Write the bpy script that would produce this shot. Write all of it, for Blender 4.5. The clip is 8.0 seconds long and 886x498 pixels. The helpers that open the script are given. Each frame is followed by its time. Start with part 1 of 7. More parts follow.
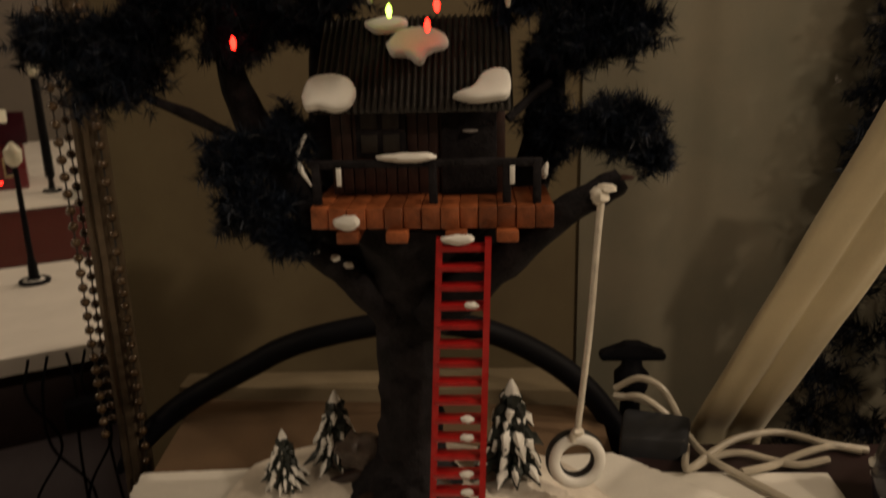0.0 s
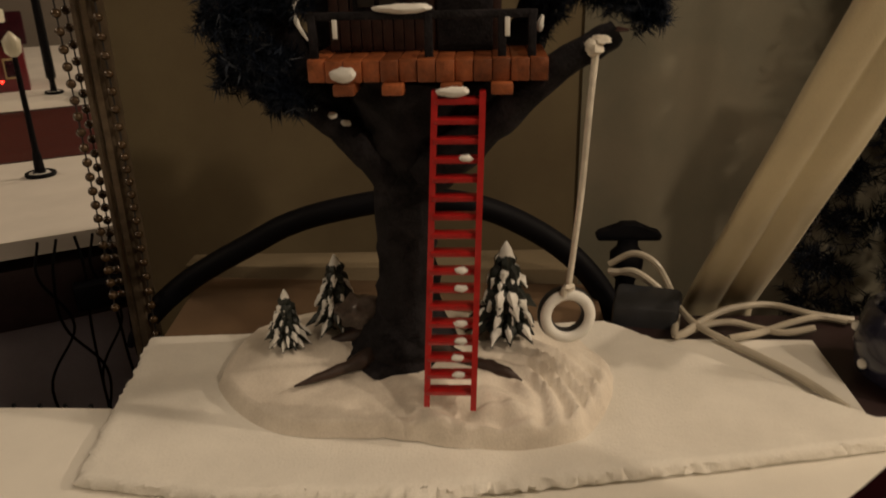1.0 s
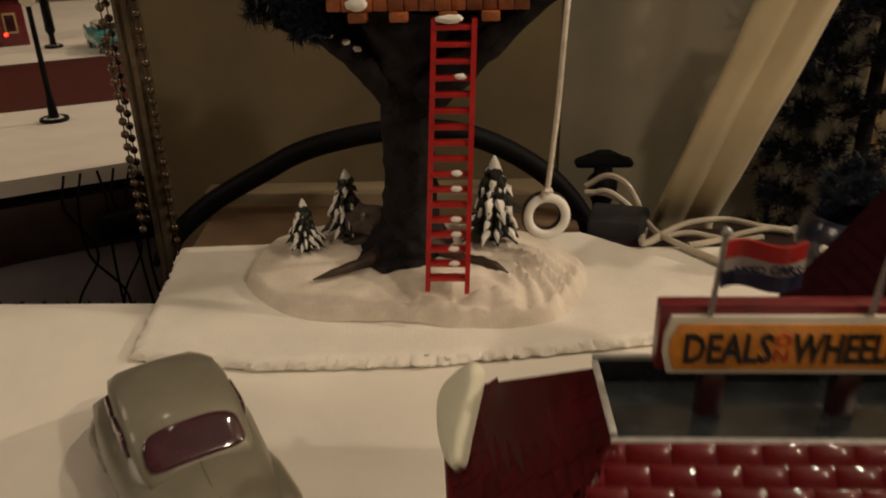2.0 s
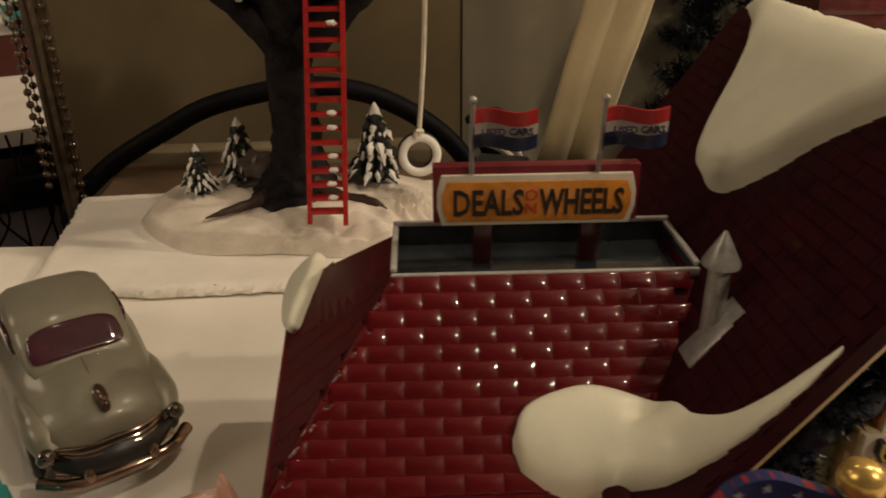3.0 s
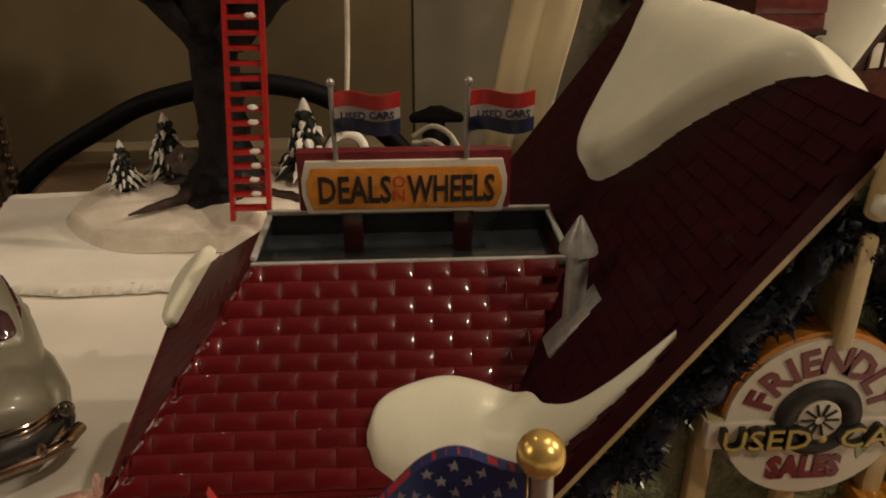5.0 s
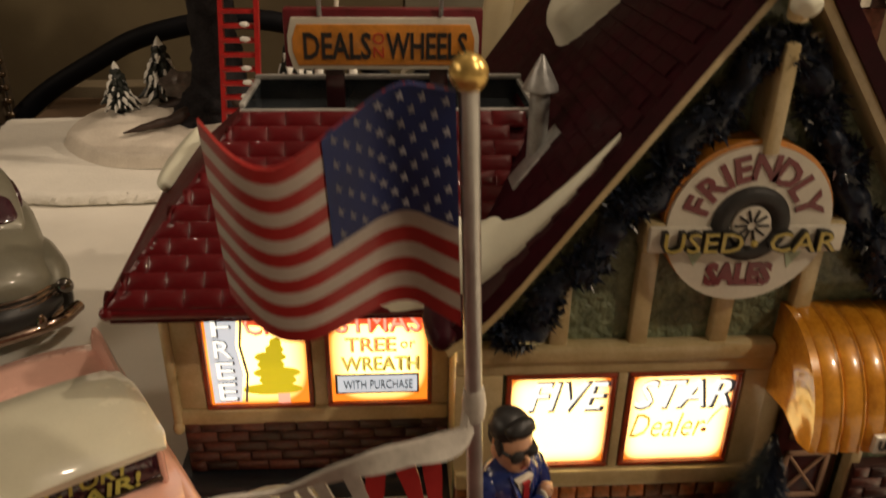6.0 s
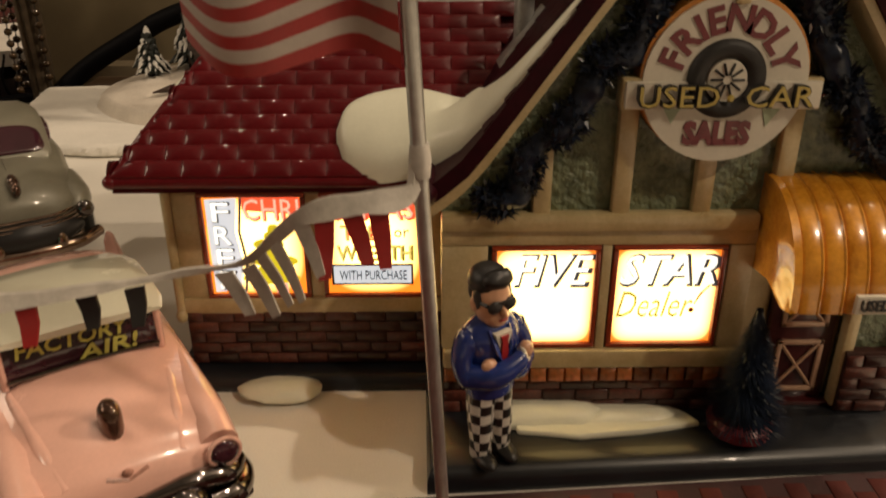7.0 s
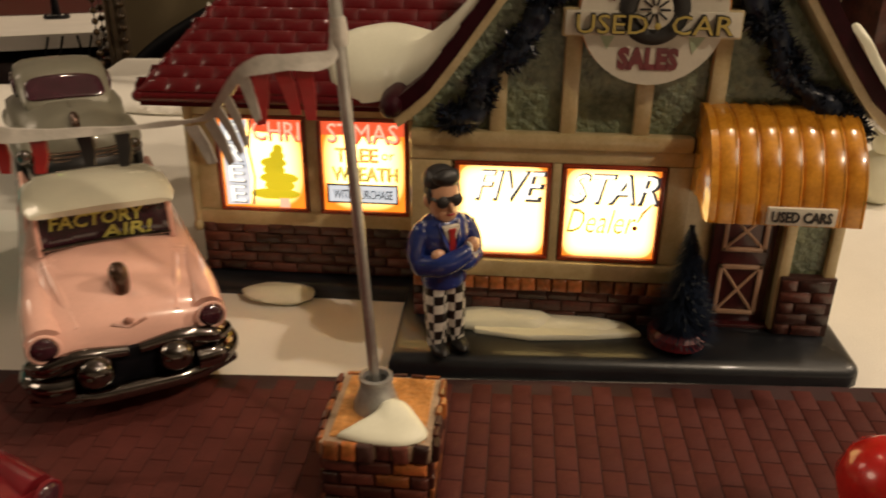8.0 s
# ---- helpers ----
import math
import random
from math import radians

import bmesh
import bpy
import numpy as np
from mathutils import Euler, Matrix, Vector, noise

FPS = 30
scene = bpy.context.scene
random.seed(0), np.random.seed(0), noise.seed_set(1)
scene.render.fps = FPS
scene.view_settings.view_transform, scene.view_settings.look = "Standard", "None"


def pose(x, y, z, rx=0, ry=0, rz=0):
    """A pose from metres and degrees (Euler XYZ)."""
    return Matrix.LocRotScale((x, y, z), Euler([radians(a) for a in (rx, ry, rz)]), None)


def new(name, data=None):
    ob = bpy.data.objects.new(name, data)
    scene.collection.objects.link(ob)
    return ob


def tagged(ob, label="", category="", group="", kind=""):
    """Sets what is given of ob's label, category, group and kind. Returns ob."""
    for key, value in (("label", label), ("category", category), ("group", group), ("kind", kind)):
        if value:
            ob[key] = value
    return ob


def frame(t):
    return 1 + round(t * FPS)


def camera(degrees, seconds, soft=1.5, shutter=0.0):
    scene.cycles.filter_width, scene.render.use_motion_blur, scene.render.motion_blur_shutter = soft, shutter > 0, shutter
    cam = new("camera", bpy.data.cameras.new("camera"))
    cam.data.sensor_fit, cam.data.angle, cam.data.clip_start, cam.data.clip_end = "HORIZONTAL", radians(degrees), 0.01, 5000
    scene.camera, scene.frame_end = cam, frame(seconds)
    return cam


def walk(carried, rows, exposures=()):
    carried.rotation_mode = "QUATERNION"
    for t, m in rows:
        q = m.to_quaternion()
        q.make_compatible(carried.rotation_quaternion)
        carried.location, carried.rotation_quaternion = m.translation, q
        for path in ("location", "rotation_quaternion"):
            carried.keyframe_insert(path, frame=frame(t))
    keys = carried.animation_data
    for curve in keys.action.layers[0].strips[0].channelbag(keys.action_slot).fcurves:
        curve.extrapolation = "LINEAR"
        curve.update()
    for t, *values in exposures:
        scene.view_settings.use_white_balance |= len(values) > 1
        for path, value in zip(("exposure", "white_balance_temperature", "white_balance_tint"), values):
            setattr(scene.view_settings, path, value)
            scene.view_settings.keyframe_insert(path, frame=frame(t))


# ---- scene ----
from mathutils.bvhtree import BVHTree

cam = camera(59.9, 8.0, soft=1.8, shutter=0.5)
# seconds, place in metres, yaw, pitch and roll in degrees
ROWS = [
    (0.0, -0.1471, -0.0004, 0.2860, 2.87, -15.82, -1.43),
    (0.2, -0.1422, 0.0030, 0.2844, 3.67, -18.10, -1.10),
    (0.5, -0.1447, -0.0053, 0.2722, 2.61, -19.39, -0.88),
    (0.7, -0.1382, -0.0040, 0.2691, 5.03, -21.88, -1.73),
    (1.0, -0.1420, -0.0166, 0.2607, 3.50, -21.83, -1.38),
    (1.2, -0.1424, -0.0221, 0.2557, 3.50, -22.51, -1.63),
    (2.3, -0.1442, -0.1243, 0.2563, 1.10, -24.59, -0.63),
    (2.5, -0.1306, -0.1397, 0.2499, -0.64, -24.55, -0.25),
    (3.0, -0.1027, -0.1436, 0.2410, -1.87, -25.17, -0.49),
    (3.5, -0.0863, -0.1335, 0.2357, -2.29, -24.92, -0.22),
    (4.0, -0.0743, -0.1361, 0.2340, -2.79, -24.88, -0.21),
    (4.2, -0.0719, -0.1380, 0.2363, -2.89, -24.73, -0.39),
    (5.3, -0.0676, -0.1451, 0.2288, -3.41, -24.87, 0.19),
    (5.5, -0.0689, -0.1561, 0.2201, -3.38, -25.41, 0.29),
    (5.8, -0.0642, -0.1699, 0.2080, -3.00, -26.08, 0.28),
    (6.0, -0.0635, -0.1759, 0.2037, -3.80, -26.04, 0.81),
    (6.2, -0.0591, -0.1805, 0.1929, -3.26, -25.91, 0.33),
    (6.5, -0.0590, -0.1831, 0.1820, -4.41, -26.58, 0.63),
    (6.7, -0.0523, -0.1879, 0.1766, -2.84, -25.26, 0.33),
    (7.0, -0.0486, -0.2003, 0.1667, -0.48, -24.40, -0.18),
    (7.2, -0.0418, -0.2058, 0.1623, 0.08, -26.32, -0.13),
    (7.5, -0.0210, -0.2188, 0.1464, 2.03, -24.66, -0.17),
    (7.8, -0.0111, -0.2346, 0.1440, 3.84, -22.41, 0.94),
    (8.0, -0.0130, -0.2415, 0.1493, 5.40, -23.45, 0.39),
]
walk(cam, [(t, pose(x, y, z, 90 + pitch, 0, yaw) @ pose(0, 0, 0, 0, 0, roll)) for t, x, y, z, yaw, pitch, roll in ROWS],
     exposures=[(0.0, -0.55), (0.5, -0.48), (1.0, -0.42), (2.5, -0.25), (4.0, -0.15), (5.5, -0.25), (6.5, -0.1), (7.5, -0.02), (8.0, 0.0)])

# ---- light: a warm room at night ----
world = bpy.data.worlds.new("room_air")
world.use_nodes = True
scene.world = world
world.node_tree.nodes["Background"].inputs["Color"].default_value = (1.0, 0.8, 0.58, 1)
world.node_tree.nodes["Background"].inputs["Strength"].default_value = 0.0


def lamp(name, at, watts, colour, radius):
    data = bpy.data.lights.new(name, "POINT")
    data.energy, data.color, data.shadow_soft_size = watts, colour, radius
    new(name, data).location = at
    return data


# bulbs of the room's fittings: to the right of the village, in front of it, hanging over the sales building and over
# the tree; the broad lamp to its left is unseen, added as fill
WARM = (1.0, 0.79, 0.57)
lamp("ceiling_bulb", (1.85, 0.165, 1.30), 67.0, WARM, 0.022)
lamp("ceiling_bulb", (1.05, -0.85, 1.35), 38.0, WARM, 0.03)
lamp("pendant_bulb", (0.34, 0.08, 1.0), 10.5, WARM, 0.014)
lamp("ceiling_bulb", (-0.38, 0.46, 1.24), 2.4, WARM, 0.012)
lamp("left_fill", (-1.45, -0.28, 0.98), 15.0, WARM, 0.25)

# ---- helpers of this scene: places in centimetres ----
CM = 0.01
WORLD_OF = {}


def thing(name, label, category, at=(0, 0, 0), turn=0.0, group="", kind="", scale=1.0):
    ob = new(name)
    ob.empty_display_size = 0.01
    m = Matrix.Translation(Vector(at) * CM) @ Matrix.Rotation(radians(turn), 4, "Z") @ Matrix.Diagonal((scale, scale, scale, 1))
    ob.matrix_basis = m
    WORLD_OF[ob.name] = m
    return tagged(ob, label, category, group, kind)


def finish(bm, name, materials, sharp=38, smooth=True):
    me = bpy.data.meshes.new(name)
    for f in bm.faces:
        f.smooth = smooth
    bm.to_mesh(me)
    bm.free()
    for m in materials if isinstance(materials, (list, tuple)) else [materials]:
        me.materials.append(m)
    if smooth:
        me.set_sharp_from_angle(angle=radians(sharp))
    return me


def part(name, bm, material, parent=None, label="", local=False, sharp=44, smooth=True, normals=True):
    """One mesh object from a bmesh in centimetres, under a thing or a part."""
    if normals:
        bmesh.ops.recalc_face_normals(bm, faces=bm.faces)
    bmesh.ops.scale(bm, vec=(CM, CM, CM), verts=bm.verts)
    m = WORLD_OF[parent.name] if parent else Matrix()
    if parent and not local:
        bm.transform(m.inverted())
    ob = new(name, finish(bm, name, material, sharp, smooth))
    if parent:
        ob.parent = parent
    WORLD_OF[ob.name] = m
    return tagged(ob, label) if label else ob


def solid(name, bm, material, label, category, kind="", group="", sharp=38, smooth=True):
    """A thing that is one mesh."""
    return tagged(part(name, bm, material, sharp=sharp, smooth=smooth), label, category, group, kind)


def box(bm, x0, x1, y0, y1, z0, z1, bevel=0.0, mi=0):
    v = [bm.verts.new(p) for p in ((x0, y0, z0), (x1, y0, z0), (x1, y1, z0), (x0, y1, z0), (x0, y0, z1), (x1, y0, z1), (x1, y1, z1), (x0, y1, z1))]
    fs = [bm.faces.new([v[i] for i in q]) for q in ((3, 2, 1, 0), (4, 5, 6, 7), (0, 1, 5, 4), (1, 2, 6, 5), (2, 3, 7, 6), (3, 0, 4, 7))]
    for f in fs:
        f.material_index = mi
    if bevel:
        es = list({e for f in fs for e in f.edges})
        r = bmesh.ops.bevel(bm, geom=es, offset=bevel, segments=2, affect="EDGES", profile=0.5)
        for f in r["faces"]:
            f.material_index = mi
    return bm


def prism(bm, pts, axis, a, b, bevel=0.0, mi=0):
    """A polygon of (u, v) pulled from a to b along an axis: 'x' has (y, z), 'y' has (x, z), 'z' has (x, y)."""
    def at(u, v, w):
        return {"x": (w, u, v), "y": (u, w, v), "z": (u, v, w)}[axis]
    lo, hi = [bm.verts.new(at(u, v, a)) for u, v in pts], [bm.verts.new(at(u, v, b)) for u, v in pts]
    n = len(pts)
    fs = [bm.faces.new(lo[::-1]), bm.faces.new(hi)]
    fs += [bm.faces.new((lo[i], lo[(i + 1) % n], hi[(i + 1) % n], hi[i])) for i in range(n)]
    if bevel:
        es = list({e for f in fs for e in f.edges})
        fs += bmesh.ops.bevel(bm, geom=es, offset=bevel, segments=2, affect="EDGES", profile=0.5)["faces"]
    for f in fs:
        if f.is_valid:
            f.material_index = mi
    return bm


def rings(bm, loops, cap=True, closed=False, mi=0, wrap=True):
    """A skin over loops of points, all of one length."""
    vs = [[bm.verts.new(p) for p in loop] for loop in loops]
    n = len(vs[0])
    pairs = list(zip(vs, vs[1:])) + ([(vs[-1], vs[0])] if closed else [])
    fs = []
    for a, b in pairs:
        for i in range(n if wrap else n - 1):
            fs.append(bm.faces.new((a[i], a[(i + 1) % n], b[(i + 1) % n], b[i])))
    if cap and not closed:
        fs.append(bm.faces.new(vs[0][::-1]))
        fs.append(bm.faces.new(vs[-1]))
    for f in fs:
        f.material_index = mi
    return vs


def glide(pts, n):
    """Points on a smooth curve through the given ones."""
    p = [Vector(q) for q in pts]
    p = [2 * p[0] - p[1]] + p + [2 * p[-1] - p[-2]]
    out = []
    for i in range(1, len(p) - 2):
        for k in range(n):
            t = k / n
            a, b, c, d = p[i - 1 : i + 3]
            out.append(0.5 * (2 * b + (c - a) * t + (2 * a - 5 * b + 4 * c - d) * t * t + (3 * b - a - 3 * c + d) * t**3))
    return out + [p[-2]]


def tube(bm, pts, radius, n=8, mi=0, squash=1.0, cap=True):
    """A round bar along points; radius is a number or a list."""
    pts = [Vector(p) for p in pts]
    rs = radius if isinstance(radius, (list, tuple)) else [radius] * len(pts)
    if len(rs) != len(pts):
        rs = [float(r) for r in np.interp(np.linspace(0, 1, len(pts)), np.linspace(0, 1, len(rs)), rs)]
    loops, side = [], None
    for i, p in enumerate(pts):
        d = (pts[min(i + 1, len(pts) - 1)] - pts[max(i - 1, 0)]).normalized()
        if side is None:
            side = d.orthogonal().normalized()
        side = (side - d * side.dot(d)).normalized()
        up = d.cross(side)
        loops.append([p + rs[i] * (math.cos(a) * side + squash * math.sin(a) * up) for a in (2 * math.pi * k / n for k in range(n))])
    return rings(bm, loops, mi=mi, cap=cap)


def lathe(bm, profile, n=16, at=(0, 0, 0), mi=0, cap=True):
    """Turned round the upright through at: profile of (radius, height)."""
    x, y, z = at
    rings(bm, [[(x + r * math.cos(2 * math.pi * k / n), y + r * math.sin(2 * math.pi * k / n), z + h) for k in range(n)] for r, h in profile], mi=mi, cap=cap)
    return bm


def blob(bm, c, r, u=20, v=13, mi=0, wob=0.0, seed=0.0):
    """An ellipsoid, a little uneven."""
    c, r = Vector(c), Vector(r) if not isinstance(r, (int, float)) else Vector((r, r, r))
    loops = []
    for j in range(1, v):
        a = math.pi * j / v
        loop = []
        for k in range(u):
            b = 2 * math.pi * k / u
            d = Vector((math.sin(a) * math.cos(b), math.sin(a) * math.sin(b), -math.cos(a)))
            s = 1 + wob * noise.noise(d * 1.7 + Vector((seed, seed * 2.1, 0)))
            loop.append(c + Vector((d.x * r.x, d.y * r.y, d.z * r.z)) * s)
        loops.append(loop)
    rings(bm, loops, mi=mi)
    return bm


def words(text, size, thick=0.02, slant=0.0, bold=0.0):
    """The built-in font as a bmesh in centimetres, lying in x-z, facing -y, middle at the origin."""
    cu = bpy.data.curves.new("words", "FONT")
    cu.body, cu.size, cu.extrude, cu.align_x, cu.align_y, cu.shear, cu.offset = text, size, thick, "CENTER", "CENTER", slant, bold
    cu.resolution_u = 2
    ob = bpy.data.objects.new("words", cu)
    scene.collection.objects.link(ob)
    me = bpy.data.meshes.new_from_object(ob.evaluated_get(bpy.context.evaluated_depsgraph_get()))
    bm = bmesh.new()
    bm.from_mesh(me)
    bpy.data.objects.remove(ob)
    bpy.data.curves.remove(cu)
    bpy.data.meshes.remove(me)
    bm.transform(Matrix.Rotation(radians(90), 4, "X"))
    return bm


def lettering(name, text, size, at, material, parent, width=0.0, height=0.0, thick=0.02, slant=0.0, turn=0.0, bold=0.0, label=""):
    bm = words(text, size, thick, slant, bold)
    xs, zs = [v.co.x for v in bm.verts], [v.co.z for v in bm.verts]
    mx, mz = (min(xs) + max(xs)) / 2, (min(zs) + max(zs)) / 2
    sx = width / (max(xs) - min(xs)) if width else 1
    sz = height / (max(zs) - min(zs)) if height else sx
    if not width:
        sx = sz
    for v in bm.verts:
        v.co.x, v.co.z = (v.co.x - mx) * sx, (v.co.z - mz) * sz
    bm.transform(Matrix.Translation(at) @ Matrix.Rotation(radians(turn), 4, "Y"))
    return letters(name, bm, material, parent, label)


def letters(name, bm, material, parent, label="", local=False):
    """Each character as a part of its own."""
    seen, first = set(), None
    for start in list(bm.verts):
        if start.index in seen:
            continue
        pile, island = [start], []
        seen.add(start.index)
        while pile:
            v = pile.pop()
            island.append(v)
            for e in v.link_edges:
                w = e.other_vert(v)
                if w.index not in seen:
                    seen.add(w.index)
                    pile.append(w)
        one, twin = bmesh.new(), {}
        for v in island:
            twin[v.index] = one.verts.new(v.co)
        for f in {f for v in island for f in v.link_faces}:
            one.faces.new([twin[v.index] for v in f.verts])
        ob = part(name, one, material, parent, label, local=local, smooth=False)
        first = first or ob
    bm.free()
    return first


def ground(y):
    """Height of the cloth under the village."""
    return 0.7 + 0.05 * max(y, -12.0)


# ---- materials ----
def mat(name, c, rough=0.5, metal=0.0, coat=0.0, var=0.25, big=40, fine=900, bump=0.15, tint=None, rnd=0.0, spec=0.5, sheen=0.0, dirt=0.0):
    """A surface with broad blotches, fine grain, uneven gloss and relief. big and fine: features to the metre."""
    m = bpy.data.materials.new(name)
    m.use_nodes = True
    nt = m.node_tree
    nd, ln = nt.nodes, nt.links
    b = nd["Principled BSDF"]
    tc = nd.new("ShaderNodeTexCoord")
    n1, n2 = nd.new("ShaderNodeTexNoise"), nd.new("ShaderNodeTexNoise")
    n1.inputs["Scale"].default_value, n1.inputs["Detail"].default_value, n1.inputs["Roughness"].default_value = big, 5, 0.6
    n2.inputs["Scale"].default_value, n2.inputs["Detail"].default_value = fine, 3
    for n in (n1, n2):
        ln.new(tc.outputs["Object"], n.inputs["Vector"])
    mix = nd.new("ShaderNodeMix")
    mix.data_type = "RGBA"
    lo = [v * (1 - var) for v in c]
    hi = [min(1, v * (1 + var)) for v in (tint or c)]
    mix.inputs["A"].default_value, mix.inputs["B"].default_value = (*lo, 1), (*hi, 1)
    add = nd.new("ShaderNodeMath")
    add.operation = "MULTIPLY_ADD"
    add.inputs[1].default_value, add.inputs[2].default_value = 0.35, -0.17
    ln.new(n2.outputs["Fac"], add.inputs[0])
    sm = nd.new("ShaderNodeMath")
    sm.operation, sm.use_clamp = "ADD", True
    ln.new(n1.outputs["Fac"], sm.inputs[0])
    ln.new(add.outputs[0], sm.inputs[1])
    rmp = nd.new("ShaderNodeMapRange")
    rmp.inputs["From Min"].default_value, rmp.inputs["From Max"].default_value = 0.3, 0.7
    ln.new(sm.outputs[0], rmp.inputs["Value"])
    ln.new(rmp.outputs["Result"], mix.inputs["Factor"])
    out = mix.outputs["Result"]
    if rnd:
        oi, hsv, mr = nd.new("ShaderNodeObjectInfo"), nd.new("ShaderNodeHueSaturation"), nd.new("ShaderNodeMapRange")
        mr.inputs["To Min"].default_value, mr.inputs["To Max"].default_value = 1 - rnd, 1 + rnd
        ln.new(oi.outputs["Random"], mr.inputs["Value"])
        ln.new(mr.outputs["Result"], hsv.inputs["Value"])
        ln.new(out, hsv.inputs["Color"])
        out = hsv.outputs["Color"]
    ln.new(out, b.inputs["Base Color"])
    rr = nd.new("ShaderNodeMapRange")
    rr.inputs["To Min"].default_value, rr.inputs["To Max"].default_value = max(0.02, rough * 0.75), min(1, rough * 1.3)
    ln.new(n1.outputs["Fac"], rr.inputs["Value"])
    ln.new(rr.outputs["Result"], b.inputs["Roughness"])
    b.inputs["Metallic"].default_value, b.inputs["Coat Weight"].default_value = metal, coat
    b.inputs["Coat Roughness"].default_value = 0.06
    b.inputs["Specular IOR Level"].default_value = spec
    b.inputs["Sheen Weight"].default_value = sheen
    if bump:
        bp = nd.new("ShaderNodeBump")
        bp.inputs["Strength"].default_value, bp.inputs["Distance"].default_value = bump, 0.0006
        ln.new(n2.outputs["Fac"], bp.inputs["Height"])
        ln.new(bp.outputs["Normal"], b.inputs["Normal"])
    return m


def glow(name, c, strength, edge=None, fall=3.2):
    """A lit pane or bulb: coloured light from within, a little uneven."""
    m = mat(name, [min(1, v) for v in c], 0.25, var=0.1, bump=0.05)
    nt = m.node_tree
    b = nt.nodes["Principled BSDF"]
    b.inputs["Emission Color"].default_value, b.inputs["Emission Strength"].default_value = (*c, 1), strength
    if edge:
        # brighter in the middle, where the bulb sits behind the pane, than at its rim
        tc, xyz, ramp = nt.nodes.new("ShaderNodeTexCoord"), nt.nodes.new("ShaderNodeSeparateXYZ"), nt.nodes.new("ShaderNodeValToRGB")

        def calc(op, a, b=0.0):
            n = nt.nodes.new("ShaderNodeMath")
            n.operation = op
            for k, v in enumerate((a, b)):
                if isinstance(v, float):
                    n.inputs[k].default_value = v
                else:
                    nt.links.new(v, n.inputs[k])
            return n.outputs[0]
        nt.links.new(tc.outputs["Generated"], xyz.inputs["Vector"])
        far = [calc("POWER", calc("ABSOLUTE", calc("MULTIPLY_ADD", xyz.outputs[k], 2.0)), fall) for k in ("X", "Z")]
        for n in nt.nodes:
            if n.bl_idname == "ShaderNodeMath" and n.operation == "MULTIPLY_ADD" and n.inputs[1].default_value == 2.0:
                n.inputs[2].default_value = -1.0
        nt.links.new(calc("SUBTRACT", 1.0, calc("ADD", far[0], far[1])), ramp.inputs["Fac"])
        r = ramp.color_ramp
        r.elements[0].color, r.elements[1].color = (*edge, 1), (*c, 1)
        r.elements[0].position, r.elements[1].position = 0.1, 0.92
        nt.links.new(ramp.outputs["Color"], b.inputs["Emission Color"])
        nt.links.new(ramp.outputs["Color"], b.inputs["Base Color"])
    return m


CLOTH = mat("white_cloth", (0.78, 0.75, 0.68), 0.85, var=0.07, big=12, fine=1800, bump=0.35)
FOAM = mat("white_foam", (0.8, 0.77, 0.7), 0.75, var=0.06, big=30, fine=700, bump=0.6)
SNOW = mat("painted_snow", (0.8, 0.79, 0.74), 0.55, var=0.06, big=60, fine=1200, bump=0.25)
MOUND = mat("mound_snow", (0.68, 0.61, 0.52), 0.6, var=0.12, big=35, fine=900, bump=0.35, tint=(0.74, 0.68, 0.59))
GLAZE_SNOW = mat("glazed_snow", (0.78, 0.78, 0.63), 0.42, coat=0.18, var=0.05, big=50, bump=0.03)
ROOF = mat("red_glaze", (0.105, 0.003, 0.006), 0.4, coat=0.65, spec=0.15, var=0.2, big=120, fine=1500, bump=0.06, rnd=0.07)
# the red glaze again, the big gable's shade put into a darker colour
ROOF_DARK = mat("red_glaze_darkened", (0.025, 0.0014, 0.005), 0.5, coat=0.03, spec=0.12, var=0.3, big=110, bump=0.08)
# the same glaze for the wing's hip, its shade put into colour and gloss
ROOF_HIP_SHADE = mat("red_glaze_shaded", (0.075, 0.003, 0.006), 0.55, coat=0.03, spec=0.12, var=0.3, big=110, bump=0.08)
ROOF.node_tree.nodes["Principled BSDF"].inputs["Coat Roughness"].default_value = 0.05
CREAM = mat("cream_glaze", (0.53, 0.41, 0.2), 0.3, coat=0.5, var=0.14, big=90, bump=0.05, tint=(0.55, 0.45, 0.25))
STUCCO = mat("green_stucco", (0.145, 0.2, 0.122), 0.35, coat=0.45, var=0.45, big=200, fine=420, bump=1.0, tint=(0.17, 0.2, 0.12))
for _n in STUCCO.node_tree.nodes:
    if _n.bl_idname == "ShaderNodeBump":
        _n.inputs["Distance"].default_value = 0.0022
BRICK = mat("brick_glaze", (0.075, 0.021, 0.014), 0.33, coat=0.4, var=0.6, big=160, fine=1200, bump=0.2, rnd=0.75)
BRICK_ORANGE = mat("orange_brick", (0.46, 0.17, 0.03), 0.35, coat=0.4, var=0.6, big=260, fine=1200, bump=0.45, rnd=0.55, tint=(0.3, 0.085, 0.025))
FROST = mat("frosted_tip", (0.06, 0.066, 0.072), 0.5, var=0.3, bump=0.0)
POST_DARK = mat("post_maroon", (0.03, 0.004, 0.006), 0.35, coat=0.3, var=0.3, bump=0.05)
PALE_MORTAR = mat("pale_mortar", (0.38, 0.27, 0.18), 0.6, var=0.25, big=200, bump=0.4)
AMBER_STUCCO = mat("amber_stucco", (0.5, 0.2, 0.04), 0.4, coat=0.35, var=0.4, big=120, fine=700, bump=1.0, tint=(0.52, 0.24, 0.07))
MORTAR = mat("mortar", (0.05, 0.017, 0.012), 0.6, var=0.3, big=150, bump=0.3)
ASPHALT = mat("dark_glaze", (0.0085, 0.0105, 0.014), 0.36, coat=0.2, var=0.3, big=70, bump=0.05)
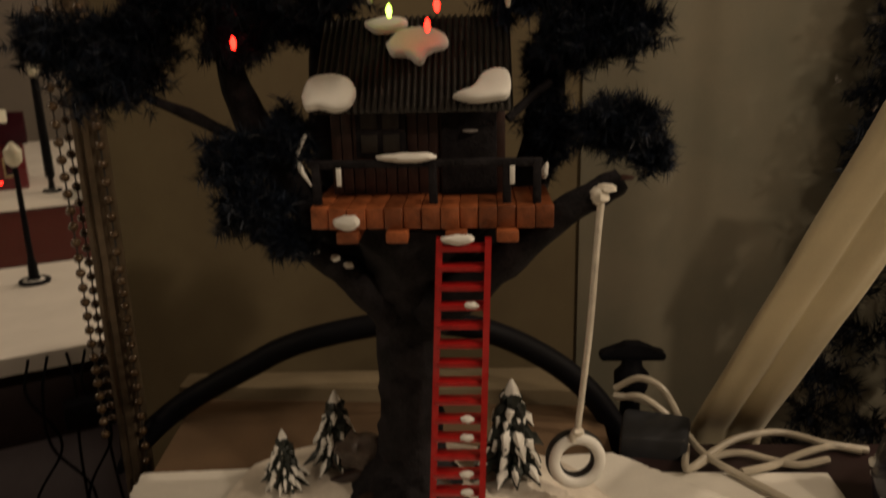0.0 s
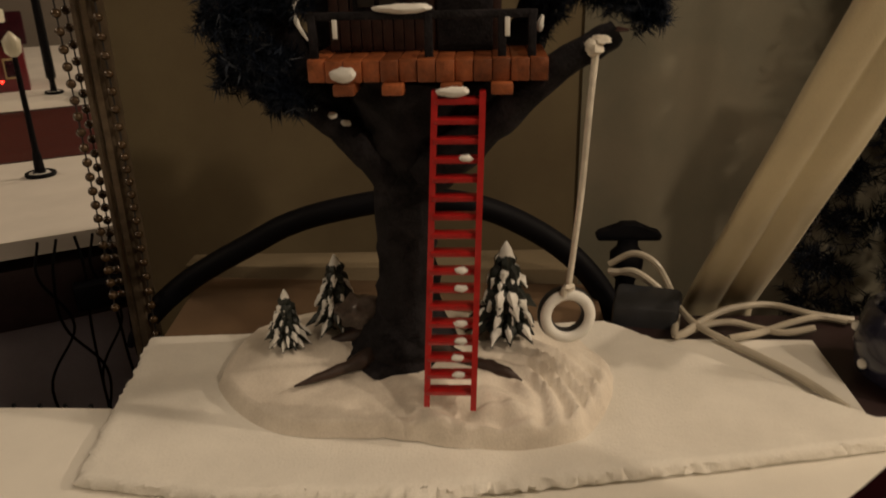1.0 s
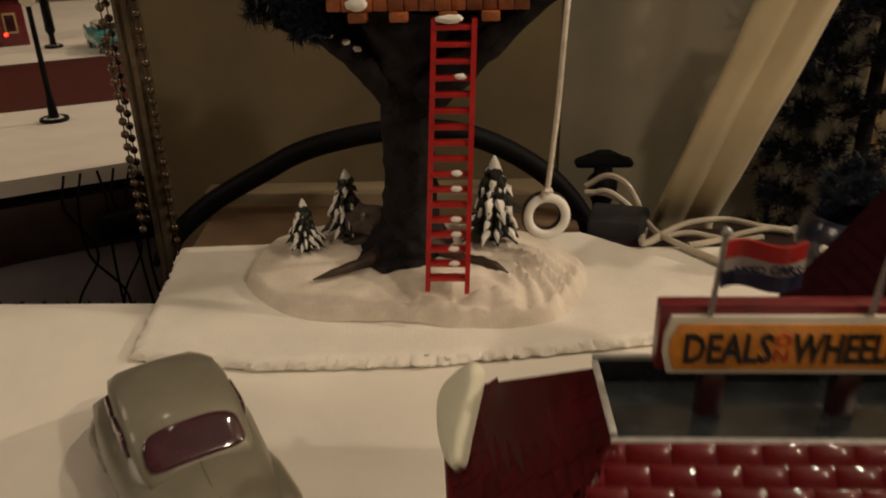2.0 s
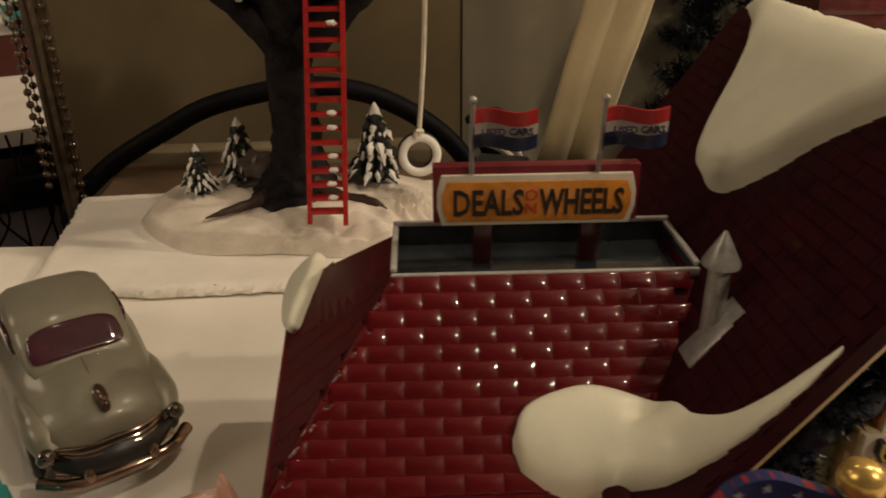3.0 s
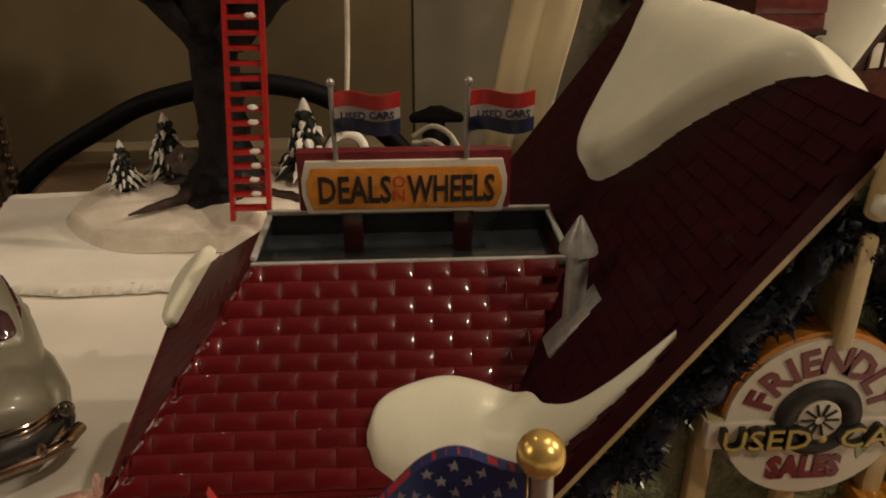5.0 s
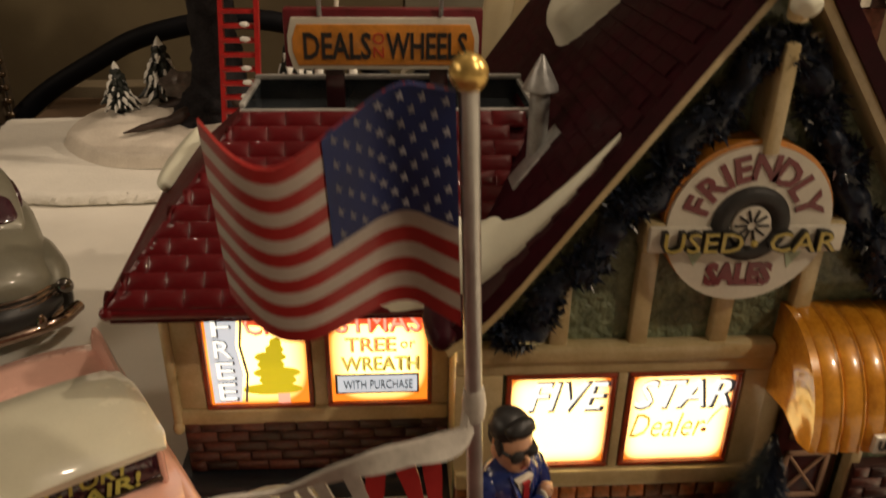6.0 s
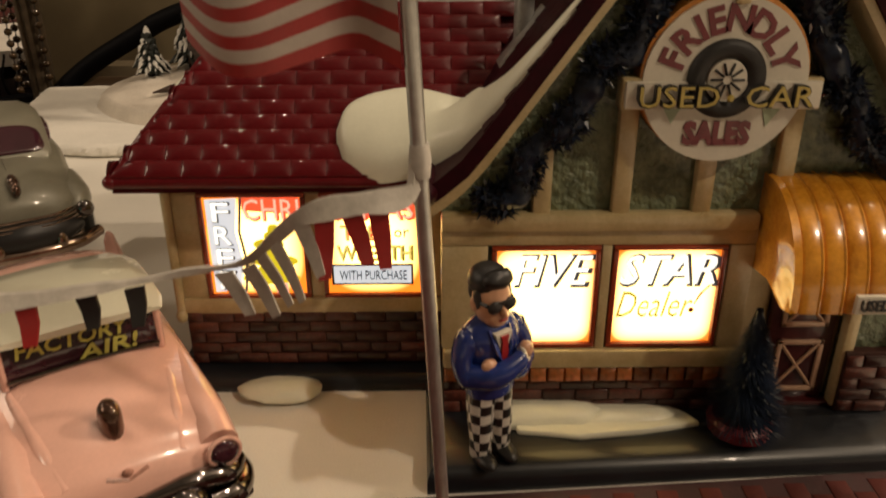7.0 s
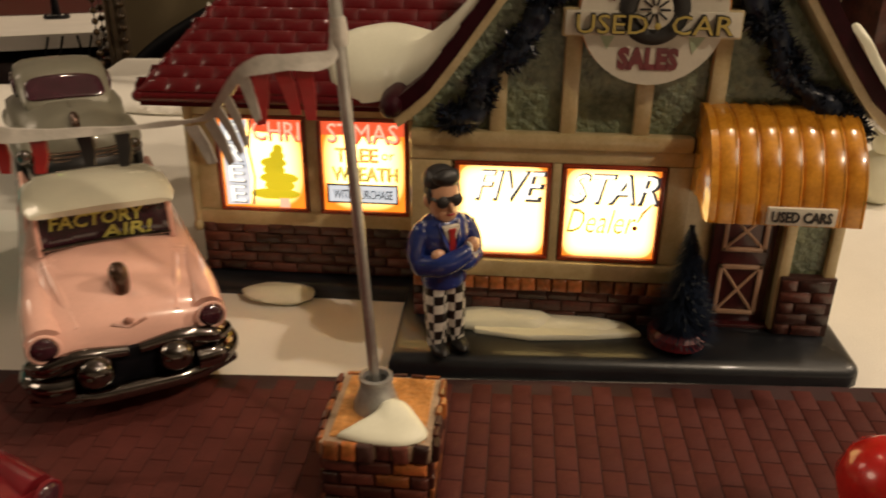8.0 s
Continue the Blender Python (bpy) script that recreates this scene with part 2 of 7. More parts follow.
FRAME_RED = mat("window_red", (0.3, 0.04, 0.01), 0.3, coat=0.5, var=0.3, big=200, bump=0.05)
DOOR_RED = mat("door_maroon", (0.055, 0.008, 0.009), 0.3, coat=0.5, var=0.3, big=200, bump=0.05)
AMBER = mat("amber_glaze", (0.54, 0.2, 0.012), 0.22, coat=0.8, var=0.18, big=120, bump=0.03, tint=(0.66, 0.3, 0.03))
ORANGE = mat("sign_orange", (0.62, 0.24, 0.03), 0.35, coat=0.4, var=0.25, big=140, bump=0.05)
SIGN_WHITE = mat("sign_white", (0.64, 0.6, 0.5), 0.35, coat=0.4, var=0.08, big=120, bump=0.05)
MAROON = mat("sign_maroon", (0.15, 0.012, 0.02), 0.35, coat=0.3, var=0.2, big=200, bump=0.05)
INK = mat("ink_black", (0.015, 0.014, 0.014), 0.4, var=0.3, bump=0.03)
YELLOW = mat("letter_yellow", (0.46, 0.36, 0.08), 0.35, coat=0.3, var=0.12, bump=0.03)
PALE_GREEN = mat("pale_green", (0.35, 0.42, 0.28), 0.4, var=0.1, bump=0.05)
STEEL = mat("grey_steel", (0.5, 0.5, 0.48), 0.32, metal=0.85, var=0.15, big=150, bump=0.08)
PEWTER = mat("pewter_paint", (0.36, 0.36, 0.35), 0.35, metal=0.5, var=0.25, big=200, bump=0.12)
CHROME = mat("dull_chrome", (0.22, 0.2, 0.19), 0.08, metal=1.0, var=0.25, big=120, bump=0.04)
GOLD = mat("gold_leaf", (0.14, 0.105, 0.07), 0.4, metal=0.6, var=0.4, big=60, fine=600, bump=0.3)
BALL_GOLD = mat("ball_gold", (0.72, 0.5, 0.16), 0.25, metal=0.7, var=0.15, bump=0.03)
TRAY = mat("roof_tray", (0.025, 0.03, 0.034), 0.18, coat=0.6, var=0.4, big=80, bump=0.04)
PINK = mat("pink_paint", (0.82, 0.48, 0.39), 0.25, coat=0.7, var=0.06, big=60, bump=0.03)
SILVER = mat("silver_paint", (0.19, 0.18, 0.135), 0.42, metal=0.15, coat=0.3, var=0.1, big=60, bump=0.03)
TEAL = mat("teal_paint", (0.05, 0.35, 0.36), 0.25, coat=0.7, var=0.1, big=60, bump=0.03)
DARK_RED = mat("dark_red_paint", (0.16, 0.01, 0.015), 0.2, coat=0.7, var=0.15, big=60, bump=0.03)
CAR_CREAM = mat("car_cream", (0.76, 0.74, 0.58), 0.25, coat=0.7, var=0.05, bump=0.03)
BRONZE = mat("dark_bronze", (0.11, 0.06, 0.04), 0.18, metal=0.7, coat=0.5, var=0.3, big=120, bump=0.03)
WORN_CREST = mat("worn_crest", (0.4, 0.2, 0.15), 0.35, coat=0.4, var=0.4, big=300, bump=0.1)
BROWN_CHROME = mat("brown_chrome", (0.34, 0.25, 0.2), 0.1, metal=1.0, var=0.3, big=120, bump=0.04)
CHALK = mat("chalk_yellow", (0.55, 0.55, 0.12), 0.6, var=0.2, bump=0.1)
CAR_GLASS = mat("car_glass", (0.045, 0.012, 0.02), 0.08, coat=1.0, var=0.3, big=80, bump=0.02)
RUBBER = mat("black_rubber", (0.02, 0.019, 0.018), 0.55, var=0.3, bump=0.25)
BARK = mat("dark_bark", (0.0035, 0.003, 0.0035), 0.75, spec=0.12, coat=0.0, var=0.5, big=70, fine=700, bump=0.9, tint=(0.018, 0.016, 0.018))
BROWN_WOOD = mat("brown_wood", (0.036, 0.013, 0.009), 0.5, var=0.5, big=150, fine=900, bump=0.5, rnd=0.3)
PLANK = mat("orange_plank", (0.26, 0.075, 0.025), 0.4, coat=0.25, var=0.4, big=160, fine=900, bump=0.4, rnd=0.35)
CORRUGATED = mat("roof_tin", (0.026, 0.022, 0.018), 0.5, metal=0.2, var=0.4, big=140, bump=0.3)
LADDER = mat("ladder_red", (0.4, 0.012, 0.012), 0.35, coat=0.4, var=0.2, big=130, bump=0.05)
ROPE = mat("white_rope", (0.72, 0.67, 0.57), 0.8, var=0.15, fine=2500, big=200, bump=0.7)
NEEDLE = mat("pine_needle", (0.003, 0.005, 0.01), 0.45, var=0.6, big=90, bump=0.0, tint=(0.009, 0.014, 0.026), spec=0.22)
TINSEL = mat("dark_tinsel", (0.006, 0.009, 0.016), 0.3, var=0.6, big=150, bump=0.0, tint=(0.014, 0.02, 0.036), spec=0.3)
TINSEL_SILVER = mat("silver_tinsel", (0.6, 0.62, 0.62), 0.18, metal=0.9, var=0.2, bump=0.0)
DARK_GREEN = mat("mini_tree_green", (0.009, 0.013, 0.01), 0.5, var=0.5, big=200, bump=0.4)
BLACK_PLASTIC = mat("black_plastic", (0.003, 0.003, 0.005), 0.6, spec=0.15, var=0.3, big=40, bump=0.15)
WHITE_PLASTIC = mat("white_cable", (0.5, 0.45, 0.36), 0.35, var=0.08, bump=0.03)
WALL = mat("wall_paint", (0.2, 0.15, 0.085), 0.8, var=0.14, big=5, fine=250, bump=0.25, tint=(0.23, 0.17, 0.09))
CURTAIN = mat("curtain", (0.21, 0.2, 0.145), 0.85, var=0.18, big=7, fine=1500, bump=0.4, tint=(0.22, 0.19, 0.135), sheen=0.1)
DRAPE = mat("cream_drape", (0.62, 0.54, 0.36), 0.8, var=0.12, big=10, fine=1500, bump=0.4, sheen=0.2)
CARDBOARD = mat("board_beige", (0.210, 0.165, 0.101), 0.8, var=0.15, big=14, fine=600, bump=0.3)
CARPET = mat("carpet", (0.16, 0.11, 0.08), 0.95, var=0.3, big=20, fine=900, bump=0.8)
ROOM_WALL = mat("room_paint", (0.28, 0.25, 0.21), 0.9, var=0.08, big=6, fine=250, bump=0.2)
CEILING = mat("ceiling_paint", (0.18, 0.165, 0.15), 0.9, var=0.06, big=8, bump=0.2)
DARK_WOOD = mat("table_wood", (0.035, 0.02, 0.02), 0.4, var=0.4, big=30, bump=0.2)
LILAC = mat("grey_cloth", (0.36, 0.33, 0.36), 0.9, var=0.15, big=15, bump=0.5)
STREET = mat("street_brick", (0.078, 0.019, 0.015), 0.7, spec=0.2, var=0.22, big=60, fine=1200, bump=0.3, rnd=0.1)
STREET_BED = mat("street_joint", (0.034, 0.009, 0.009), 0.7, var=0.3, big=120, bump=0.3)
FLAG_RED = mat("flag_red", (0.31, 0.014, 0.014), 0.4, coat=0.15, var=0.12, big=150, bump=0.1)
FLAG_WHITE = mat("flag_white", (0.44, 0.38, 0.33), 0.4, coat=0.15, var=0.08, big=150, bump=0.1)
FLAG_BLUE = mat("flag_blue", (0.009, 0.021, 0.105), 0.5, coat=0.03, var=0.2, big=150, bump=0.1)
FLAG_NAVY = mat("flag_navy", (0.008, 0.013, 0.045), 0.45, coat=0.1, var=0.2, big=150, bump=0.1)
RIBBON = mat("grey_ribbon", (0.5, 0.47, 0.42), 0.4, coat=0.2, var=0.2, big=150, bump=0.1)
SKIN = mat("figure_skin", (0.55, 0.3, 0.18), 0.3, coat=0.5, var=0.1, bump=0.03)
NAVY = mat("figure_blue", (0.012, 0.03, 0.17), 0.25, coat=0.6, var=0.2, big=150, bump=0.04)
RED_HAT = mat("bright_red", (0.5, 0.012, 0.01), 0.25, coat=0.6, var=0.15, big=90, bump=0.03)
PANE = glow("lit_pane", (1.0, 0.68, 0.235), 4.7, edge=(0.3, 0.07, 0.006), fall=7.0)
PANE_LEFT = glow("lit_pane_left", (1.0, 0.66, 0.2), 5.2, edge=(0.3, 0.07, 0.005))
PANE_WHITE = glow("pane_white_lit", (1.0, 0.95, 0.82), 1.5)
PANE_BLUE = glow("pane_blue_lit", (0.62, 0.64, 0.66), 1.1)
PANE_RED = glow("pane_red_lit", (1.0, 0.14, 0.05), 0.8)
PANE_PINK = glow("pane_pink_lit", (1.0, 0.45, 0.3), 1.2)
PANE_OLIVE = glow("pane_olive_lit", (0.45, 0.36, 0.04), 0.5)
PANE_INK = glow("pane_ink_lit", (0.12, 0.12, 0.13), 0.2)
PANE_YELLOW = glow("pane_yellow_lit", (0.95, 0.75, 0.2), 0.8)
BULB_RED = glow("bulb_red", (1.0, 0.015, 0.008), 16.0)
BULB_GREEN = glow("bulb_yellow_green", (0.6, 1.0, 0.1), 9.0)
PAINT_RED = mat("pane_red", (0.5, 0.05, 0.02), 0.4, var=0.2, bump=0.03)
PAINT_GREY = mat("pane_grey", (0.3, 0.27, 0.25), 0.4, var=0.2, bump=0.03)
CHECK = mat("check", (0.7, 0.68, 0.62), 0.3, coat=0.4, var=0.05, bump=0.03)
MIRROR = bpy.data.materials.new("mirror_glass")
MIRROR.use_nodes = True
MIRROR.node_tree.nodes["Principled BSDF"].inputs["Metallic"].default_value = 1.0
MIRROR.node_tree.nodes["Principled BSDF"].inputs["Roughness"].default_value = 0.015
MIRROR.node_tree.nodes["Principled BSDF"].inputs["Base Color"].default_value = (0.82, 0.8, 0.8, 1)
# black and white squares on the figure's trousers
_n, _l = CHECK.node_tree.nodes, CHECK.node_tree.links
_c, _t = _n.new("ShaderNodeTexChecker"), _n.new("ShaderNodeTexCoord")
_c.inputs["Scale"].default_value = 300
_c.inputs["Color1"].default_value, _c.inputs["Color2"].default_value = (0.72, 0.7, 0.64, 1), (0.012, 0.012, 0.012, 1)
_l.new(_t.outputs["Object"], _c.inputs["Vector"])
_l.new(_c.outputs["Color"], _n["Principled BSDF"].inputs["Base Color"])

# ---- the room ----
def wall(name, x0, x1, y0, y1, z0, z1, m):
    return tagged(part(name, box(bmesh.new(), x0, x1, y0, y1, z0, z1), m, smooth=False), kind="structure")


wall("floor", -320, 320, -320, 88, -78, -75, CARPET)
wall("ceiling", -320, 320, -320, 88, 170, 174, CEILING)
wall("wall_back", -320, 320, 82, 88, -75, 170, WALL)
wall("wall_left", -320, -314, -320, 82, -75, 170, ROOM_WALL)
wall("wall_right", 314, 320, -320, 82, -75, 170, ROOM_WALL)
wall("wall_front", -314, 314, -320, -314, -75, 170, ROOM_WALL)
tagged(bpy.data.objects["wall_back"], "brown painted wall behind the display", "wall")


def curtain_sheet(bm, x0, x1, z0, z1, y, depth, waves, lean=0.0, thick=0.25, n=110, seed=1.0, tuck=0.0):
    """Hanging cloth with uneven folds; lean slides the top to the right, tuck lays the left edge back to the wall."""
    def at(u, w, off):
        s = noise.noise(Vector((u * 3.1, seed, 0.4 * w))) * 0.9
        deep = depth * (0.6 + 0.5 * noise.noise(Vector((u * 5.0, seed, 7))))
        back = tuck * (1 - min(1, u / 0.22)) ** 2
        return (x0 + (x1 - x0) * u + lean * w, y + off + back + deep * math.sin(waves * 6.283 * u + s * 2.6) * (0.75 + 0.25 * w), z0 + (z1 - z0) * w)
    front = [[at(i / n, k / 10, 0) for i in range(n + 1)] for k in range(11)]
    back = [[at(i / n, k / 10, thick) for i in range(n + 1)] for k in range(11)]
    loops = [[*f, *b[::-1]] for f, b in zip(front, back)]
    rings(bm, loops)
    return bm


solid("curtain", curtain_sheet(bmesh.new(), -5.0, 26, -60, 120, 71.6, 0.6, 4.2, seed=2.0, tuck=1.7), CURTAIN, "grey-green curtain hanging in soft folds at the wall", "curtain")
solid("curtain", curtain_sheet(bmesh.new(), -64, 2, -60, 120, 73.6, 0.4, 2.6, seed=5.0), mat("brown_curtain", (0.155, 0.115, 0.062), 0.85, var=0.16, big=6, fine=1400, bump=0.35, tint=(0.165, 0.13, 0.07)), "dull brown curtain hanging behind the tree", "curtain")

# cream drape pulled forward over the table's rear edge: two broad folds, rising towards the room, straight down to the floor behind
bm = bmesh.new()
loops = []
for z, lay in [(-74.9, 49.2), (-30, 49.2), (-4, 49.2), (0, 49.0)] + [(1.5 + 0.8 * k, 48.6 - 0.6 * k) for k in range(31)]:
    lx, rx = -0.35 + 0.055 * max(z, 0), 4.75 + 0.02 * max(z, 0)
    loop = []
    split = 0.47 + 0.03 * math.sin(0.25 * z)
    for i in range(41):
        u = i / 40
        lobe = u / split if u < split else (u - split) / (1 - split)
        fold = 0.8 * math.sin(math.pi * lobe) ** 0.7 + 0.12 * math.sin(u * 17 + 2.0 * math.sin(0.12 * z)) + 0.2 * noise.noise(Vector((u * 3.5, z * 0.1, 1)))
        loop.append((lx + (rx - lx) * u + 0.2 * noise.noise(Vector((u, z * 0.16, 5))), lay - fold, z + 0.5 * fold))
    loops.append(loop + [(x, lay + 0.35, zz) for x, _, zz in loop[::-1]])
rings(bm, loops)
solid("tied_drape", bm, DRAPE, "cream drape tied aside in long slanting folds", "drape", sharp=70)

# ---- the table under the village ----
table = thing("display_table", "long dark table under the white cloth", "table", (-10, -40, -75))
bm = bmesh.new()
box(bm, -110, 70, -150, 32.6, -6.5, -0.6, 0.3)
part("apron", bm, DARK_WOOD, table)
bm = bmesh.new()
prism(bm, [(33.7, -6.5), (44.6, -6.5), (44.6, 2.8), (33.7, 2.2)], "x", -5.4, 70, 0.1)
part("rear_board", bm, DARK_WOOD, table)
for x, y in ((-104, -144), (64, -144), (-104, 26), (64, 26)):
    part("leg", box(bmesh.new(), x - 3, x + 3, y - 3, y + 3, -75, -6.6, 0.3), DARK_WOOD, table)
bm = bmesh.new()
rings(bm, [[(-108 + 1.8 * i, 30.6 + 0.7 * math.sin(i * 0.9), z) for i in range(42)] + [(-108 + 1.8 * i, 29.6, z) for i in range(41, -1, -1)] for z in (-40, -7)])
part("skirt", bm, LILAC, table, "grey cloth skirt hanging in folds")

bm = bmesh.new()
xs = list(np.arange(-112, 72.1, 2.0))
ys = list(np.arange(-152, 33.9, 2.0)) + [33.6]


def cloth_z(x, y):
    return ground(y) + 0.05 * noise.noise(Vector((x * 0.13, y * 0.13, 3))) + 0.02 * noise.noise(Vector((x * 0.6, y * 0.6, 8)))


def cloth_patch(bm, xs, ys):
    top = [[bm.verts.new((x, y, cloth_z(x, y))) for x in xs] for y in ys]
    for a, b in zip(top, top[1:]):
        for i in range(len(xs) - 1):
            bm.faces.new((a[i], a[i + 1], b[i + 1], b[i]))
    rim = top[0] + [r[-1] for r in top[1:]] + top[-1][-2::-1] + [r[0] for r in top[-2:0:-1]]
    low = [bm.verts.new((v.co.x * 1.001, v.co.y, v.co.z - 1.6)) for v in rim]
    for i in range(len(rim)):
        bm.faces.new((rim[i], low[i], low[(i + 1) % len(rim)], rim[(i + 1) % len(rim)]))


cloth_patch(bm, xs, ys)
tagged(part("ground", bm, CLOTH, sharp=60), "white cloth laid as snow over the table", "ground", kind="structure")
bm = bmesh.new()
cloth_patch(bm, list(np.arange(-5.2, 6.1, 1.0)), [33.62, 35, 36.5, 38, 39.5, 41.3])
tagged(part("ground", bm, CLOTH, sharp=60), "white cloth carried on over the rear board", "ground", kind="structure")


# ---- foam board under the tree ----
def foam_board():
    corners = [(-33.8, 27.2), (-26.3, 26.2), (-16.7, 26.7), (-2.0, 29.2), (6.4, 30.9), (6.2, 32.3), (-6.6, 42.4), (-35.3, 40.0)]
    line = []
    for (x0, y0), (x1, y1) in zip(corners, corners[1:] + corners[:1]):
        n = max(2, int(math.hypot(x1 - x0, y1 - y0) / 0.16))
        line += [(x0 + (x1 - x0) * k / n, y0 + (y1 - y0) * k / n) for k in range(n)]
    cx, cy = -15.0, 34.0
    bm = bmesh.new()

    def loop(inset, h, rough, seed):
        out = []
        for i, (x, y) in enumerate(line):
            d = Vector((cx - x, cy - y)).normalized()
            r = rough * noise.noise(Vector((x * 1.3, y * 1.3, seed))) + 0.9 * rough * noise.noise(Vector((x * 3.4, y * 3.4, seed)))
            out.append((x + d.x * (inset + r), y + d.y * (inset + r), ground(y) + h + 0.35 * r))
        return out
    vs = rings(bm, [loop(0.5, 0.0, 0.02, 1), loop(0.3, 0.14, 0.05, 1), loop(0.0, 0.22, 0.14, 2), loop(0.02, 0.45, 0.34, 3), loop(0.18, 0.7, 0.34, 4), loop(0.5, 0.82, 0.24, 5), loop(0.8, 0.86, 0.1, 7), loop(1.2, 0.86, 0.03, 5), loop(5.0, 0.85, 0.0, 6)], cap=True)
    return bm


solid("foam_board", foam_board(), FOAM, "white foam board with a rough broken front edge under the tree", "board")


# ---- tree with the play house ----
def mound_z(x, y):
    """Top of the snow mound."""
    return mound_height(*mound_polar(x, y))


RIM = [(0, 10.9), (25, 9.4), (60, 6.6), (95, 6.2), (130, 8.4), (160, 11.3), (185, 11.3), (215, 8.5), (235, 6.3), (255, 5.3), (275, 5.4), (300, 6.8), (330, 10.0), (360, 10.9)]


def mound_polar(x, y):
    dx, dy = x + 18, y - 35.6
    a = math.degrees(math.atan2(dy, dx)) % 360
    return math.hypot(dx, dy) / np.interp(a, [p[0] for p in RIM], [p[1] for p in RIM]), a, x, y


def mound_height(r, a, x, y):
    s = min(1, max(0, (1.0 - r) / 0.42))
    s = s * s * (3 - 2 * s)
    e = min(1, max(0, (1.0 - r) / 0.055))
    e = e * e * (3 - 2 * e)
    h = 0.95 * e + 1.0 * s + 0.35 * s * math.cos(min(r, 1) * 2.2)
    s = max(s, 0.6 * e)
    basin = math.exp(-(((x + 22.5) / 3.4) ** 2 + ((y - 32.5) / 2.0) ** 2))
    h -= 0.75 * basin * s
    swirl = min(1, 1.5 * math.exp(-(((x + 9.3) / 2.8) ** 2 + ((y - 32.8) / 3.2) ** 2)))
    d = math.hypot(x + 14.2, 1.1 * (y - 30.6))
    ridge = (0.5 + 0.5 * math.sin(6.0 * d + 0.6 * math.sin(0.8 * x + y))) ** 1.8 - 0.4
    h += 1.05 * swirl * ridge * s
    front = math.exp(-(((x + 15.0) / 5.0) ** 2 + ((y - 30.6) / 1.3) ** 2))
    h += 0.85 * front * noise.noise(Vector((x * 0.7 + y * 0.5, y * 1.5, 2))) * e
    h += 0.45 * math.exp(-(((x + 13.0) / 0.8) ** 2 + ((y - 30.7) / 0.6) ** 2))
    h += 0.16 * noise.noise(Vector((x * 0.35, y * 0.5, 4))) * s + 0.05 * noise.noise(Vector((x * 1.4, y * 1.4, 9))) * s
    return ground(y) + 0.86 + h


tree = thing("tree_house", "dark pine on a snow mound carrying a brown play house", "tree house", (-18, 35.6, 3.2))
bm = bmesh.new()
loops = []
for j in range(54):
    r = 1.0 - j / 54
    loop = []
    for k in range(180):
        a = 2.0 * k
        R = float(np.interp(a, [p[0] for p in RIM], [p[1] for p in RIM])) * r
        x, y = -18 + R * math.cos(radians(a)), 35.6 + R * math.sin(radians(a))
        loop.append((x, y, mound_height(r, a, x, y) if j else ground(y) + 0.75))
    loops.append(loop)
rings(bm, loops)
part("snow_mound", bm, MOUND, tree, "lumpy hand-sculpted snow mound", sharp=80)


def rough_limb(bm, pts, radii, n=12, knob=0.16, seed=0.0, per=6):
    path = glide(pts, per)
    vs = tube(bm, path, radii, n)
    for i, loop in enumerate(vs):
        c = sum((v.co for v in loop), Vector()) / len(loop)
        for v in loop:
            d = v.co - c
            v.co = c + d * (1 + knob * noise.noise(v.co * 0.9 + Vector((seed, 0, 0))) + 0.6 * knob * noise.noise(v.co * 2.6 + Vector((0, seed, 0))))
    return bm


bm = rough_limb(bmesh.new(), [(-18.6, 35.8, 4.6), (-18.5, 35.9, 5.9), (-18.4, 36.0, 7.2), (-18.4, 36, 10), (-18.4, 36, 14.2), (-18.2, 36, 17.0), (-17.8, 36, 20.2)], [3.3, 2.6, 1.9, 1.55, 1.45, 2.1, 3.6], 18, 0.2, 1)
part("trunk", bm, BARK, tree, "thick dark gnarled trunk", sharp=70)
for pts, rad in (
    ([(-19.6, 34.8, 5.6), (-22.0, 33.4, 5.1), (-24.2, 32.3, 4.75)], [0.6, 0.32, 0.05]),
    ([(-17.2, 34.6, 6.2), (-15.4, 33.8, mound_z(-15.4, 33.8) + 0.12), (-14.0, 33.1, mound_z(-14.0, 33.1) + 0.12), (-12.9, 32.6, mound_z(-12.9, 32.6) + 0.08), (-12.4, 32.7, mound_z(-12.4, 32.7))], [0.6, 0.36, 0.3, 0.22, 0.06]),
    ([(-20.2, 36.5, 5.6), (-22.6, 36.2, 5.2), (-24.6, 36.8, 4.6)], [0.7, 0.4, 0.1]),
):
    part("root", rough_limb(bmesh.new(), pts, rad, 10, 0.55, 7), mat("root_brown", (0.035, 0.018, 0.012), 0.5, var=0.4, big=160, bump=0.6), tree, "brown root lying on the snow", sharp=70)
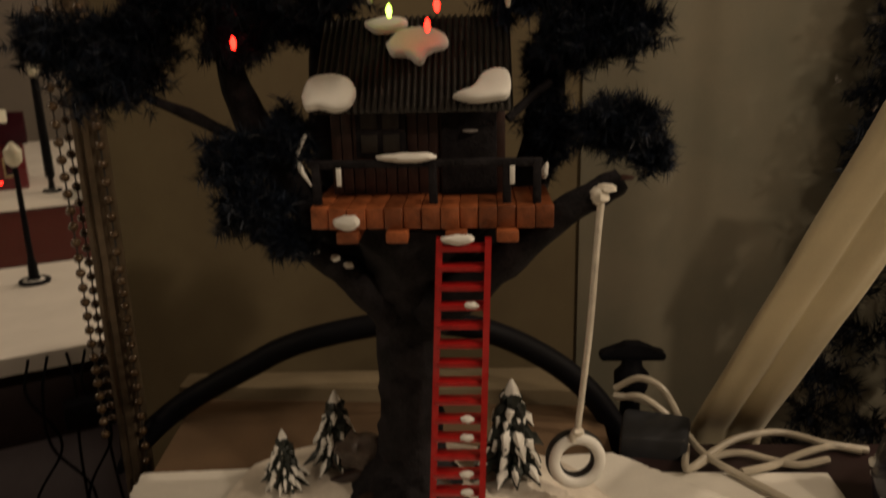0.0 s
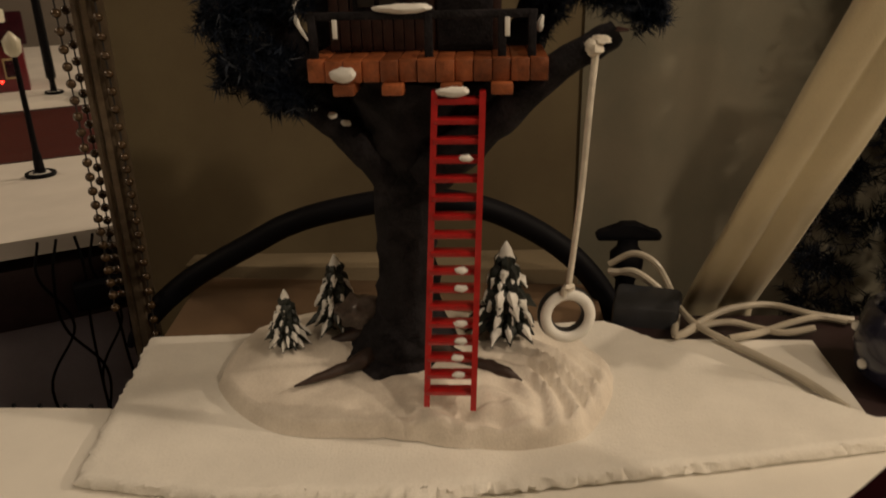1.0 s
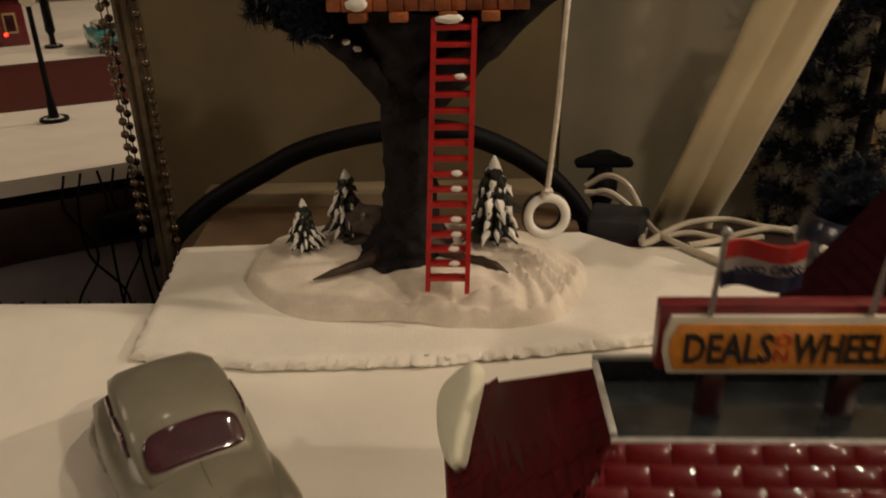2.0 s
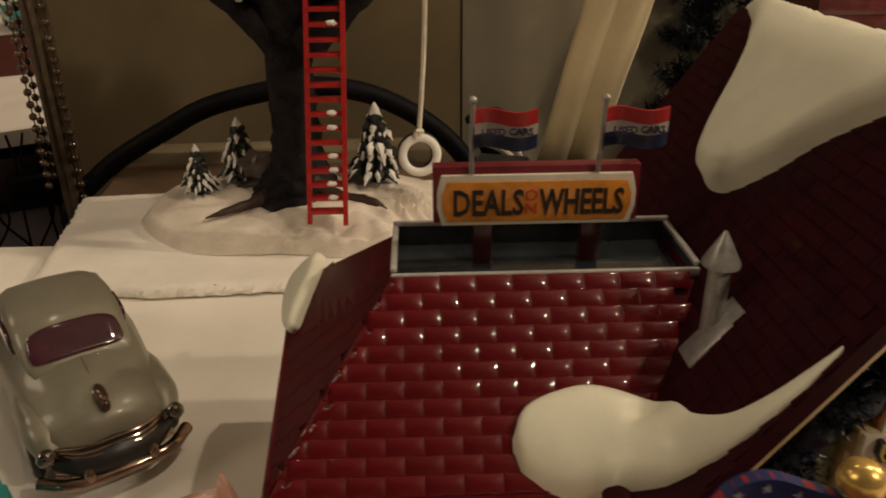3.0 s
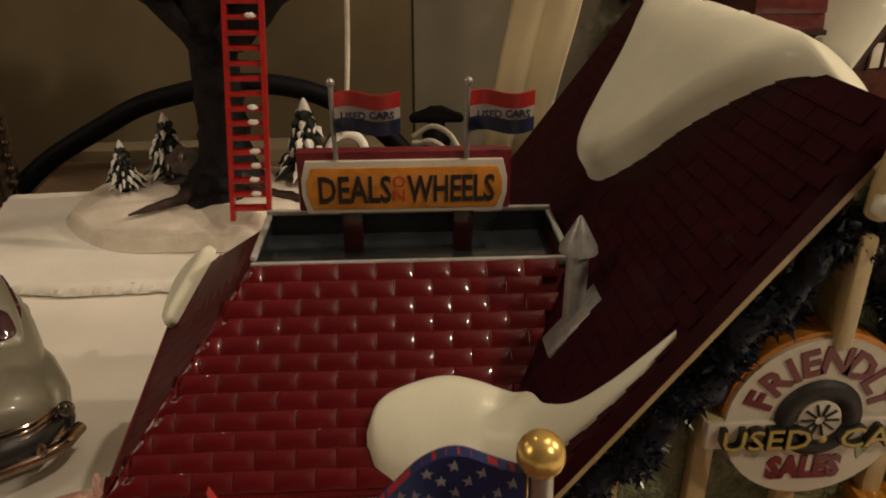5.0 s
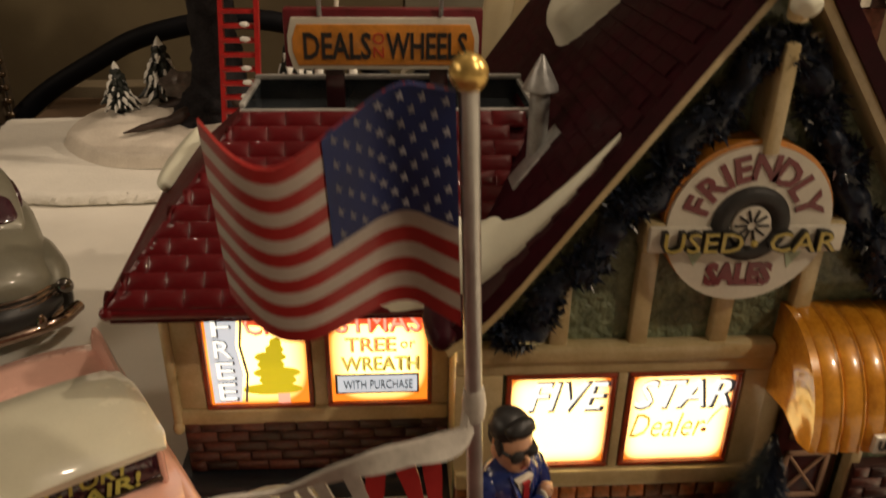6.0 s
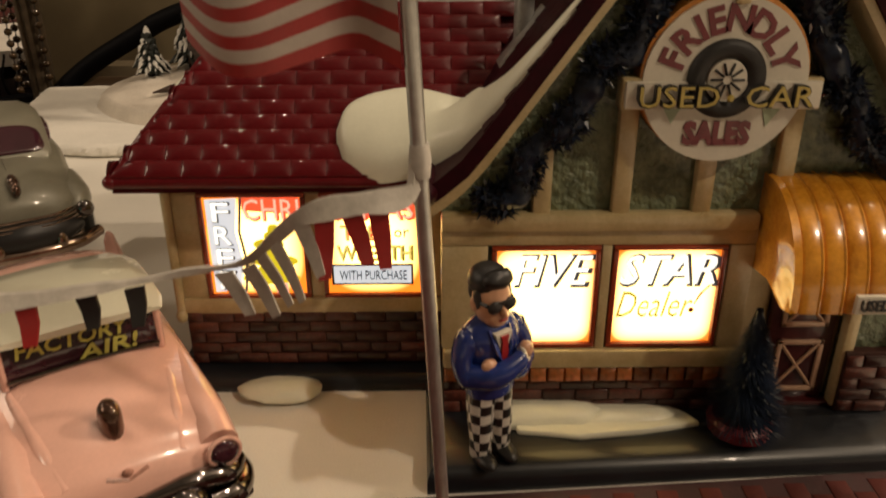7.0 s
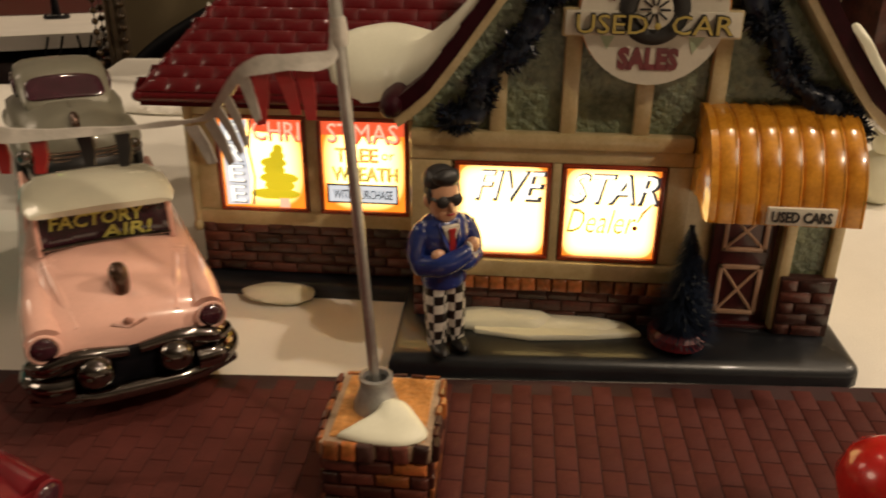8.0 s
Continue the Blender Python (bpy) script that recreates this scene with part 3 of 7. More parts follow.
for pts, rad in (
    ([(-18.8, 35.5, 15.2), (-20.6, 35.0, 17.2), (-23.0, 34.6, 18.9), (-25.4, 34.4, 19.6)], [1.2, 0.9, 0.55, 0.3]),
    ([(-17.2, 35.2, 15.4), (-14.2, 34.0, 18.0), (-11.4, 33.2, 20.5), (-9.2, 32.9, 21.9), (-8.6, 32.9, 22.3)], [1.3, 0.95, 0.7, 0.6, 0.55]),
    ([(-20.2, 36.5, 17.8), (-24.4, 37.4, 22.0), (-26.3, 38.0, 25.4), (-27.6, 38.4, 30.5)], [1.4, 0.95, 0.8, 0.4]),
    ([(-25.0, 36.6, 22.8), (-27.5, 36.2, 24.6), (-30.4, 36.0, 26.0)], [0.42, 0.32, 0.2]),
    ([(-16.2, 36.8, 17.6), (-12.3, 37.6, 21.5), (-11.4, 37.9, 26.0), (-10.8, 38.2, 32.5)], [1.5, 1.05, 0.85, 0.4]),
    ([(-11.6, 37.6, 23.5), (-9.6, 36.0, 24.6), (-7.4, 35.2, 24.5)], [0.5, 0.35, 0.15]),
    ([(-21.0, 38.4, 18.5), (-22.6, 39.5, 24.0), (-22.4, 40.0, 31.0)], [1.2, 0.8, 0.4]),
):
    part("limb", rough_limb(bmesh.new(), pts, rad, 10, 0.2, len(pts)), BARK, tree, "", sharp=70)
part("limb_end", lathe(bmesh.new(), [(0.05, 0), (0.45, 0.02), (0.5, 0.1), (0.05, 0.2)], 10, (-8.55, 32.8, 22.3)), BROWN_WOOD, tree, "sawn brown limb end")


def needle_crown(bm, centre, radii, twigs, per, length, rng, droop=0.2, width=0.035):
    """Bottle-brush twigs inside an uneven crown, each with many needles."""
    c = Vector(centre)
    for t in range(twigs):
        d = Vector((rng.gauss(0, 1), rng.gauss(0, 1), rng.gauss(0, 0.8))).normalized()
        inner = rng.uniform(0.0, 0.45)
        s = 0.75 + 0.45 * noise.noise(d * 2.3 + c)
        a = c + Vector((d.x * radii[0], d.y * radii[1], d.z * radii[2])) * inner * s
        b = c + Vector((d.x * radii[0], d.y * radii[1], d.z * radii[2])) * min(1.05, inner + rng.uniform(0.35, 0.7)) * s + Vector((0, 0, -droop * rng.random()))
        axis = (b - a)
        if axis.length < 0.05:
            continue
        ax = axis.normalized()
        side = ax.orthogonal().normalized()
        up = ax.cross(side)
        for k in range(per):
            f, ang = rng.random(), rng.uniform(0, 6.283)
            p = a + axis * f
            out = (side * math.cos(ang) + up * math.sin(ang)) * 0.85 + ax * rng.uniform(0.2, 0.9)
            q = p + out.normalized() * length * rng.uniform(0.6, 1.2)
            w = (q - p).cross(Vector((rng.gauss(0, 1), rng.gauss(0, 1), rng.gauss(0, 1)))).normalized() * width
            bm.faces.new([bm.verts.new(p - w), bm.verts.new(p + w), bm.verts.new(q)])
    return bm


rng = random.Random(4)
for c, r, n in (
    ((-31.8, 36.0, 27.0), (3.6, 2.6, 2.9), 150), ((-34.0, 36.2, 28.4), (2.6, 2.2, 2.4), 80), ((-25.0, 34.0, 20.9), (2.7, 2.2, 2.4), 150), ((-23.4, 33.8, 19.6), (1.6, 1.5, 1.3), 60), ((-25.8, 34.4, 23.2), (2.5, 2.0, 2.2), 120), ((-23.4, 34.8, 24.2), (1.9, 1.8, 2.0), 80),
    ((-8.6, 35.0, 24.3), (2.8, 2.2, 2.0), 120), ((-11.3, 36.6, 24.2), (1.9, 1.9, 2.4), 80), ((-7.0, 34.8, 23.2), (1.4, 1.4, 1.5), 50),
    ((-25.6, 37.2, 29.8), (3.2, 2.6, 2.2), 110), ((-29.4, 37.2, 30.4), (3.0, 2.6, 2.4), 110), ((-21.6, 38.6, 30.6), (2.8, 2.4, 2.0), 80),
    ((-9.4, 37.0, 29.2), (3.4, 2.6, 2.4), 130), ((-12.8, 38.4, 30.2), (2.6, 2.4, 2.2), 80), ((-17.0, 39.6, 32.2), (3.6, 2.6, 2.0), 90), ((-6.6, 36.6, 31.4), (2.6, 2.4, 2.2), 80), ((-34.0, 37.0, 32.6), (3.2, 2.4, 2.2), 70),
    ((-31.0, 36.6, 28.6), (3.6, 2.4, 2.6), 150), ((-26.2, 37.2, 28.4), (2.8, 2.2, 1.7), 130), ((-23.4, 38.4, 29.2), (2.2, 2.0, 1.8), 90), ((-35.4, 36.6, 28.6), (2.2, 2.0, 2.2), 60),
    ((-10.2, 36.6, 28.0), (2.3, 2.2, 2.0), 140), ((-8.2, 36.2, 28.6), (2.6, 2.0, 2.0), 120), ((-11.5, 37.2, 23.4), (1.1, 1.4, 3.0), 90), ((-11.6, 37.8, 27.0), (1.3, 1.4, 2.6), 80), ((-8.4, 35.0, 24.7), (2.4, 1.8, 1.4), 100),
    # unseen clumps, added higher up to shade the play house roof and its snow
    ((-12.0, 33.0, 34.5), (4.2, 4.0, 2.8), 110), ((-17.5, 34.0, 35.5), (4.4, 4.2, 2.8), 110), ((-6.0, 34.0, 35.5), (4.0, 4.0, 3.0), 90), ((-23.5, 34.0, 35.5), (4.2, 4.0, 2.8), 90), ((-9.0, 30.5, 38.0), (4.2, 4.0, 3.0), 90), ((-15.0, 31.0, 38.5), (4.4, 4.0, 3.0), 90),
    ((-9.5, 25.5, 37.0), (4.6, 4.0, 2.8), 120), ((-23.5, 28.5, 37.0), (4.6, 4.0, 2.8), 120), ((-3.0, 31.5, 35.8), (4.0, 3.6, 2.8), 110), ((-16.0, 26.0, 38.0), (4.4, 4.0, 2.8), 110),
):
    part("crown", needle_crown(bmesh.new(), c, r, int(n * 1.5), 42, 0.75, rng), NEEDLE, tree, "clump of stiff blue-black needles, the topmost added unseen for shade", smooth=False, normals=False)
# bulbs of a light string among the needles
for (x, y, z), m in (((-16.4, 33.6, 29.55), BULB_RED), ((-16.9, 34.9, 28.75), BULB_RED), ((-25.6, 35.0, 28.2), BULB_RED), ((-18.6, 35.2, 29.4), BULB_GREEN), ((-13.4, 34.6, 29.7), SIGN_WHITE), ((-19.4, 35.0, 30.0), SIGN_WHITE)):
    part("bulb", lathe(bmesh.new(), [(0.02, 0.42), (0.1, 0.3), (0.15, 0.12), (0.12, 0.0), (0.08, -0.16), (0.02, -0.18)], 10, (x, y, z)), m, tree, "small bulb of a light string")

# platform and play house
for k in range(13):
    x0 = -22.1 + k * 0.815
    y0 = 32.0 + 0.25 * rng.random() + 0.12 * abs(k - 6) / 6
    part("plank", box(bmesh.new(), x0 + 0.012, x0 + 0.803, y0, 40.5, 20.35, 21.3 + 0.06 * rng.random(), 0.06), PLANK, tree)
for x in (-20.9, -18.75, -16.2, -14.0):
    part("beam_end", box(bmesh.new(), x, x + 0.95, 31.7, 40, 19.85, 20.34, 0.07), PLANK, tree)
part("deck_snow", blob(bmesh.new(), (-20.4, 31.95, 20.75), (0.6, 0.3, 0.32), wob=0.3), SNOW, tree)
part("deck_snow", blob(bmesh.new(), (-15.6, 31.75, 20.0), (0.75, 0.2, 0.22), wob=0.3), SNOW, tree)
bm = bmesh.new()
for k in range(16):
    x = -21.5 + k * 0.5
    box(bm, x + 0.02, x + 0.48, 35.0 - 0.05 * (k % 2), 35.3, 21.35, 25.6, 0.03)
box(bm, -21.5, -13.5, 35.25, 40.0, 21.35, 25.5)
prism(bm, [(35.3, 25.45), (40.0, 25.45), (37.8, 29.0)], "x", -21.4, -13.6)
part("wall", bm, BROWN_WOOD, tree, "upright brown boards")
bm = bmesh.new()
n = 120
top = []
for i in range(n + 1):
    x = -22.0 + 8.8 * i / n
    w = 0.09 * math.sin(i * 2 * math.pi / 4)
    top.append([(x, 33.8 - w, 25.45 + w), (x, 38.0 - w, 29.3 + w), (x, 41.2, 26.2 + w), (x, 41.2, 26.0), (x, 38.0, 28.95), (x, 33.8, 25.2)])
rings(bm, top)
part("roof", bm, CORRUGATED, tree, "grey-brown corrugated roof")


def snow_pad(name, outline, place, thick, m, parent, label=""):
    """A smooth pad of snow with a rounded rim over an outline of (u, v); place(v, u, h) sets it on a roof."""
    pts = [(p.x, p.y) for p in glide([(u, v, 0) for u, v in outline + outline[:1]], 6)][:-1]
    cu, cv = sum(p[0] for p in pts) / len(pts), sum(p[1] for p in pts) / len(pts)
    loops = []
    for s, h in ((1.0, -0.05), (1.02, 0.35), (1.0, 0.62), (0.93, 0.85), (0.8, 0.97), (0.55, 1.0), (0.25, 1.02)):
        loops.append([place(cv + (v - cv) * s, cu + (u - cu) * s, h * thick) for u, v in pts])
    bm = bmesh.new()
    rings(bm, loops)
    return part(name, bm, m, parent, label, sharp=80)


def on_tin(s, x, h):
    """s: up the slope of the play house roof from its eave."""
    return Vector((x, 33.7 + 0.737 * s - 0.676 * h, 25.5 + 0.676 * s + 0.737 * h))


for outline in (
    [(-22.45, 0.5), (-22.2, 1.5), (-21.3, 1.75), (-20.5, 1.5), (-20.1, 0.8), (-20.3, 0.0), (-20.9, -0.3), (-21.6, -0.1), (-22.2, -0.15)],
    [(-18.9, 3.6), (-18.3, 4.4), (-17.2, 4.6), (-16.3, 4.2), (-16.1, 3.5), (-16.9, 3.1), (-17.3, 2.4), (-17.9, 2.9), (-18.6, 3.0)],
    [(-15.8, 0.35), (-15.0, 0.75), (-14.5, 1.6), (-13.8, 1.9), (-13.35, 1.6), (-13.4, 0.4), (-14.2, 0.15), (-15.0, 0.1)],
    [(-20.0, 5.0), (-19.0, 5.3), (-18.0, 5.1), (-18.4, 4.6), (-19.4, 4.5)],
):
    snow_pad("roof_snow", outline, on_tin, 0.42, SNOW, tree, "patch of snow on the roof")
for pts in ([(-22.4, 34.0, 24.3), (-22.8, 33.9, 23.6), (-22.75, 33.9, 22.8), (-22.3, 33.9, 22.0)], [(-11.9, 33.4, 22.3), (-11.75, 33.3, 23.0)]):
    part("limb_snow", rough_limb(bmesh.new(), pts, [0.08, 0.16, 0.12, 0.05], 7, 0.9, 3), SNOW, tree)
for c in ((-20.9, 34.3, 18.1), (-21.5, 34.2, 18.5), (-22.4, 34.1, 18.9)):
    part("limb_snow", blob(bmesh.new(), c, (0.26, 0.14, 0.16), 9, 6, wob=0.6, seed=c[0]), SNOW, tree)
fr = part("window", box(bmesh.new(), -20.3, -18.0, 34.72, 34.95, 23.1, 25.4, 0.05), BARK, tree, "dark window frame")
for x in (-20.05, -19.05):
    for z in (23.35, 24.4):
        part("pane", box(bmesh.new(), x, x + 0.75, 34.66, 34.73, z, z + 0.8, 0.02), CORRUGATED, fr)
dr = part("door", box(bmesh.new(), -16.4, -13.9, 34.72, 34.95, 21.35, 25.35, 0.05), BARK, tree, "dark door")
part("knocker", lathe(bmesh.new(), [(0.05, 0), (0.35, 0.05), (0.35, 0.1), (0.05, 0.14)], 8, (-15.1, 34.6, 24.2)), PAINT_GREY, dr)
part("rail", box(bmesh.new(), -22.1, -12.0, 32.7, 33.0, 22.95, 23.3, 0.05), BARK, tree)
for x in (-22.0, -16.9, -13.7, -12.4):
    part("post", box(bmesh.new(), x, x + 0.36, 32.66, 33.04, 21.3, 23.2, 0.05), BARK, tree)
for x in (-20.9, -13.4):
    part("post_snow", box(bmesh.new(), x, x + 0.22, 32.6, 32.66, 22.2, 23.0, 0.02), SNOW, tree)
part("rail_snow", blob(bmesh.new(), (-17.7, 32.7, 23.42), (1.35, 0.3, 0.2), wob=0.3), SNOW, tree)
part("brace", rough_limb(bmesh.new(), [(-13.4, 35.2, 24.7), (-12.2, 35.8, 25.7), (-11.4, 36.4, 26.2)], [0.22, 0.22, 0.2], 8, 0.1), BARK, tree)

# ladder
lad = thing("ladder", "long red ladder leaning on the tree house platform", "ladder", (-15.9, 30.0, 4.9))


def rail_at(s, side):
    a, b = (Vector((-17.1, 30.1, 5.2)), Vector((-16.45, 32.1, 20.0))) if side < 0 else (Vector((-14.85, 29.8, 5.2)), Vector((-14.35, 31.9, 20.0)))
    return a.lerp(b, s)


for side in (-1, 1):
    bm = bmesh.new()
    loops = []
    for s in (0, 0.5, 1):
        p = rail_at(s, side)
        loops.append([p + Vector(d) for d in ((-0.14, -0.25, 0), (0.14, -0.25, 0), (0.14, 0.25, 0), (-0.14, 0.25, 0))])
    rings(bm, loops)
    part("side_rail", bm, LADDER, lad)
for k in range(17):
    s = 0.05 + 0.92 * k / 16
    a, b = rail_at(s, -1), rail_at(s, 1)
    part("rung", box(bmesh.new(), a.x, b.x, a.y - 0.3, a.y + 0.32, a.z - 0.13, a.z + 0.13, 0.03), LADDER, lad)
    if k in (1, 2, 3, 4, 6, 7) or k == 13:
        part("rung_snow", blob(bmesh.new(), (a.x + 1.35 + 0.25 * rng.random(), a.y - 0.3, a.z + 0.12), (0.32, 0.16, 0.17), 10, 7, wob=0.3, seed=k), SNOW, lad)

# tyre on its rope
sw = thing("tyre_swing", "whitewall tyre hanging from the limb on a white rope", "swing", (-10.2, 33.2, 7.0))


def torus(bm, c, R, r, axis, n=36, m=12, squash=1.0):
    ax = Vector(axis).normalized()
    u = ax.orthogonal().normalized()
    v = ax.cross(u)
    loops = []
    for k in range(n):
        a = 2 * math.pi * k / n
        d = u * math.cos(a) + v * math.sin(a)
        loops.append([Vector(c) + d * (R + r * math.cos(b)) + ax * (r * squash * math.sin(b)) for b in (2 * math.pi * i / m for i in range(m))])
    rings(bm, loops, closed=True)
    return bm


AX = (0.12, -1.0, 0.12)
part("tyre", torus(bmesh.new(), (-10.2, 33.35, 8.5), 1.12, 0.36, AX, squash=1.35), RUBBER, sw, "black tread")
part("whitewall", torus(bmesh.new(), Vector((-10.2, 33.35, 8.5)) + Vector(AX) * 0.36, 1.12, 0.28, AX, squash=0.75), SNOW, sw, "white side wall")
bm = bmesh.new()
path = glide([(-9.5, 32.45, 21.5), (-9.62, 32.5, 19.5), (-9.78, 32.75, 15.5), (-9.98, 33.0, 12.5), (-10.2, 33.1, 9.9)], 14)
tube(bm, path, [0.16, 0.15, 0.155, 0.15, 0.16], 8)
part("rope", bm, ROPE, sw)
for c, r in (((-9.6, 32.4, 21.7), (0.42, 0.4, 0.36)), ((-9.25, 32.5, 22.0), (0.5, 0.35, 0.22)), ((-10.18, 33.0, 10.1), (0.3, 0.28, 0.2)), ((-10.4, 32.95, 9.9), (0.18, 0.2, 0.25))):
    part("knot", blob(bmesh.new(), c, r, 12, 8, wob=0.6, seed=c[2]), ROPE, sw)


# small snowy firs
def little_fir(at, height, group):
    t = thing("miniature_fir", "small painted fir tree with snow on its branch tips", "tree", at, rng.uniform(0, 90), group)
    part("trunk", lathe(bmesh.new(), [(0.1 * height, 0), (0.06 * height, 0.3 * height), (0.02, height * 0.9)], 8), BARK, t, local=True)
    green, white = bmesh.new(), bmesh.new()
    lathe(green, [(0.2 * height, 0.1 * height), (0.16 * height, 0.35 * height), (0.1 * height, 0.62 * height), (0.02 * height, 0.94 * height)], 12)
    for tier in range(7):
        f = tier / 7
        n = 11 - tier
        for k in range(n):
            a = 6.283 * (k + 0.5 * (tier % 2)) / n + rng.uniform(-0.15, 0.15)
            R = height * (0.34 * (1 - f) ** 0.9 + 0.04) * rng.uniform(0.72, 1.12)
            z = height * (0.12 + 0.74 * f)
            d = Vector((math.cos(a), math.sin(a), 0))
            p0, p1 = d * R * 0.3 + Vector((0, 0, z + 0.1 * height)), d * R + Vector((0, 0, z - rng.uniform(0.01, 0.07) * height))
            rough_limb(green, [p0, (p0 + p1) / 2 + Vector((0, 0, 0.02 * height)), p1], [0.05 * height, 0.058 * height, 0.006 * height], 7, 0.5, tier + k, 3)
            q = p1 * 0.93 + p0 * 0.07
            if rng.random() < 0.93:
                f2 = rng.uniform(0.55, 1.0)
                rough_limb(white, [p0.lerp(p1, 0.25) + Vector((0, 0, 0.05 * height)), p0.lerp(p1, 0.62) + Vector((0, 0, 0.05 * height)), p0.lerp(p1, 0.75 + 0.25 * f2) + Vector((0, 0, 0.008 * height))], [0.018 * height, 0.05 * height * f2, 0.012 * height], 7, 0.8, a + tier, 3)
    part("foliage", green, DARK_GREEN, t, local=True)
    lathe(white, [(0.075 * height, 0.86 * height), (0.05 * height, 0.93 * height), (0.012 * height, 1.0 * height)], 9)
    part("snow", white, SNOW, t, "snow on the branch tips", local=True)
    return t


for x, y, h in ((-25.2, 35.7, 3.6), (-22.7, 37.6, 4.6), (-13.15, 36.7, 5.7)):
    little_fir((x, y, mound_z(x, y) - 0.12), h, "firs on the mound")
part_bm = blob(bmesh.new(), (-21.4, 37.0, mound_z(-21.4, 37) + 1.0), (1.4, 0.9, 1.2), wob=0.5, seed=3)
solid("boulder", part_bm, mat("painted_rock", (0.12, 0.09, 0.075), 0.35, coat=0.4, var=0.5, big=120, bump=0.4), "brown glossy boulder beside the trunk", "rock")

# ---- the used-car sales building ----
BZ = 1.55
shop = thing("sales_building", "lit ceramic used-car sales building with red shingled roofs and snow", "building", (-1.0, 5.0, 0.7))
bm = bmesh.new()
rings(bm, [[(-5.2 + 0.5 * i, -2.25 + i, z), (10.0 - 0.5 * i, -1.4 + i, z), (10.35 - 0.7 * i, -1.22 + 0.9 * i, z), (10.5 - 0.9 * i, -0.9 + 0.6 * i, z), (10.6 - 0.9 * i, 2.6, z), (10.2 - 0.9 * i, 13.5, z), (-14.0, 13.5, z), (-14.0, 2.75 + i, z), (-5.3 + 0.5 * i, 2.75 + i, z)] for i, z in ((0.0, 0.55), (0.0, 0.98), (0.03, 1.1), (0.1, 1.22), (0.2, 1.31), (0.35, 1.39), (0.55, 1.45), (0.8, 1.5), (1.1, BZ))])
part("plinth", bm, ASPHALT, shop, "glossy dark grey plinth")
bm = bmesh.new()
prism(bm, [(-2.4, -0.7), (-0.5, -1.0), (1.4, -0.75), (3.4, -0.35), (3.0, 0.25), (0.5, 0.42), (-2.6, 0.3)], "z", BZ - 0.05, BZ + 0.2, 0.1)
for p, q in (((-1.5, 0.1, BZ + 0.1), (2.3, 0.66, 0.5)), ((0.8, 0.1, BZ + 0.08), (2.4, 0.55, 0.3))):
    blob(bm, p, q, 18, 10, wob=0.2)
part("plinth_snow", bm, GLAZE_SNOW, shop, "drift of snow on the plinth")
part("plinth_snow", blob(bmesh.new(), (-10.3, 2.5, 1.1), (1.5, 0.75, 0.34), wob=0.2), GLAZE_SNOW, shop)

# walls
PEAK_X, PEAK_Z, PITCH = 2.6, 19.75, 1.39


def roof_line(x):
    """Height of the big gable's roof over x, kicked out at the eaves."""
    d = abs(x - PEAK_X)
    z = PEAK_Z - PITCH * d
    return z if z > 10.6 else 10.6 - (10.6 - z) * 0.72 + 0.07 * (10.6 - z) ** 2


bm = bmesh.new()
pts = [(-4.7, BZ), (4.6, BZ)]
prism(bm, pts + [(4.6, 8.0), (9.6, 8.0)] + [(x, roof_line(x) - 1.1) for x in (9.6, 7.5, 5, PEAK_X, 0.5, -2, -4.7)], "y", 0.75, 1.4)
part("gable_wall", bm, STUCCO, shop, "rough green stucco gable")
bm = bmesh.new()
box(bm, -4.7, 9.6, 1.4, 12.8, BZ, 8.0)
prism(bm, [(-4.7, 8.0), (9.6, 8.0), (PEAK_X, 17.8)], "y", 1.4, 16.4)
part("rear_wall", bm, CREAM, shop)
# the big roof, two slopes with thickness, from the front overhang to the back


def roof_slope(name, side, y0, y1, label=""):
    bm = bmesh.new()
    loops = []
    for d in (0, 1.5, 3, 4.5, 6.0, 6.8, 7.4, 7.9):
        x = PEAK_X + side * d
        z = roof_line(x)
        nx, nz = side * 0.22, 0.34
        loops.append([(x, y0, z), (x, y1, z), (x - nx * 0.9, y1, z - nz * 1.3), (x - nx * 0.9, y0, z - nz * 1.3)])
    rings(bm, loops)
    return part(name, bm, ROOF_DARK, shop, label)


roof_slope("roof_slope", -1, -0.55, 16.8, "steep dark red roof slope, shade in its colour")
roof_slope("roof_slope", 1, -0.55, 16.8, "steep dark red roof slope, shade in its colour")
# cream barge boards under the front rakes
for side in (-1, 1):
    bm = bmesh.new()
    loops = []
    for d in (0.0, 2, 4, 5.5, 6.3, 6.9, 7.4, 7.8):
        x = PEAK_X + side * d
        z = roof_line(x)
        loops.append([(x, -0.42, z - 0.46), (x, 0.85, z - 0.46), (x - side * 0.18, 0.85, z - 0.86), (x - side * 0.18, -0.42, z - 0.86)])
    rings(bm, loops)
    part("barge_board", bm, CREAM, shop, "cream barge board")
bm = bmesh.new()
tube(bm, [(2.6, -0.5, 17.6), (2.55, -0.8, 18.3), (2.5, -1.05, 19.2)], [0.24, 0.34, 0.3], 14)
part("finial", bm, CREAM, shop, "cream finial at the gable peak")
part("finial_snow", blob(bmesh.new(), (2.45, -1.1, 18.0), (0.34, 0.3, 0.28), wob=0.2), GLAZE_SNOW, shop)

# studs and band on the gable
for x, z0, z1 in ((-1.87, 8.4, 10.6), (0.4, 8.4, 11.6), (2.72, 8.4, 10.8), (4.93, 8.6, 11.6)):
    part("stud", box(bmesh.new(), x - 0.27, x + 0.27, 0.38, 0.8, z0, z1, 0.1), CREAM, shop)
part("stud", box(bmesh.new(), 2.58, 2.96, -0.35, 0.8, 14.3, 17.0, 0.08), CREAM, shop)
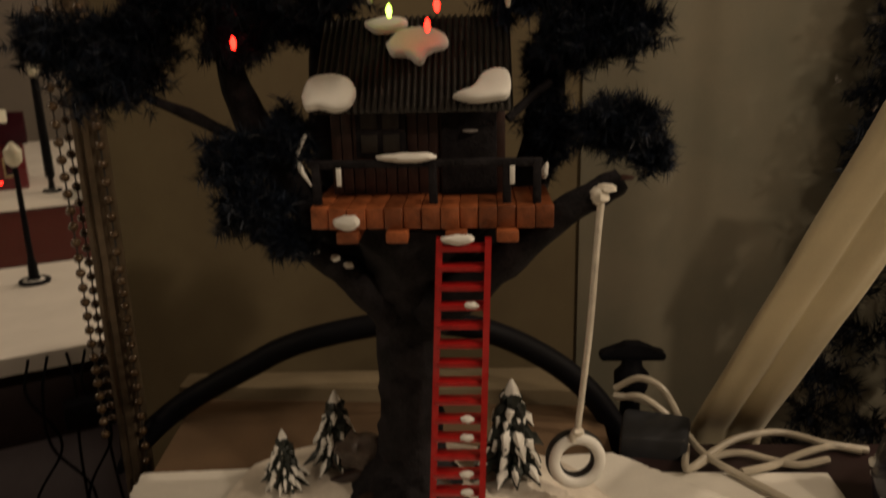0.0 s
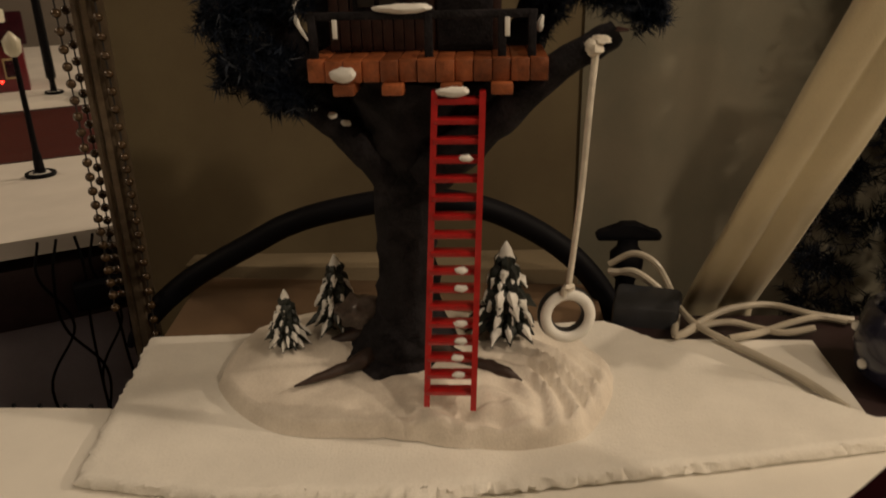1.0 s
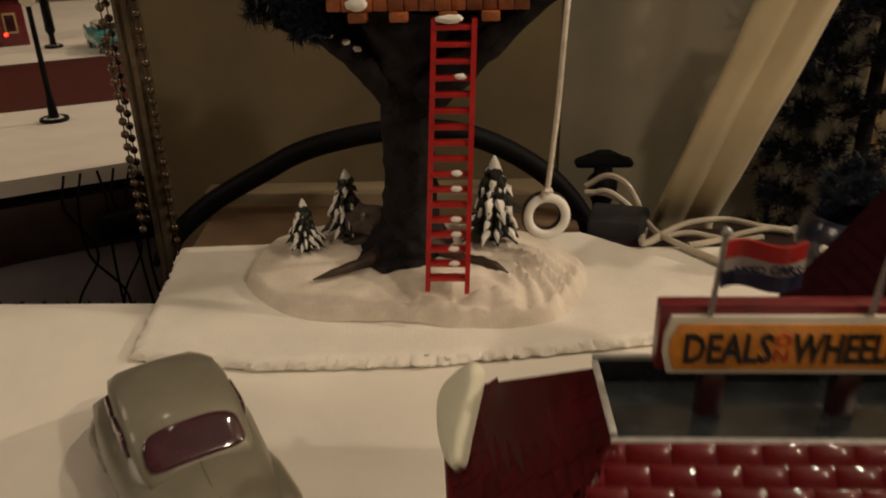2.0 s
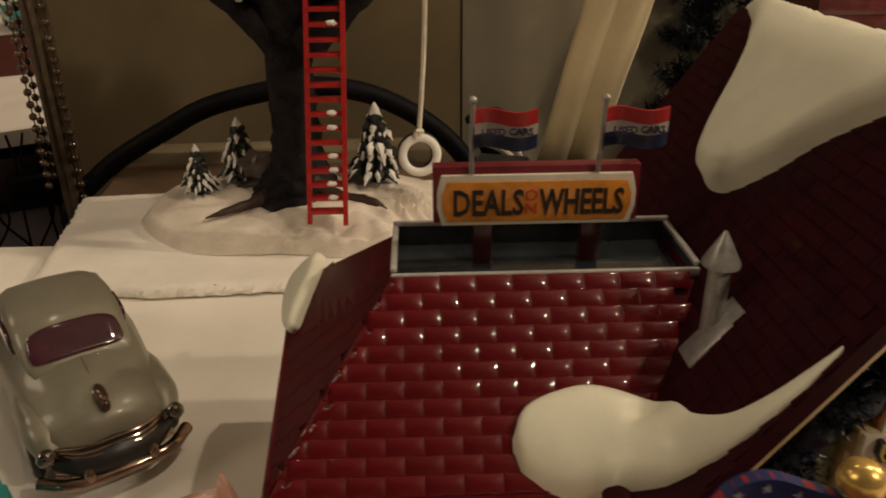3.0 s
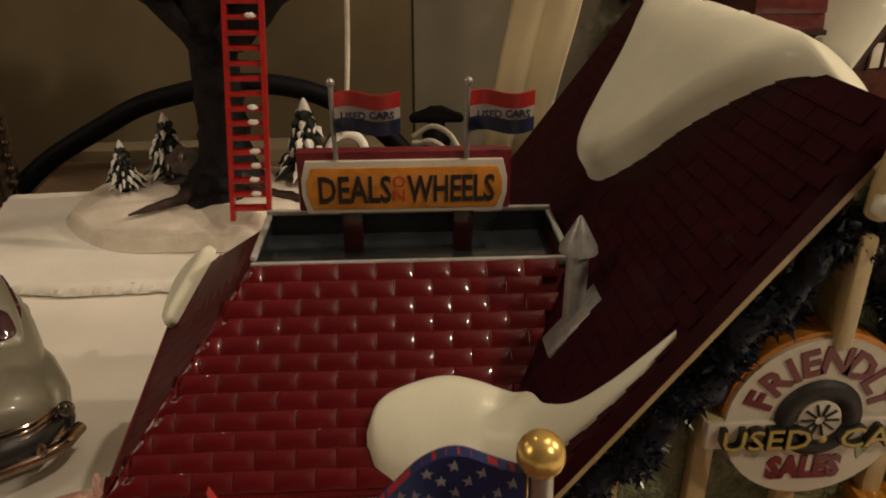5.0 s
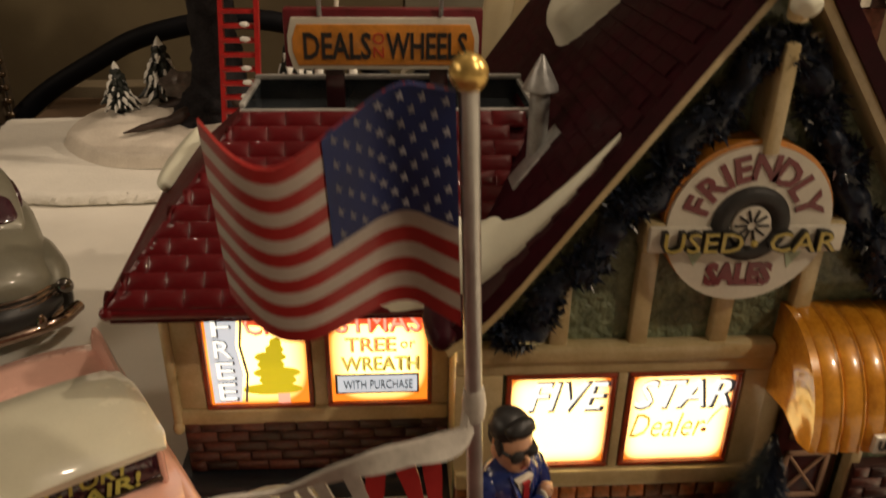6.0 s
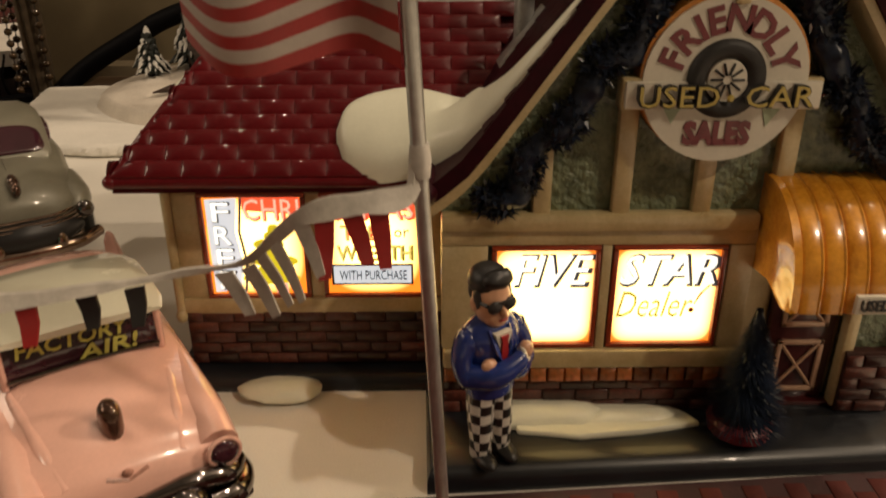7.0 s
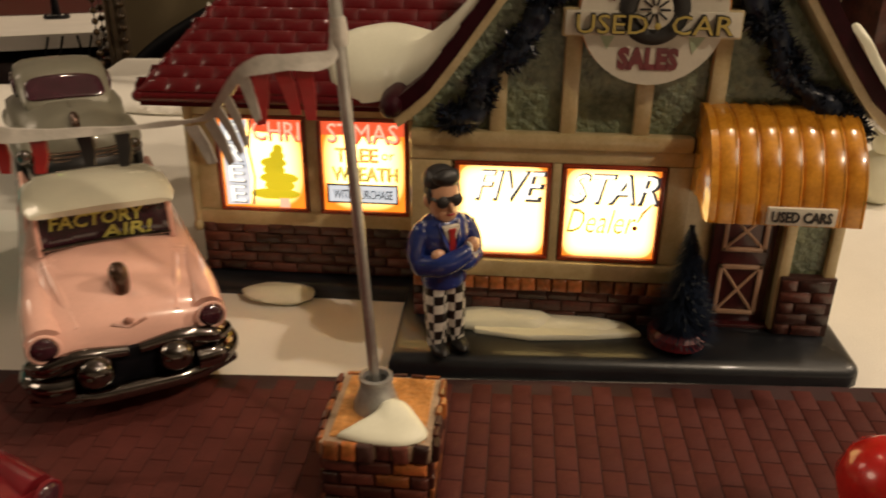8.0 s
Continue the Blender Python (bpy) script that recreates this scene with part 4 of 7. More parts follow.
part("band", box(bmesh.new(), -4.75, 4.45, 0.25, 0.8, 7.95, 8.5, 0.14), CREAM, shop, "cream band over the windows")

# window bays: frame, two lit panes, brick below
for q in ((-4.75, -3.35, 0.45, 0.8, 3.96, 7.46, 0.08), (3.75, 4.55, 0.45, 0.8, 3.96, 7.46, 0.08), (-4.75, 4.55, 0.44, 0.8, 7.45, 7.98, 0.08), (-4.7, 4.5, 0.3, 0.8, 3.3, 3.95, 0.1), (0.0, 0.3, 0.45, 0.8, 3.94, 7.46, 0.05)):
    part("window_surround", box(bmesh.new(), *q), CREAM, shop)


def picture_window(x0, x1, z0, z1, y, pane_mat):
    """A lit pane with a red frame; returns the frame."""
    bm = bmesh.new()
    t = 0.16
    for a in ((x0, x1, z0, z0 + t), (x0, x1, z1 - t, z1), (x0, x0 + t, z0 + t, z1 - t), (x1 - t, x1, z0 + t, z1 - t)):
        box(bm, a[0], a[1], y, y + 0.3, a[2], a[3], 0.05)
    w = part("window", bm, FRAME_RED, shop, "lit picture window with a red frame")
    part("pane", box(bmesh.new(), x0 + t * 0.6, x1 - t * 0.6, y + 0.14, y + 0.2, z0 + t * 0.6, z1 - t * 0.6), pane_mat, w, "backlit yellow-white pane", smooth=False)
    return w


w1 = picture_window(-3.25, -0.02, 3.98, 7.45, 0.42, PANE)
w2 = picture_window(0.34, 3.72, 3.98, 7.45, 0.42, PANE)


def outlined(text, at, fill, edge, parent, width, height, slant=0.0, rim=0.1, drop=0.05):
    """Letters with a dark outline that falls a little to one side."""
    x, y, z = at
    lettering("letter_edge", text, 1.0, (x + drop, y, z - 0.4 * drop), edge, parent, width=width + rim, height=height + rim, slant=slant, bold=0.02, thick=0.008)
    lettering("letter", text, 1.0, (x, y - 0.018, z), fill, parent, width=width, height=height, slant=slant, thick=0.008)


outlined("FIVE", (-1.4, 0.53, 6.62), PANE_WHITE, PANE_INK, w1, 2.3, 0.95, 0.25, rim=0.16, drop=0.07)
outlined("STAR", (2.05, 0.53, 6.62), PANE_WHITE, PANE_INK, w2, 2.85, 0.95, 0.25, rim=0.16, drop=0.07)
lettering("letter", "Dealer", 1.0, (1.75, 0.53, 5.45), PANE_OLIVE, w2, width=2.3, height=0.85, slant=0.3, bold=-0.014)
bm = bmesh.new()
tube(bm, [(2.95, 0.53, 5.45), (3.1, 0.52, 5.8), (3.35, 0.53, 6.1)], [0.04, 0.09, 0.05], 6, squash=0.3)
blob(bm, (2.88, 0.53, 5.25), (0.09, 0.03, 0.09), 8, 6)
part("stroke", bm, PAINT_RED, w2, "red exclamation mark")
# left wing
wing_y = 3.6
bm = bmesh.new()
box(bm, -13.6, -4.7, wing_y + 0.3, 12.8, BZ, 8.7)
part("wing_wall", bm, CREAM, shop)
for q in ((-13.7, -12.75, 4.14, 7.96), (-5.3, -4.7, 4.14, 7.96), (-13.7, -4.7, 7.95, 8.75), (-9.2, -8.72, 4.14, 7.96)):
    part("window_surround", box(bmesh.new(), q[0], q[1], wing_y, wing_y + 0.35, q[2], q[3], 0.08), CREAM, shop)
part("window_surround", box(bmesh.new(), -13.7, -4.7, wing_y - 0.12, wing_y + 0.35, 3.55, 4.15, 0.1), CREAM, shop)
bm = bmesh.new()
tube(bm, [(-13.75, wing_y - 0.05, 3.4), (-13.72, wing_y - 0.05, 8.7)], 0.16, 10)
blob(bm, (-13.75, wing_y - 0.1, 3.5), (0.2, 0.2, 0.26))
part("drainpipe", bm, CREAM, shop, "slender cream drainpipe at the corner")
w3 = picture_window(-12.75, -9.2, 4.12, 8.0, wing_y - 0.05, PANE_LEFT)
w4 = picture_window(-8.75, -5.25, 4.12, 8.0, wing_y - 0.05, PANE_LEFT)
yp = wing_y + 0.06
bm = bmesh.new()
prism(bm, [(-12.5, 4.35), (-11.6, 4.4), (-11.45, 5.5), (-11.6, 6.6), (-11.45, 7.8), (-12.5, 7.75)], "y", yp, yp + 0.02)
part("banner", bm, PANE_BLUE, w3, "grey-blue upright banner", smooth=False)
bm = bmesh.new()
tube(bm, [(-11.45, yp, 4.4), (-11.32, yp, 5.5), (-11.47, yp, 6.6), (-11.32, yp, 7.8)], 0.05, 6)
part("banner_edge", bm, PANE_INK, w3)
for k, ch in enumerate("FREE"):
    outlined(ch, (-12.02, yp - 0.03, 7.32 - 0.83 * k), PANE_WHITE, PANE_INK, w3, 0.56, 0.66, rim=0.08, drop=0.03)
bm = bmesh.new()
prism(bm, [(-11.3, 7.35), (-9.4, 7.2), (-9.4, 7.85), (-11.3, 7.85)], "y", yp + 0.02, yp + 0.04)
part("red_patch", bm, PANE_RED, w3, "red painted strip", smooth=False)
outlined("CHRI", (-10.35, yp, 7.4), PANE_PINK, PANE_RED, w3, 1.85, 0.72)
bm = bmesh.new()
TIERS = ((4.85, 1.0, 0.24), (5.2, 0.62, 0.26), (5.5, 0.78, 0.24), (5.82, 0.45, 0.24), (6.12, 0.52, 0.22), (6.4, 0.3, 0.22), (6.65, 0.2, 0.22))
for z, w, h in TIERS:
    blob(bm, (-10.45 + 0.12 * math.sin(z * 5), yp + 0.03, z), (w, 0.03, h), 16, 7)
edge_bm = bmesh.new()
for z, w, h in TIERS:
    blob(edge_bm, (-10.42 + 0.12 * math.sin(z * 5), yp + 0.05, z - 0.03), (w + 0.08, 0.02, h + 0.07), 16, 7)
part("painted_outline", edge_bm, PANE_OLIVE, w3)
part("painted_tree", bm, glow("pane_tree_lit", (0.75, 0.6, 0.02), 0.8), w3, "yellow-green painted tree")
part("painted_trunk", box(bmesh.new(), -10.4, -10.0, yp, yp + 0.03, 4.3, 4.68), PANE_PINK, w3, smooth=False)
bm = bmesh.new()
prism(bm, [(-8.6, 7.3), (-5.4, 7.3), (-5.4, 7.85), (-8.6, 7.85)], "y", yp + 0.02, yp + 0.04)
part("red_patch", bm, PANE_RED, w4, "red painted strip", smooth=False)
outlined("STMAS", (-7.0, yp, 7.4), PANE_PINK, PANE_RED, w4, 2.7, 0.72)
outlined("TREE", (-7.3, yp, 6.55), PANE_YELLOW, PANE_RED, w4, 1.6, 0.48, rim=0.08)
lettering("letter", "or", 0.6, (-6.05, yp, 6.5), INK, w4, width=0.5)
outlined("WREATH", (-7.0, yp, 5.8), PANE_YELLOW, PANE_OLIVE, w4, 2.5, 0.5, rim=0.08)
part("placard_edge", box(bmesh.new(), -8.48, -5.68, yp + 0.01, yp + 0.035, 4.58, 5.37, 0.01), INK, w4, "black placard border", smooth=False)
part("placard", box(bmesh.new(), -8.4, -5.75, yp, yp + 0.03, 4.65, 5.3, 0.01), PANE_BLUE, w4, "grey placard", smooth=False)
lettering("letter", "WITH PURCHASE", 0.5, (-7.05, yp - 0.03, 4.97), INK, w4, width=2.3, height=0.36)

# entrance: recess, door, pier and the ribbed awning
bm = bmesh.new()
prism(bm, [(4.5, 0.6), (5.6, 1.3), (5.6, 1.6), (4.5, 1.6)], "z", BZ, 8.0)
part("return_wall", bm, CREAM, shop)
door = part("door", box(bmesh.new(), 5.65, 7.75, 1.0, 1.35, BZ + 0.1, 6.6, 0.06), DOOR_RED, shop, "maroon door with two cross-braced panels")
for z0, z1 in ((2.0, 3.9), (4.4, 5.9)):
    bm = bmesh.new()
    for a in ((5.95, 7.45, z0, z0 + 0.16), (5.95, 7.45, z1 - 0.16, z1), (5.95, 6.11, z0, z1), (7.29, 7.45, z0, z1)):
        box(bm, a[0], a[1], 0.88, 1.0, a[2], a[3], 0.03)
    pf = part("panel_frame", bm, mat("panel_tan", (0.46, 0.29, 0.19), 0.35, coat=0.4, var=0.2, bump=0.05), door, "tan panel frame")
    bm = bmesh.new()
    tube(bm, [(6.1, 0.95, z0 + 0.15), (7.3, 0.95, z1 - 0.15)], 0.06, 6)
    tube(bm, [(7.3, 0.95, z0 + 0.15), (6.1, 0.95, z1 - 0.15)], 0.06, 6)
    part("cross_brace", bm, bpy.data.materials["panel_tan"], pf)
bm = bmesh.new()
box(bm, 8.05, 9.65, 0.75, 2.5, BZ, 8.0)
part("pier", bm, STUCCO, shop, "green stucco pier beside the door")
for x in (7.85, 9.35):
    part("pier_post", box(bmesh.new(), x, x + 0.36, 0.5, 0.95, BZ + 0.1, 7.0, 0.06), CREAM, shop)
part("threshold", box(bmesh.new(), 5.5, 8.1, 0.7, 1.1, BZ - 0.02, BZ + 0.14, 0.04), DOOR_RED, shop)

AWN = [(0.95, 9.55), (0.3, 9.6), (-0.5, 9.42), (-1.2, 9.0), (-1.75, 8.35), (-2.1, 7.5), (-2.22, 6.6)]
curve = [(p.x, p.y) for p in glide([(y, z, 0) for y, z in AWN], 5)]
bm = bmesh.new()
prism(bm, [(y, z) for y, z in curve] + [(-1.6, 6.45), (-0.6, 6.9), (0.9, 6.6)], "x", 4.5, 4.72, 0.05)
awning = part("awning", bm, AMBER, shop, "ribbed amber barrel awning")
W = 0.606
for k in range(7):
    x0 = 4.7 + W * k
    bm = bmesh.new()
    loops = []
    for y, z in curve:
        c = Vector((0.9, 6.4))
        d = (Vector((y, z)) - c)
        loop = []
        for u, s in ((0, 0.955), (0.05, 0.976), (0.15, 0.99), (0.4, 1.0), (0.65, 1.002), (0.82, 0.999), (0.9, 1.012), (0.95, 1.007), (1, 0.97)):
            q = c + d * s
            loop.append((x0 + W * u, q.x, q.y))
        for u, s in ((1, 0.86), (0, 0.86)):
            q = c + d * s
            loop.append((x0 + W * u, q.x, q.y))
        loops.append(loop)
    rings(bm, loops)
    part("rib", bm, AMBER, awning)
plate = part("name_plate", box(bmesh.new(), 6.15, 8.1, -2.36, -2.2, 6.66, 7.2, 0.03), SIGN_WHITE, shop, "small white name plate")
lettering("letter", "USED CARS", 0.5, (7.12, -2.38, 6.93), INK, plate, width=1.7, height=0.34, bold=0.012)

# round sign on the gable


def disc(bm, cx, cz, r, y0, y1, n=48, bevel=0.0):
    return prism(bm, [(cx + r * math.cos(2 * math.pi * k / n), cz + r * math.sin(2 * math.pi * k / n)) for k in range(n)], "y", y0, y1, bevel)


SX, SZ = 2.62, 12.45
sign = part("round_sign", disc(bmesh.new(), SX, SZ, 2.2, -0.1, 0.6, bevel=0.08), ORANGE, shop, "round sign with an amber edge and a tyre in the middle")
part("face", disc(bmesh.new(), SX, SZ - 0.07, 2.14, -0.22, -0.08, bevel=0.03), SIGN_WHITE, sign)
for a in (-32, 212):
    bm = bmesh.new()
    prism(bm, [(SX + 1.2 * math.cos(radians(a)) , SZ + 1.2 * math.sin(radians(a))), (SX + 1.75 * math.cos(radians(a - 14)), SZ + 1.75 * math.sin(radians(a - 14))), (SX + 1.75 * math.cos(radians(a + 10)), SZ + 1.75 * math.sin(radians(a + 10)))], "y", -0.25, -0.2)
    part("inlay", bm, PALE_GREEN, sign, smooth=False)
tyre = part("tyre_relief", torus(bmesh.new(), (SX, -0.25, SZ), 0.78, 0.25, (0, -1, 0), 40, 10, 0.7), RUBBER, sign, "black tyre relief")
for r in (0.66, 0.78, 0.9):
    part("groove", torus(bmesh.new(), (SX, -0.36, SZ), r, 0.03, (0, -1, 0), 40, 6), PAINT_GREY, tyre)
part("hub", disc(bmesh.new(), SX, SZ, 0.52, -0.34, -0.2, 24, 0.03), SIGN_WHITE, tyre, "white wheel hub")
bm = bmesh.new()
for k in range(10):
    a = 2 * math.pi * k / 10
    tube(bm, [(SX + 0.12 * math.cos(a), -0.36, SZ + 0.12 * math.sin(a)), (SX + 0.44 * math.cos(a), -0.36, SZ + 0.44 * math.sin(a))], 0.035, 5)
part("wheel_spider", bm, INK, tyre)
bar = part("bar", box(bmesh.new(), 0.05, 5.15, -0.32, 0.3, 11.68, 12.4, 0.05), SIGN_WHITE, sign, "white cross bar")
part("bar_edge", box(bmesh.new(), -0.02, 5.22, -0.18, 0.5, 11.62, 12.46, 0.05), CREAM, sign)
for text, x, w in (("USED", 1.4, 2.05), ("CAR", 4.0, 1.75)):
    lettering("letter_edge", text, 0.8, (x, -0.4, 12.04), INK, bar, width=w + 0.1, height=0.62, bold=0.02, thick=0.09)
    lettering("letter", text, 0.8, (x, -0.5, 12.04), YELLOW, bar, width=w, height=0.54)
part("star", blob(bmesh.new(), (2.72, -0.48, 12.0), (0.1, 0.03, 0.1), 8, 6), YELLOW, bar)
lettering("letter", "SALES", 0.8, (SX - 0.05, -0.24, 11.02), MAROON, sign, width=1.8, height=0.68, bold=0.05)
for k, ch in enumerate("FRIENDLY"):
    a = (160, 138, 122, 106, 84, 60, 38, 19)[k]
    x, z = SX + 1.52 * math.cos(radians(a)), SZ + 1.52 * math.sin(radians(a))
    lettering("letter", ch, 0.8, (x, -0.24, z), MAROON, sign, height=0.7, turn=90 - a, bold=0.025)

# garland along the gable
gb, gs = bmesh.new(), bmesh.new()
grng = random.Random(9)


def garland(bm, shiny, path, thick, count):
    for i in range(count):
        f = grng.random() * (len(path) - 1)
        j = int(f)
        p = path[j].lerp(path[min(j + 1, len(path) - 1)], f - j)
        w = thick * (0.75 + 0.45 * math.sin(f * 0.8))
        d = Vector((grng.gauss(0, 1), grng.gauss(0, 0.7) - 0.25, grng.gauss(0, 1))).normalized()
        q = p + d * w * grng.uniform(0.3, 1.0)
        e = q + (d + Vector((grng.gauss(0, 0.6), grng.gauss(0, 0.4), grng.gauss(0, 0.6)))).normalized() * grng.uniform(0.15, 0.36)
        s = (e - q).cross(Vector((grng.gauss(0, 1), grng.gauss(0, 1), grng.gauss(0, 1)))).normalized() * 0.065
        t = shiny if grng.random() < 0.03 else bm
        t.faces.new([t.verts.new(q - s), t.verts.new(q + s), t.verts.new(e)])


core = bmesh.new()
for pts in (
    [(-3.5, 0.35, 8.95), (-2.6, 0.3, 9.1), (-2.25, 0.25, 10.4), (-1.3, 0.2, 11.2), (-0.6, 0.2, 12.7), (0.2, 0.2, 13.2), (0.7, 0.2, 14.5), (1.5, 0.2, 15.2), (2.2, 0.2, 16.6), (2.8, 0.1, 16.9)],
    [(2.8, 0.1, 16.9), (3.6, 0.2, 16.2), (4.2, 0.2, 14.9), (5.0, 0.2, 13.9), (5.7, 0.2, 12.4), (6.4, 0.2, 11.6), (7.2, 0.2, 10.3), (8.6, 0.1, 9.5), (9.2, 0.0, 8.9)],
):
    path = glide(pts, 6)
    rough_limb(core, pts, [0.36], 14, 0.6, 2, 12)
    garland(gb, gs, path, 0.47, 7000)
g = part("garland", core, TINSEL, shop, "dark tinsel garland swagged along the gable")
part("needles", gb, TINSEL, g, smooth=False, normals=False)
part("tinsel_glint", gs, TINSEL_SILVER, g, "silver strands", smooth=False, normals=False)["kind"] = "stuff"

# left wing roof: front slope, hip, rear slope, flat tray on top
EX0, EX1, EY0, EY1, EZ = -14.55, -3.4, 1.7, 14.6, 9.15
EXR = -15.5
TX0, TX1, TY0, TY1, TZ = -11.05, -2.0, 6.05, 9.35, 13.55
bm = bmesh.new()
a = [bm.verts.new(p) for p in ((EX0, EY0, EZ), (EX1, EY0, EZ), (0.5, EY1, EZ), (EXR, EY1, EZ), (TX0, TY0, TZ), (TX1, TY0, TZ), (TX1, TY1, TZ), (TX0, TY1, TZ))]
for q in ((0, 1, 5, 4), (1, 2, 6, 5), (2, 3, 7, 6), (3, 0, 4, 7)):
    bm.faces.new([a[i] for i in q])
lowv = [bm.verts.new((v.co.x, v.co.y, v.co.z - 0.45)) for v in a[:4]]
for i in range(4):
    bm.faces.new((a[i], lowv[i], lowv[(i + 1) % 4], a[(i + 1) % 4]))
bm.faces.new(lowv)
wing_roof = part("wing_roof", bm, ROOF_HIP_SHADE, shop, "hipped red shingled roof of the left wing")
bm = bmesh.new()
for p, q in (((EX0, EY0, EZ - 0.1), (EX1, EY0, EZ - 0.1)), ((EX0, EY0, EZ - 0.1), (EXR, EY1, EZ - 0.1))):
    tube(bm, [p, q], 0.2, 10)
blob(bm, (EX0, EY0, EZ - 0.1), (0.25, 0.25, 0.22))
part("eave_roll", bm, ROOF, wing_roof, "rounded eave")
bm = bmesh.new()
tube(bm, [(EX0 + 0.02, EY0 + 0.1, EZ + 0.08), (TX0 - 0.05, TY0, TZ)], 0.12, 8)
part("hip_roll", bm, ROOF_HIP_SHADE, wing_roof)
# lower corner of the main roof, curled over the wing
bm = bmesh.new()
tube(bm, [(-5.15, -0.86, 9.4), (-5.15, -0.84, 9.4), (-5.16, -0.76, 9.4), (-5.17, -0.62, 9.4), (-5.19, -0.38, 9.41), (-5.21, 0.0, 9.42), (-5.25, 0.5, 9.45), (-5.2, 1.4, 9.5)], [0.05, 0.15, 0.26, 0.36, 0.44, 0.48, 0.48, 0.4], 16, squash=0.85)
part("eave_curl", bm, ROOF_DARK, shop, "curled eave corner")

bm = bmesh.new()
box(bm, TX0, TX1, TY0, TY1, TZ - 0.6, TZ - 0.35)
tray = part("roof_tray", bm, TRAY, shop, "flat dark tray on the roof")
bm, lining = bmesh.new(), bmesh.new()
COPING = mat("coping_silver", (0.5, 0.5, 0.48), 0.35, metal=0.3, coat=0.3, var=0.2, big=200, bump=0.12)
t = 0.17
for q in ((TX0 - 0.1, TX1 + 0.1, TY0 - 0.15, TY0 + t - 0.15, TZ - 0.1, TZ + 0.2), (TX0 - 0.1, TX1 + 0.1, TY1 - t, TY1, TZ + 0.32, TZ + 0.5), (TX0 - 0.12, TX0 + t - 0.1, TY0, TY1 - 0.1, TZ + 0.2, TZ + 0.36), (TX1 - t + 0.1, TX1 + 0.12, TY0, TY1 - 0.1, TZ + 0.2, TZ + 0.36)):
    box(bm, *q, 0.05)
for q in ((TX0, TX1, TY0, TY0 + 0.1, TZ - 0.6, TZ), (TX0, TX1, TY1 - 0.12, TY1 - 0.02, TZ - 0.6, TZ + 0.33), (TX0 - 0.06, TX0 + 0.04, TY0, TY1 - 0.12, TZ - 0.6, TZ + 0.21), (TX1 - 0.04, TX1 + 0.06, TY0, TY1 - 0.12, TZ - 0.6, TZ + 0.21)):
    box(lining, *q)
part("coping", bm, COPING, tray, "silver painted coping")
part("lining", lining, TRAY, tray, "dark inner sides")

# roof sign with posts and two small flags
yS = 7.55


def plaque(x0, x1, z0, z1, n):
    """A board with hollowed ends."""
    return [(x0 + n, z0), (x1 - n, z0), (x1 - 0.02, z0 + 0.35 * (z1 - z0)), (x1 - 0.02, z0 + 0.65 * (z1 - z0)), (x1 - n, z1), (x0 + n, z1), (x0 + 0.02, z0 + 0.65 * (z1 - z0)), (x0 + 0.02, z0 + 0.35 * (z1 - z0))]


rs = part("roof_sign", box(bmesh.new(), -9.85, -3.5, yS + 0.05, yS + 0.55, 14.65, 16.5, 0.06), MAROON, shop, "roof sign, orange on a dark red board")
part("border", prism(bmesh.new(), plaque(-9.75, -3.6, 14.62, 16.25, 0.16), "y", yS - 0.08, yS + 0.08, 0.03), SIGN_WHITE, rs, "pale border")
part("face", prism(bmesh.new(), plaque(-9.6, -3.75, 14.76, 16.05, 0.18), "y", yS - 0.12, yS - 0.04, 0.02), ORANGE, rs, "orange face")
lettering("letter", "DEALS", 1.0, (-8.15, yS - 0.14, 15.38), INK, rs, width=2.15, height=0.86, bold=0.02)
lettering("letter", "WHEELS", 1.0, (-5.3, yS - 0.14, 15.38), INK, rs, width=2.6, height=0.86, bold=0.02)
lettering("letter", "O", 0.5, (-6.84, yS - 0.14, 15.62), PAINT_RED, rs, height=0.36)
lettering("letter", "N", 0.5, (-6.84, yS - 0.14, 15.18), PAINT_RED, rs, height=0.36)
for x in (-8.3, -4.9):
    part("post", box(bmesh.new(), x - 0.3, x + 0.3, yS + 0.1, yS + 0.6, TZ - 0.4, 14.7, 0.04), POST_DARK, rs)
for x in (-8.68, -4.85):
    bm = bmesh.new()
    tube(bm, [(x, 7.5, 16.3), (x, 7.2, 18.55)], 0.075, 8)
    blob(bm, (x, 7.18, 18.62), 0.13, 8, 6)
    fp = part("small_flag", bm, PEWTER, shop, "small three-stripe flag on a staff")
    for k, m in enumerate((FLAG_RED, PAINT_GREY, FLAG_NAVY)):
        bm = bmesh.new()
        loops = []
        for i in range(13):
            u = i / 12
            dy, dz = 0.16 * math.sin(u * 6.5), 0.04 * math.sin(u * 6.5 + 0.6)
            zt, zb = 18.3 - (0, 0.42, 0.74)[k] + dz, 18.3 - (0.42, 0.74, 1.16)[k] + dz
            loops.append([(x + 0.06 + 1.85 * u, 7.22 + dy, zb), (x + 0.06 + 1.85 * u, 7.22 + dy, zt), (x + 0.06 + 1.85 * u, 7.32 + dy, zt), (x + 0.06 + 1.85 * u, 7.32 + dy, zb)])
        rings(bm, loops)
        part("stripe", bm, m, fp)
    lettering("letter", "USED CARS", 0.4, (x + 1.0, 7.02, 17.72), FLAG_NAVY, fp, width=1.5, height=0.22, bold=0.012)

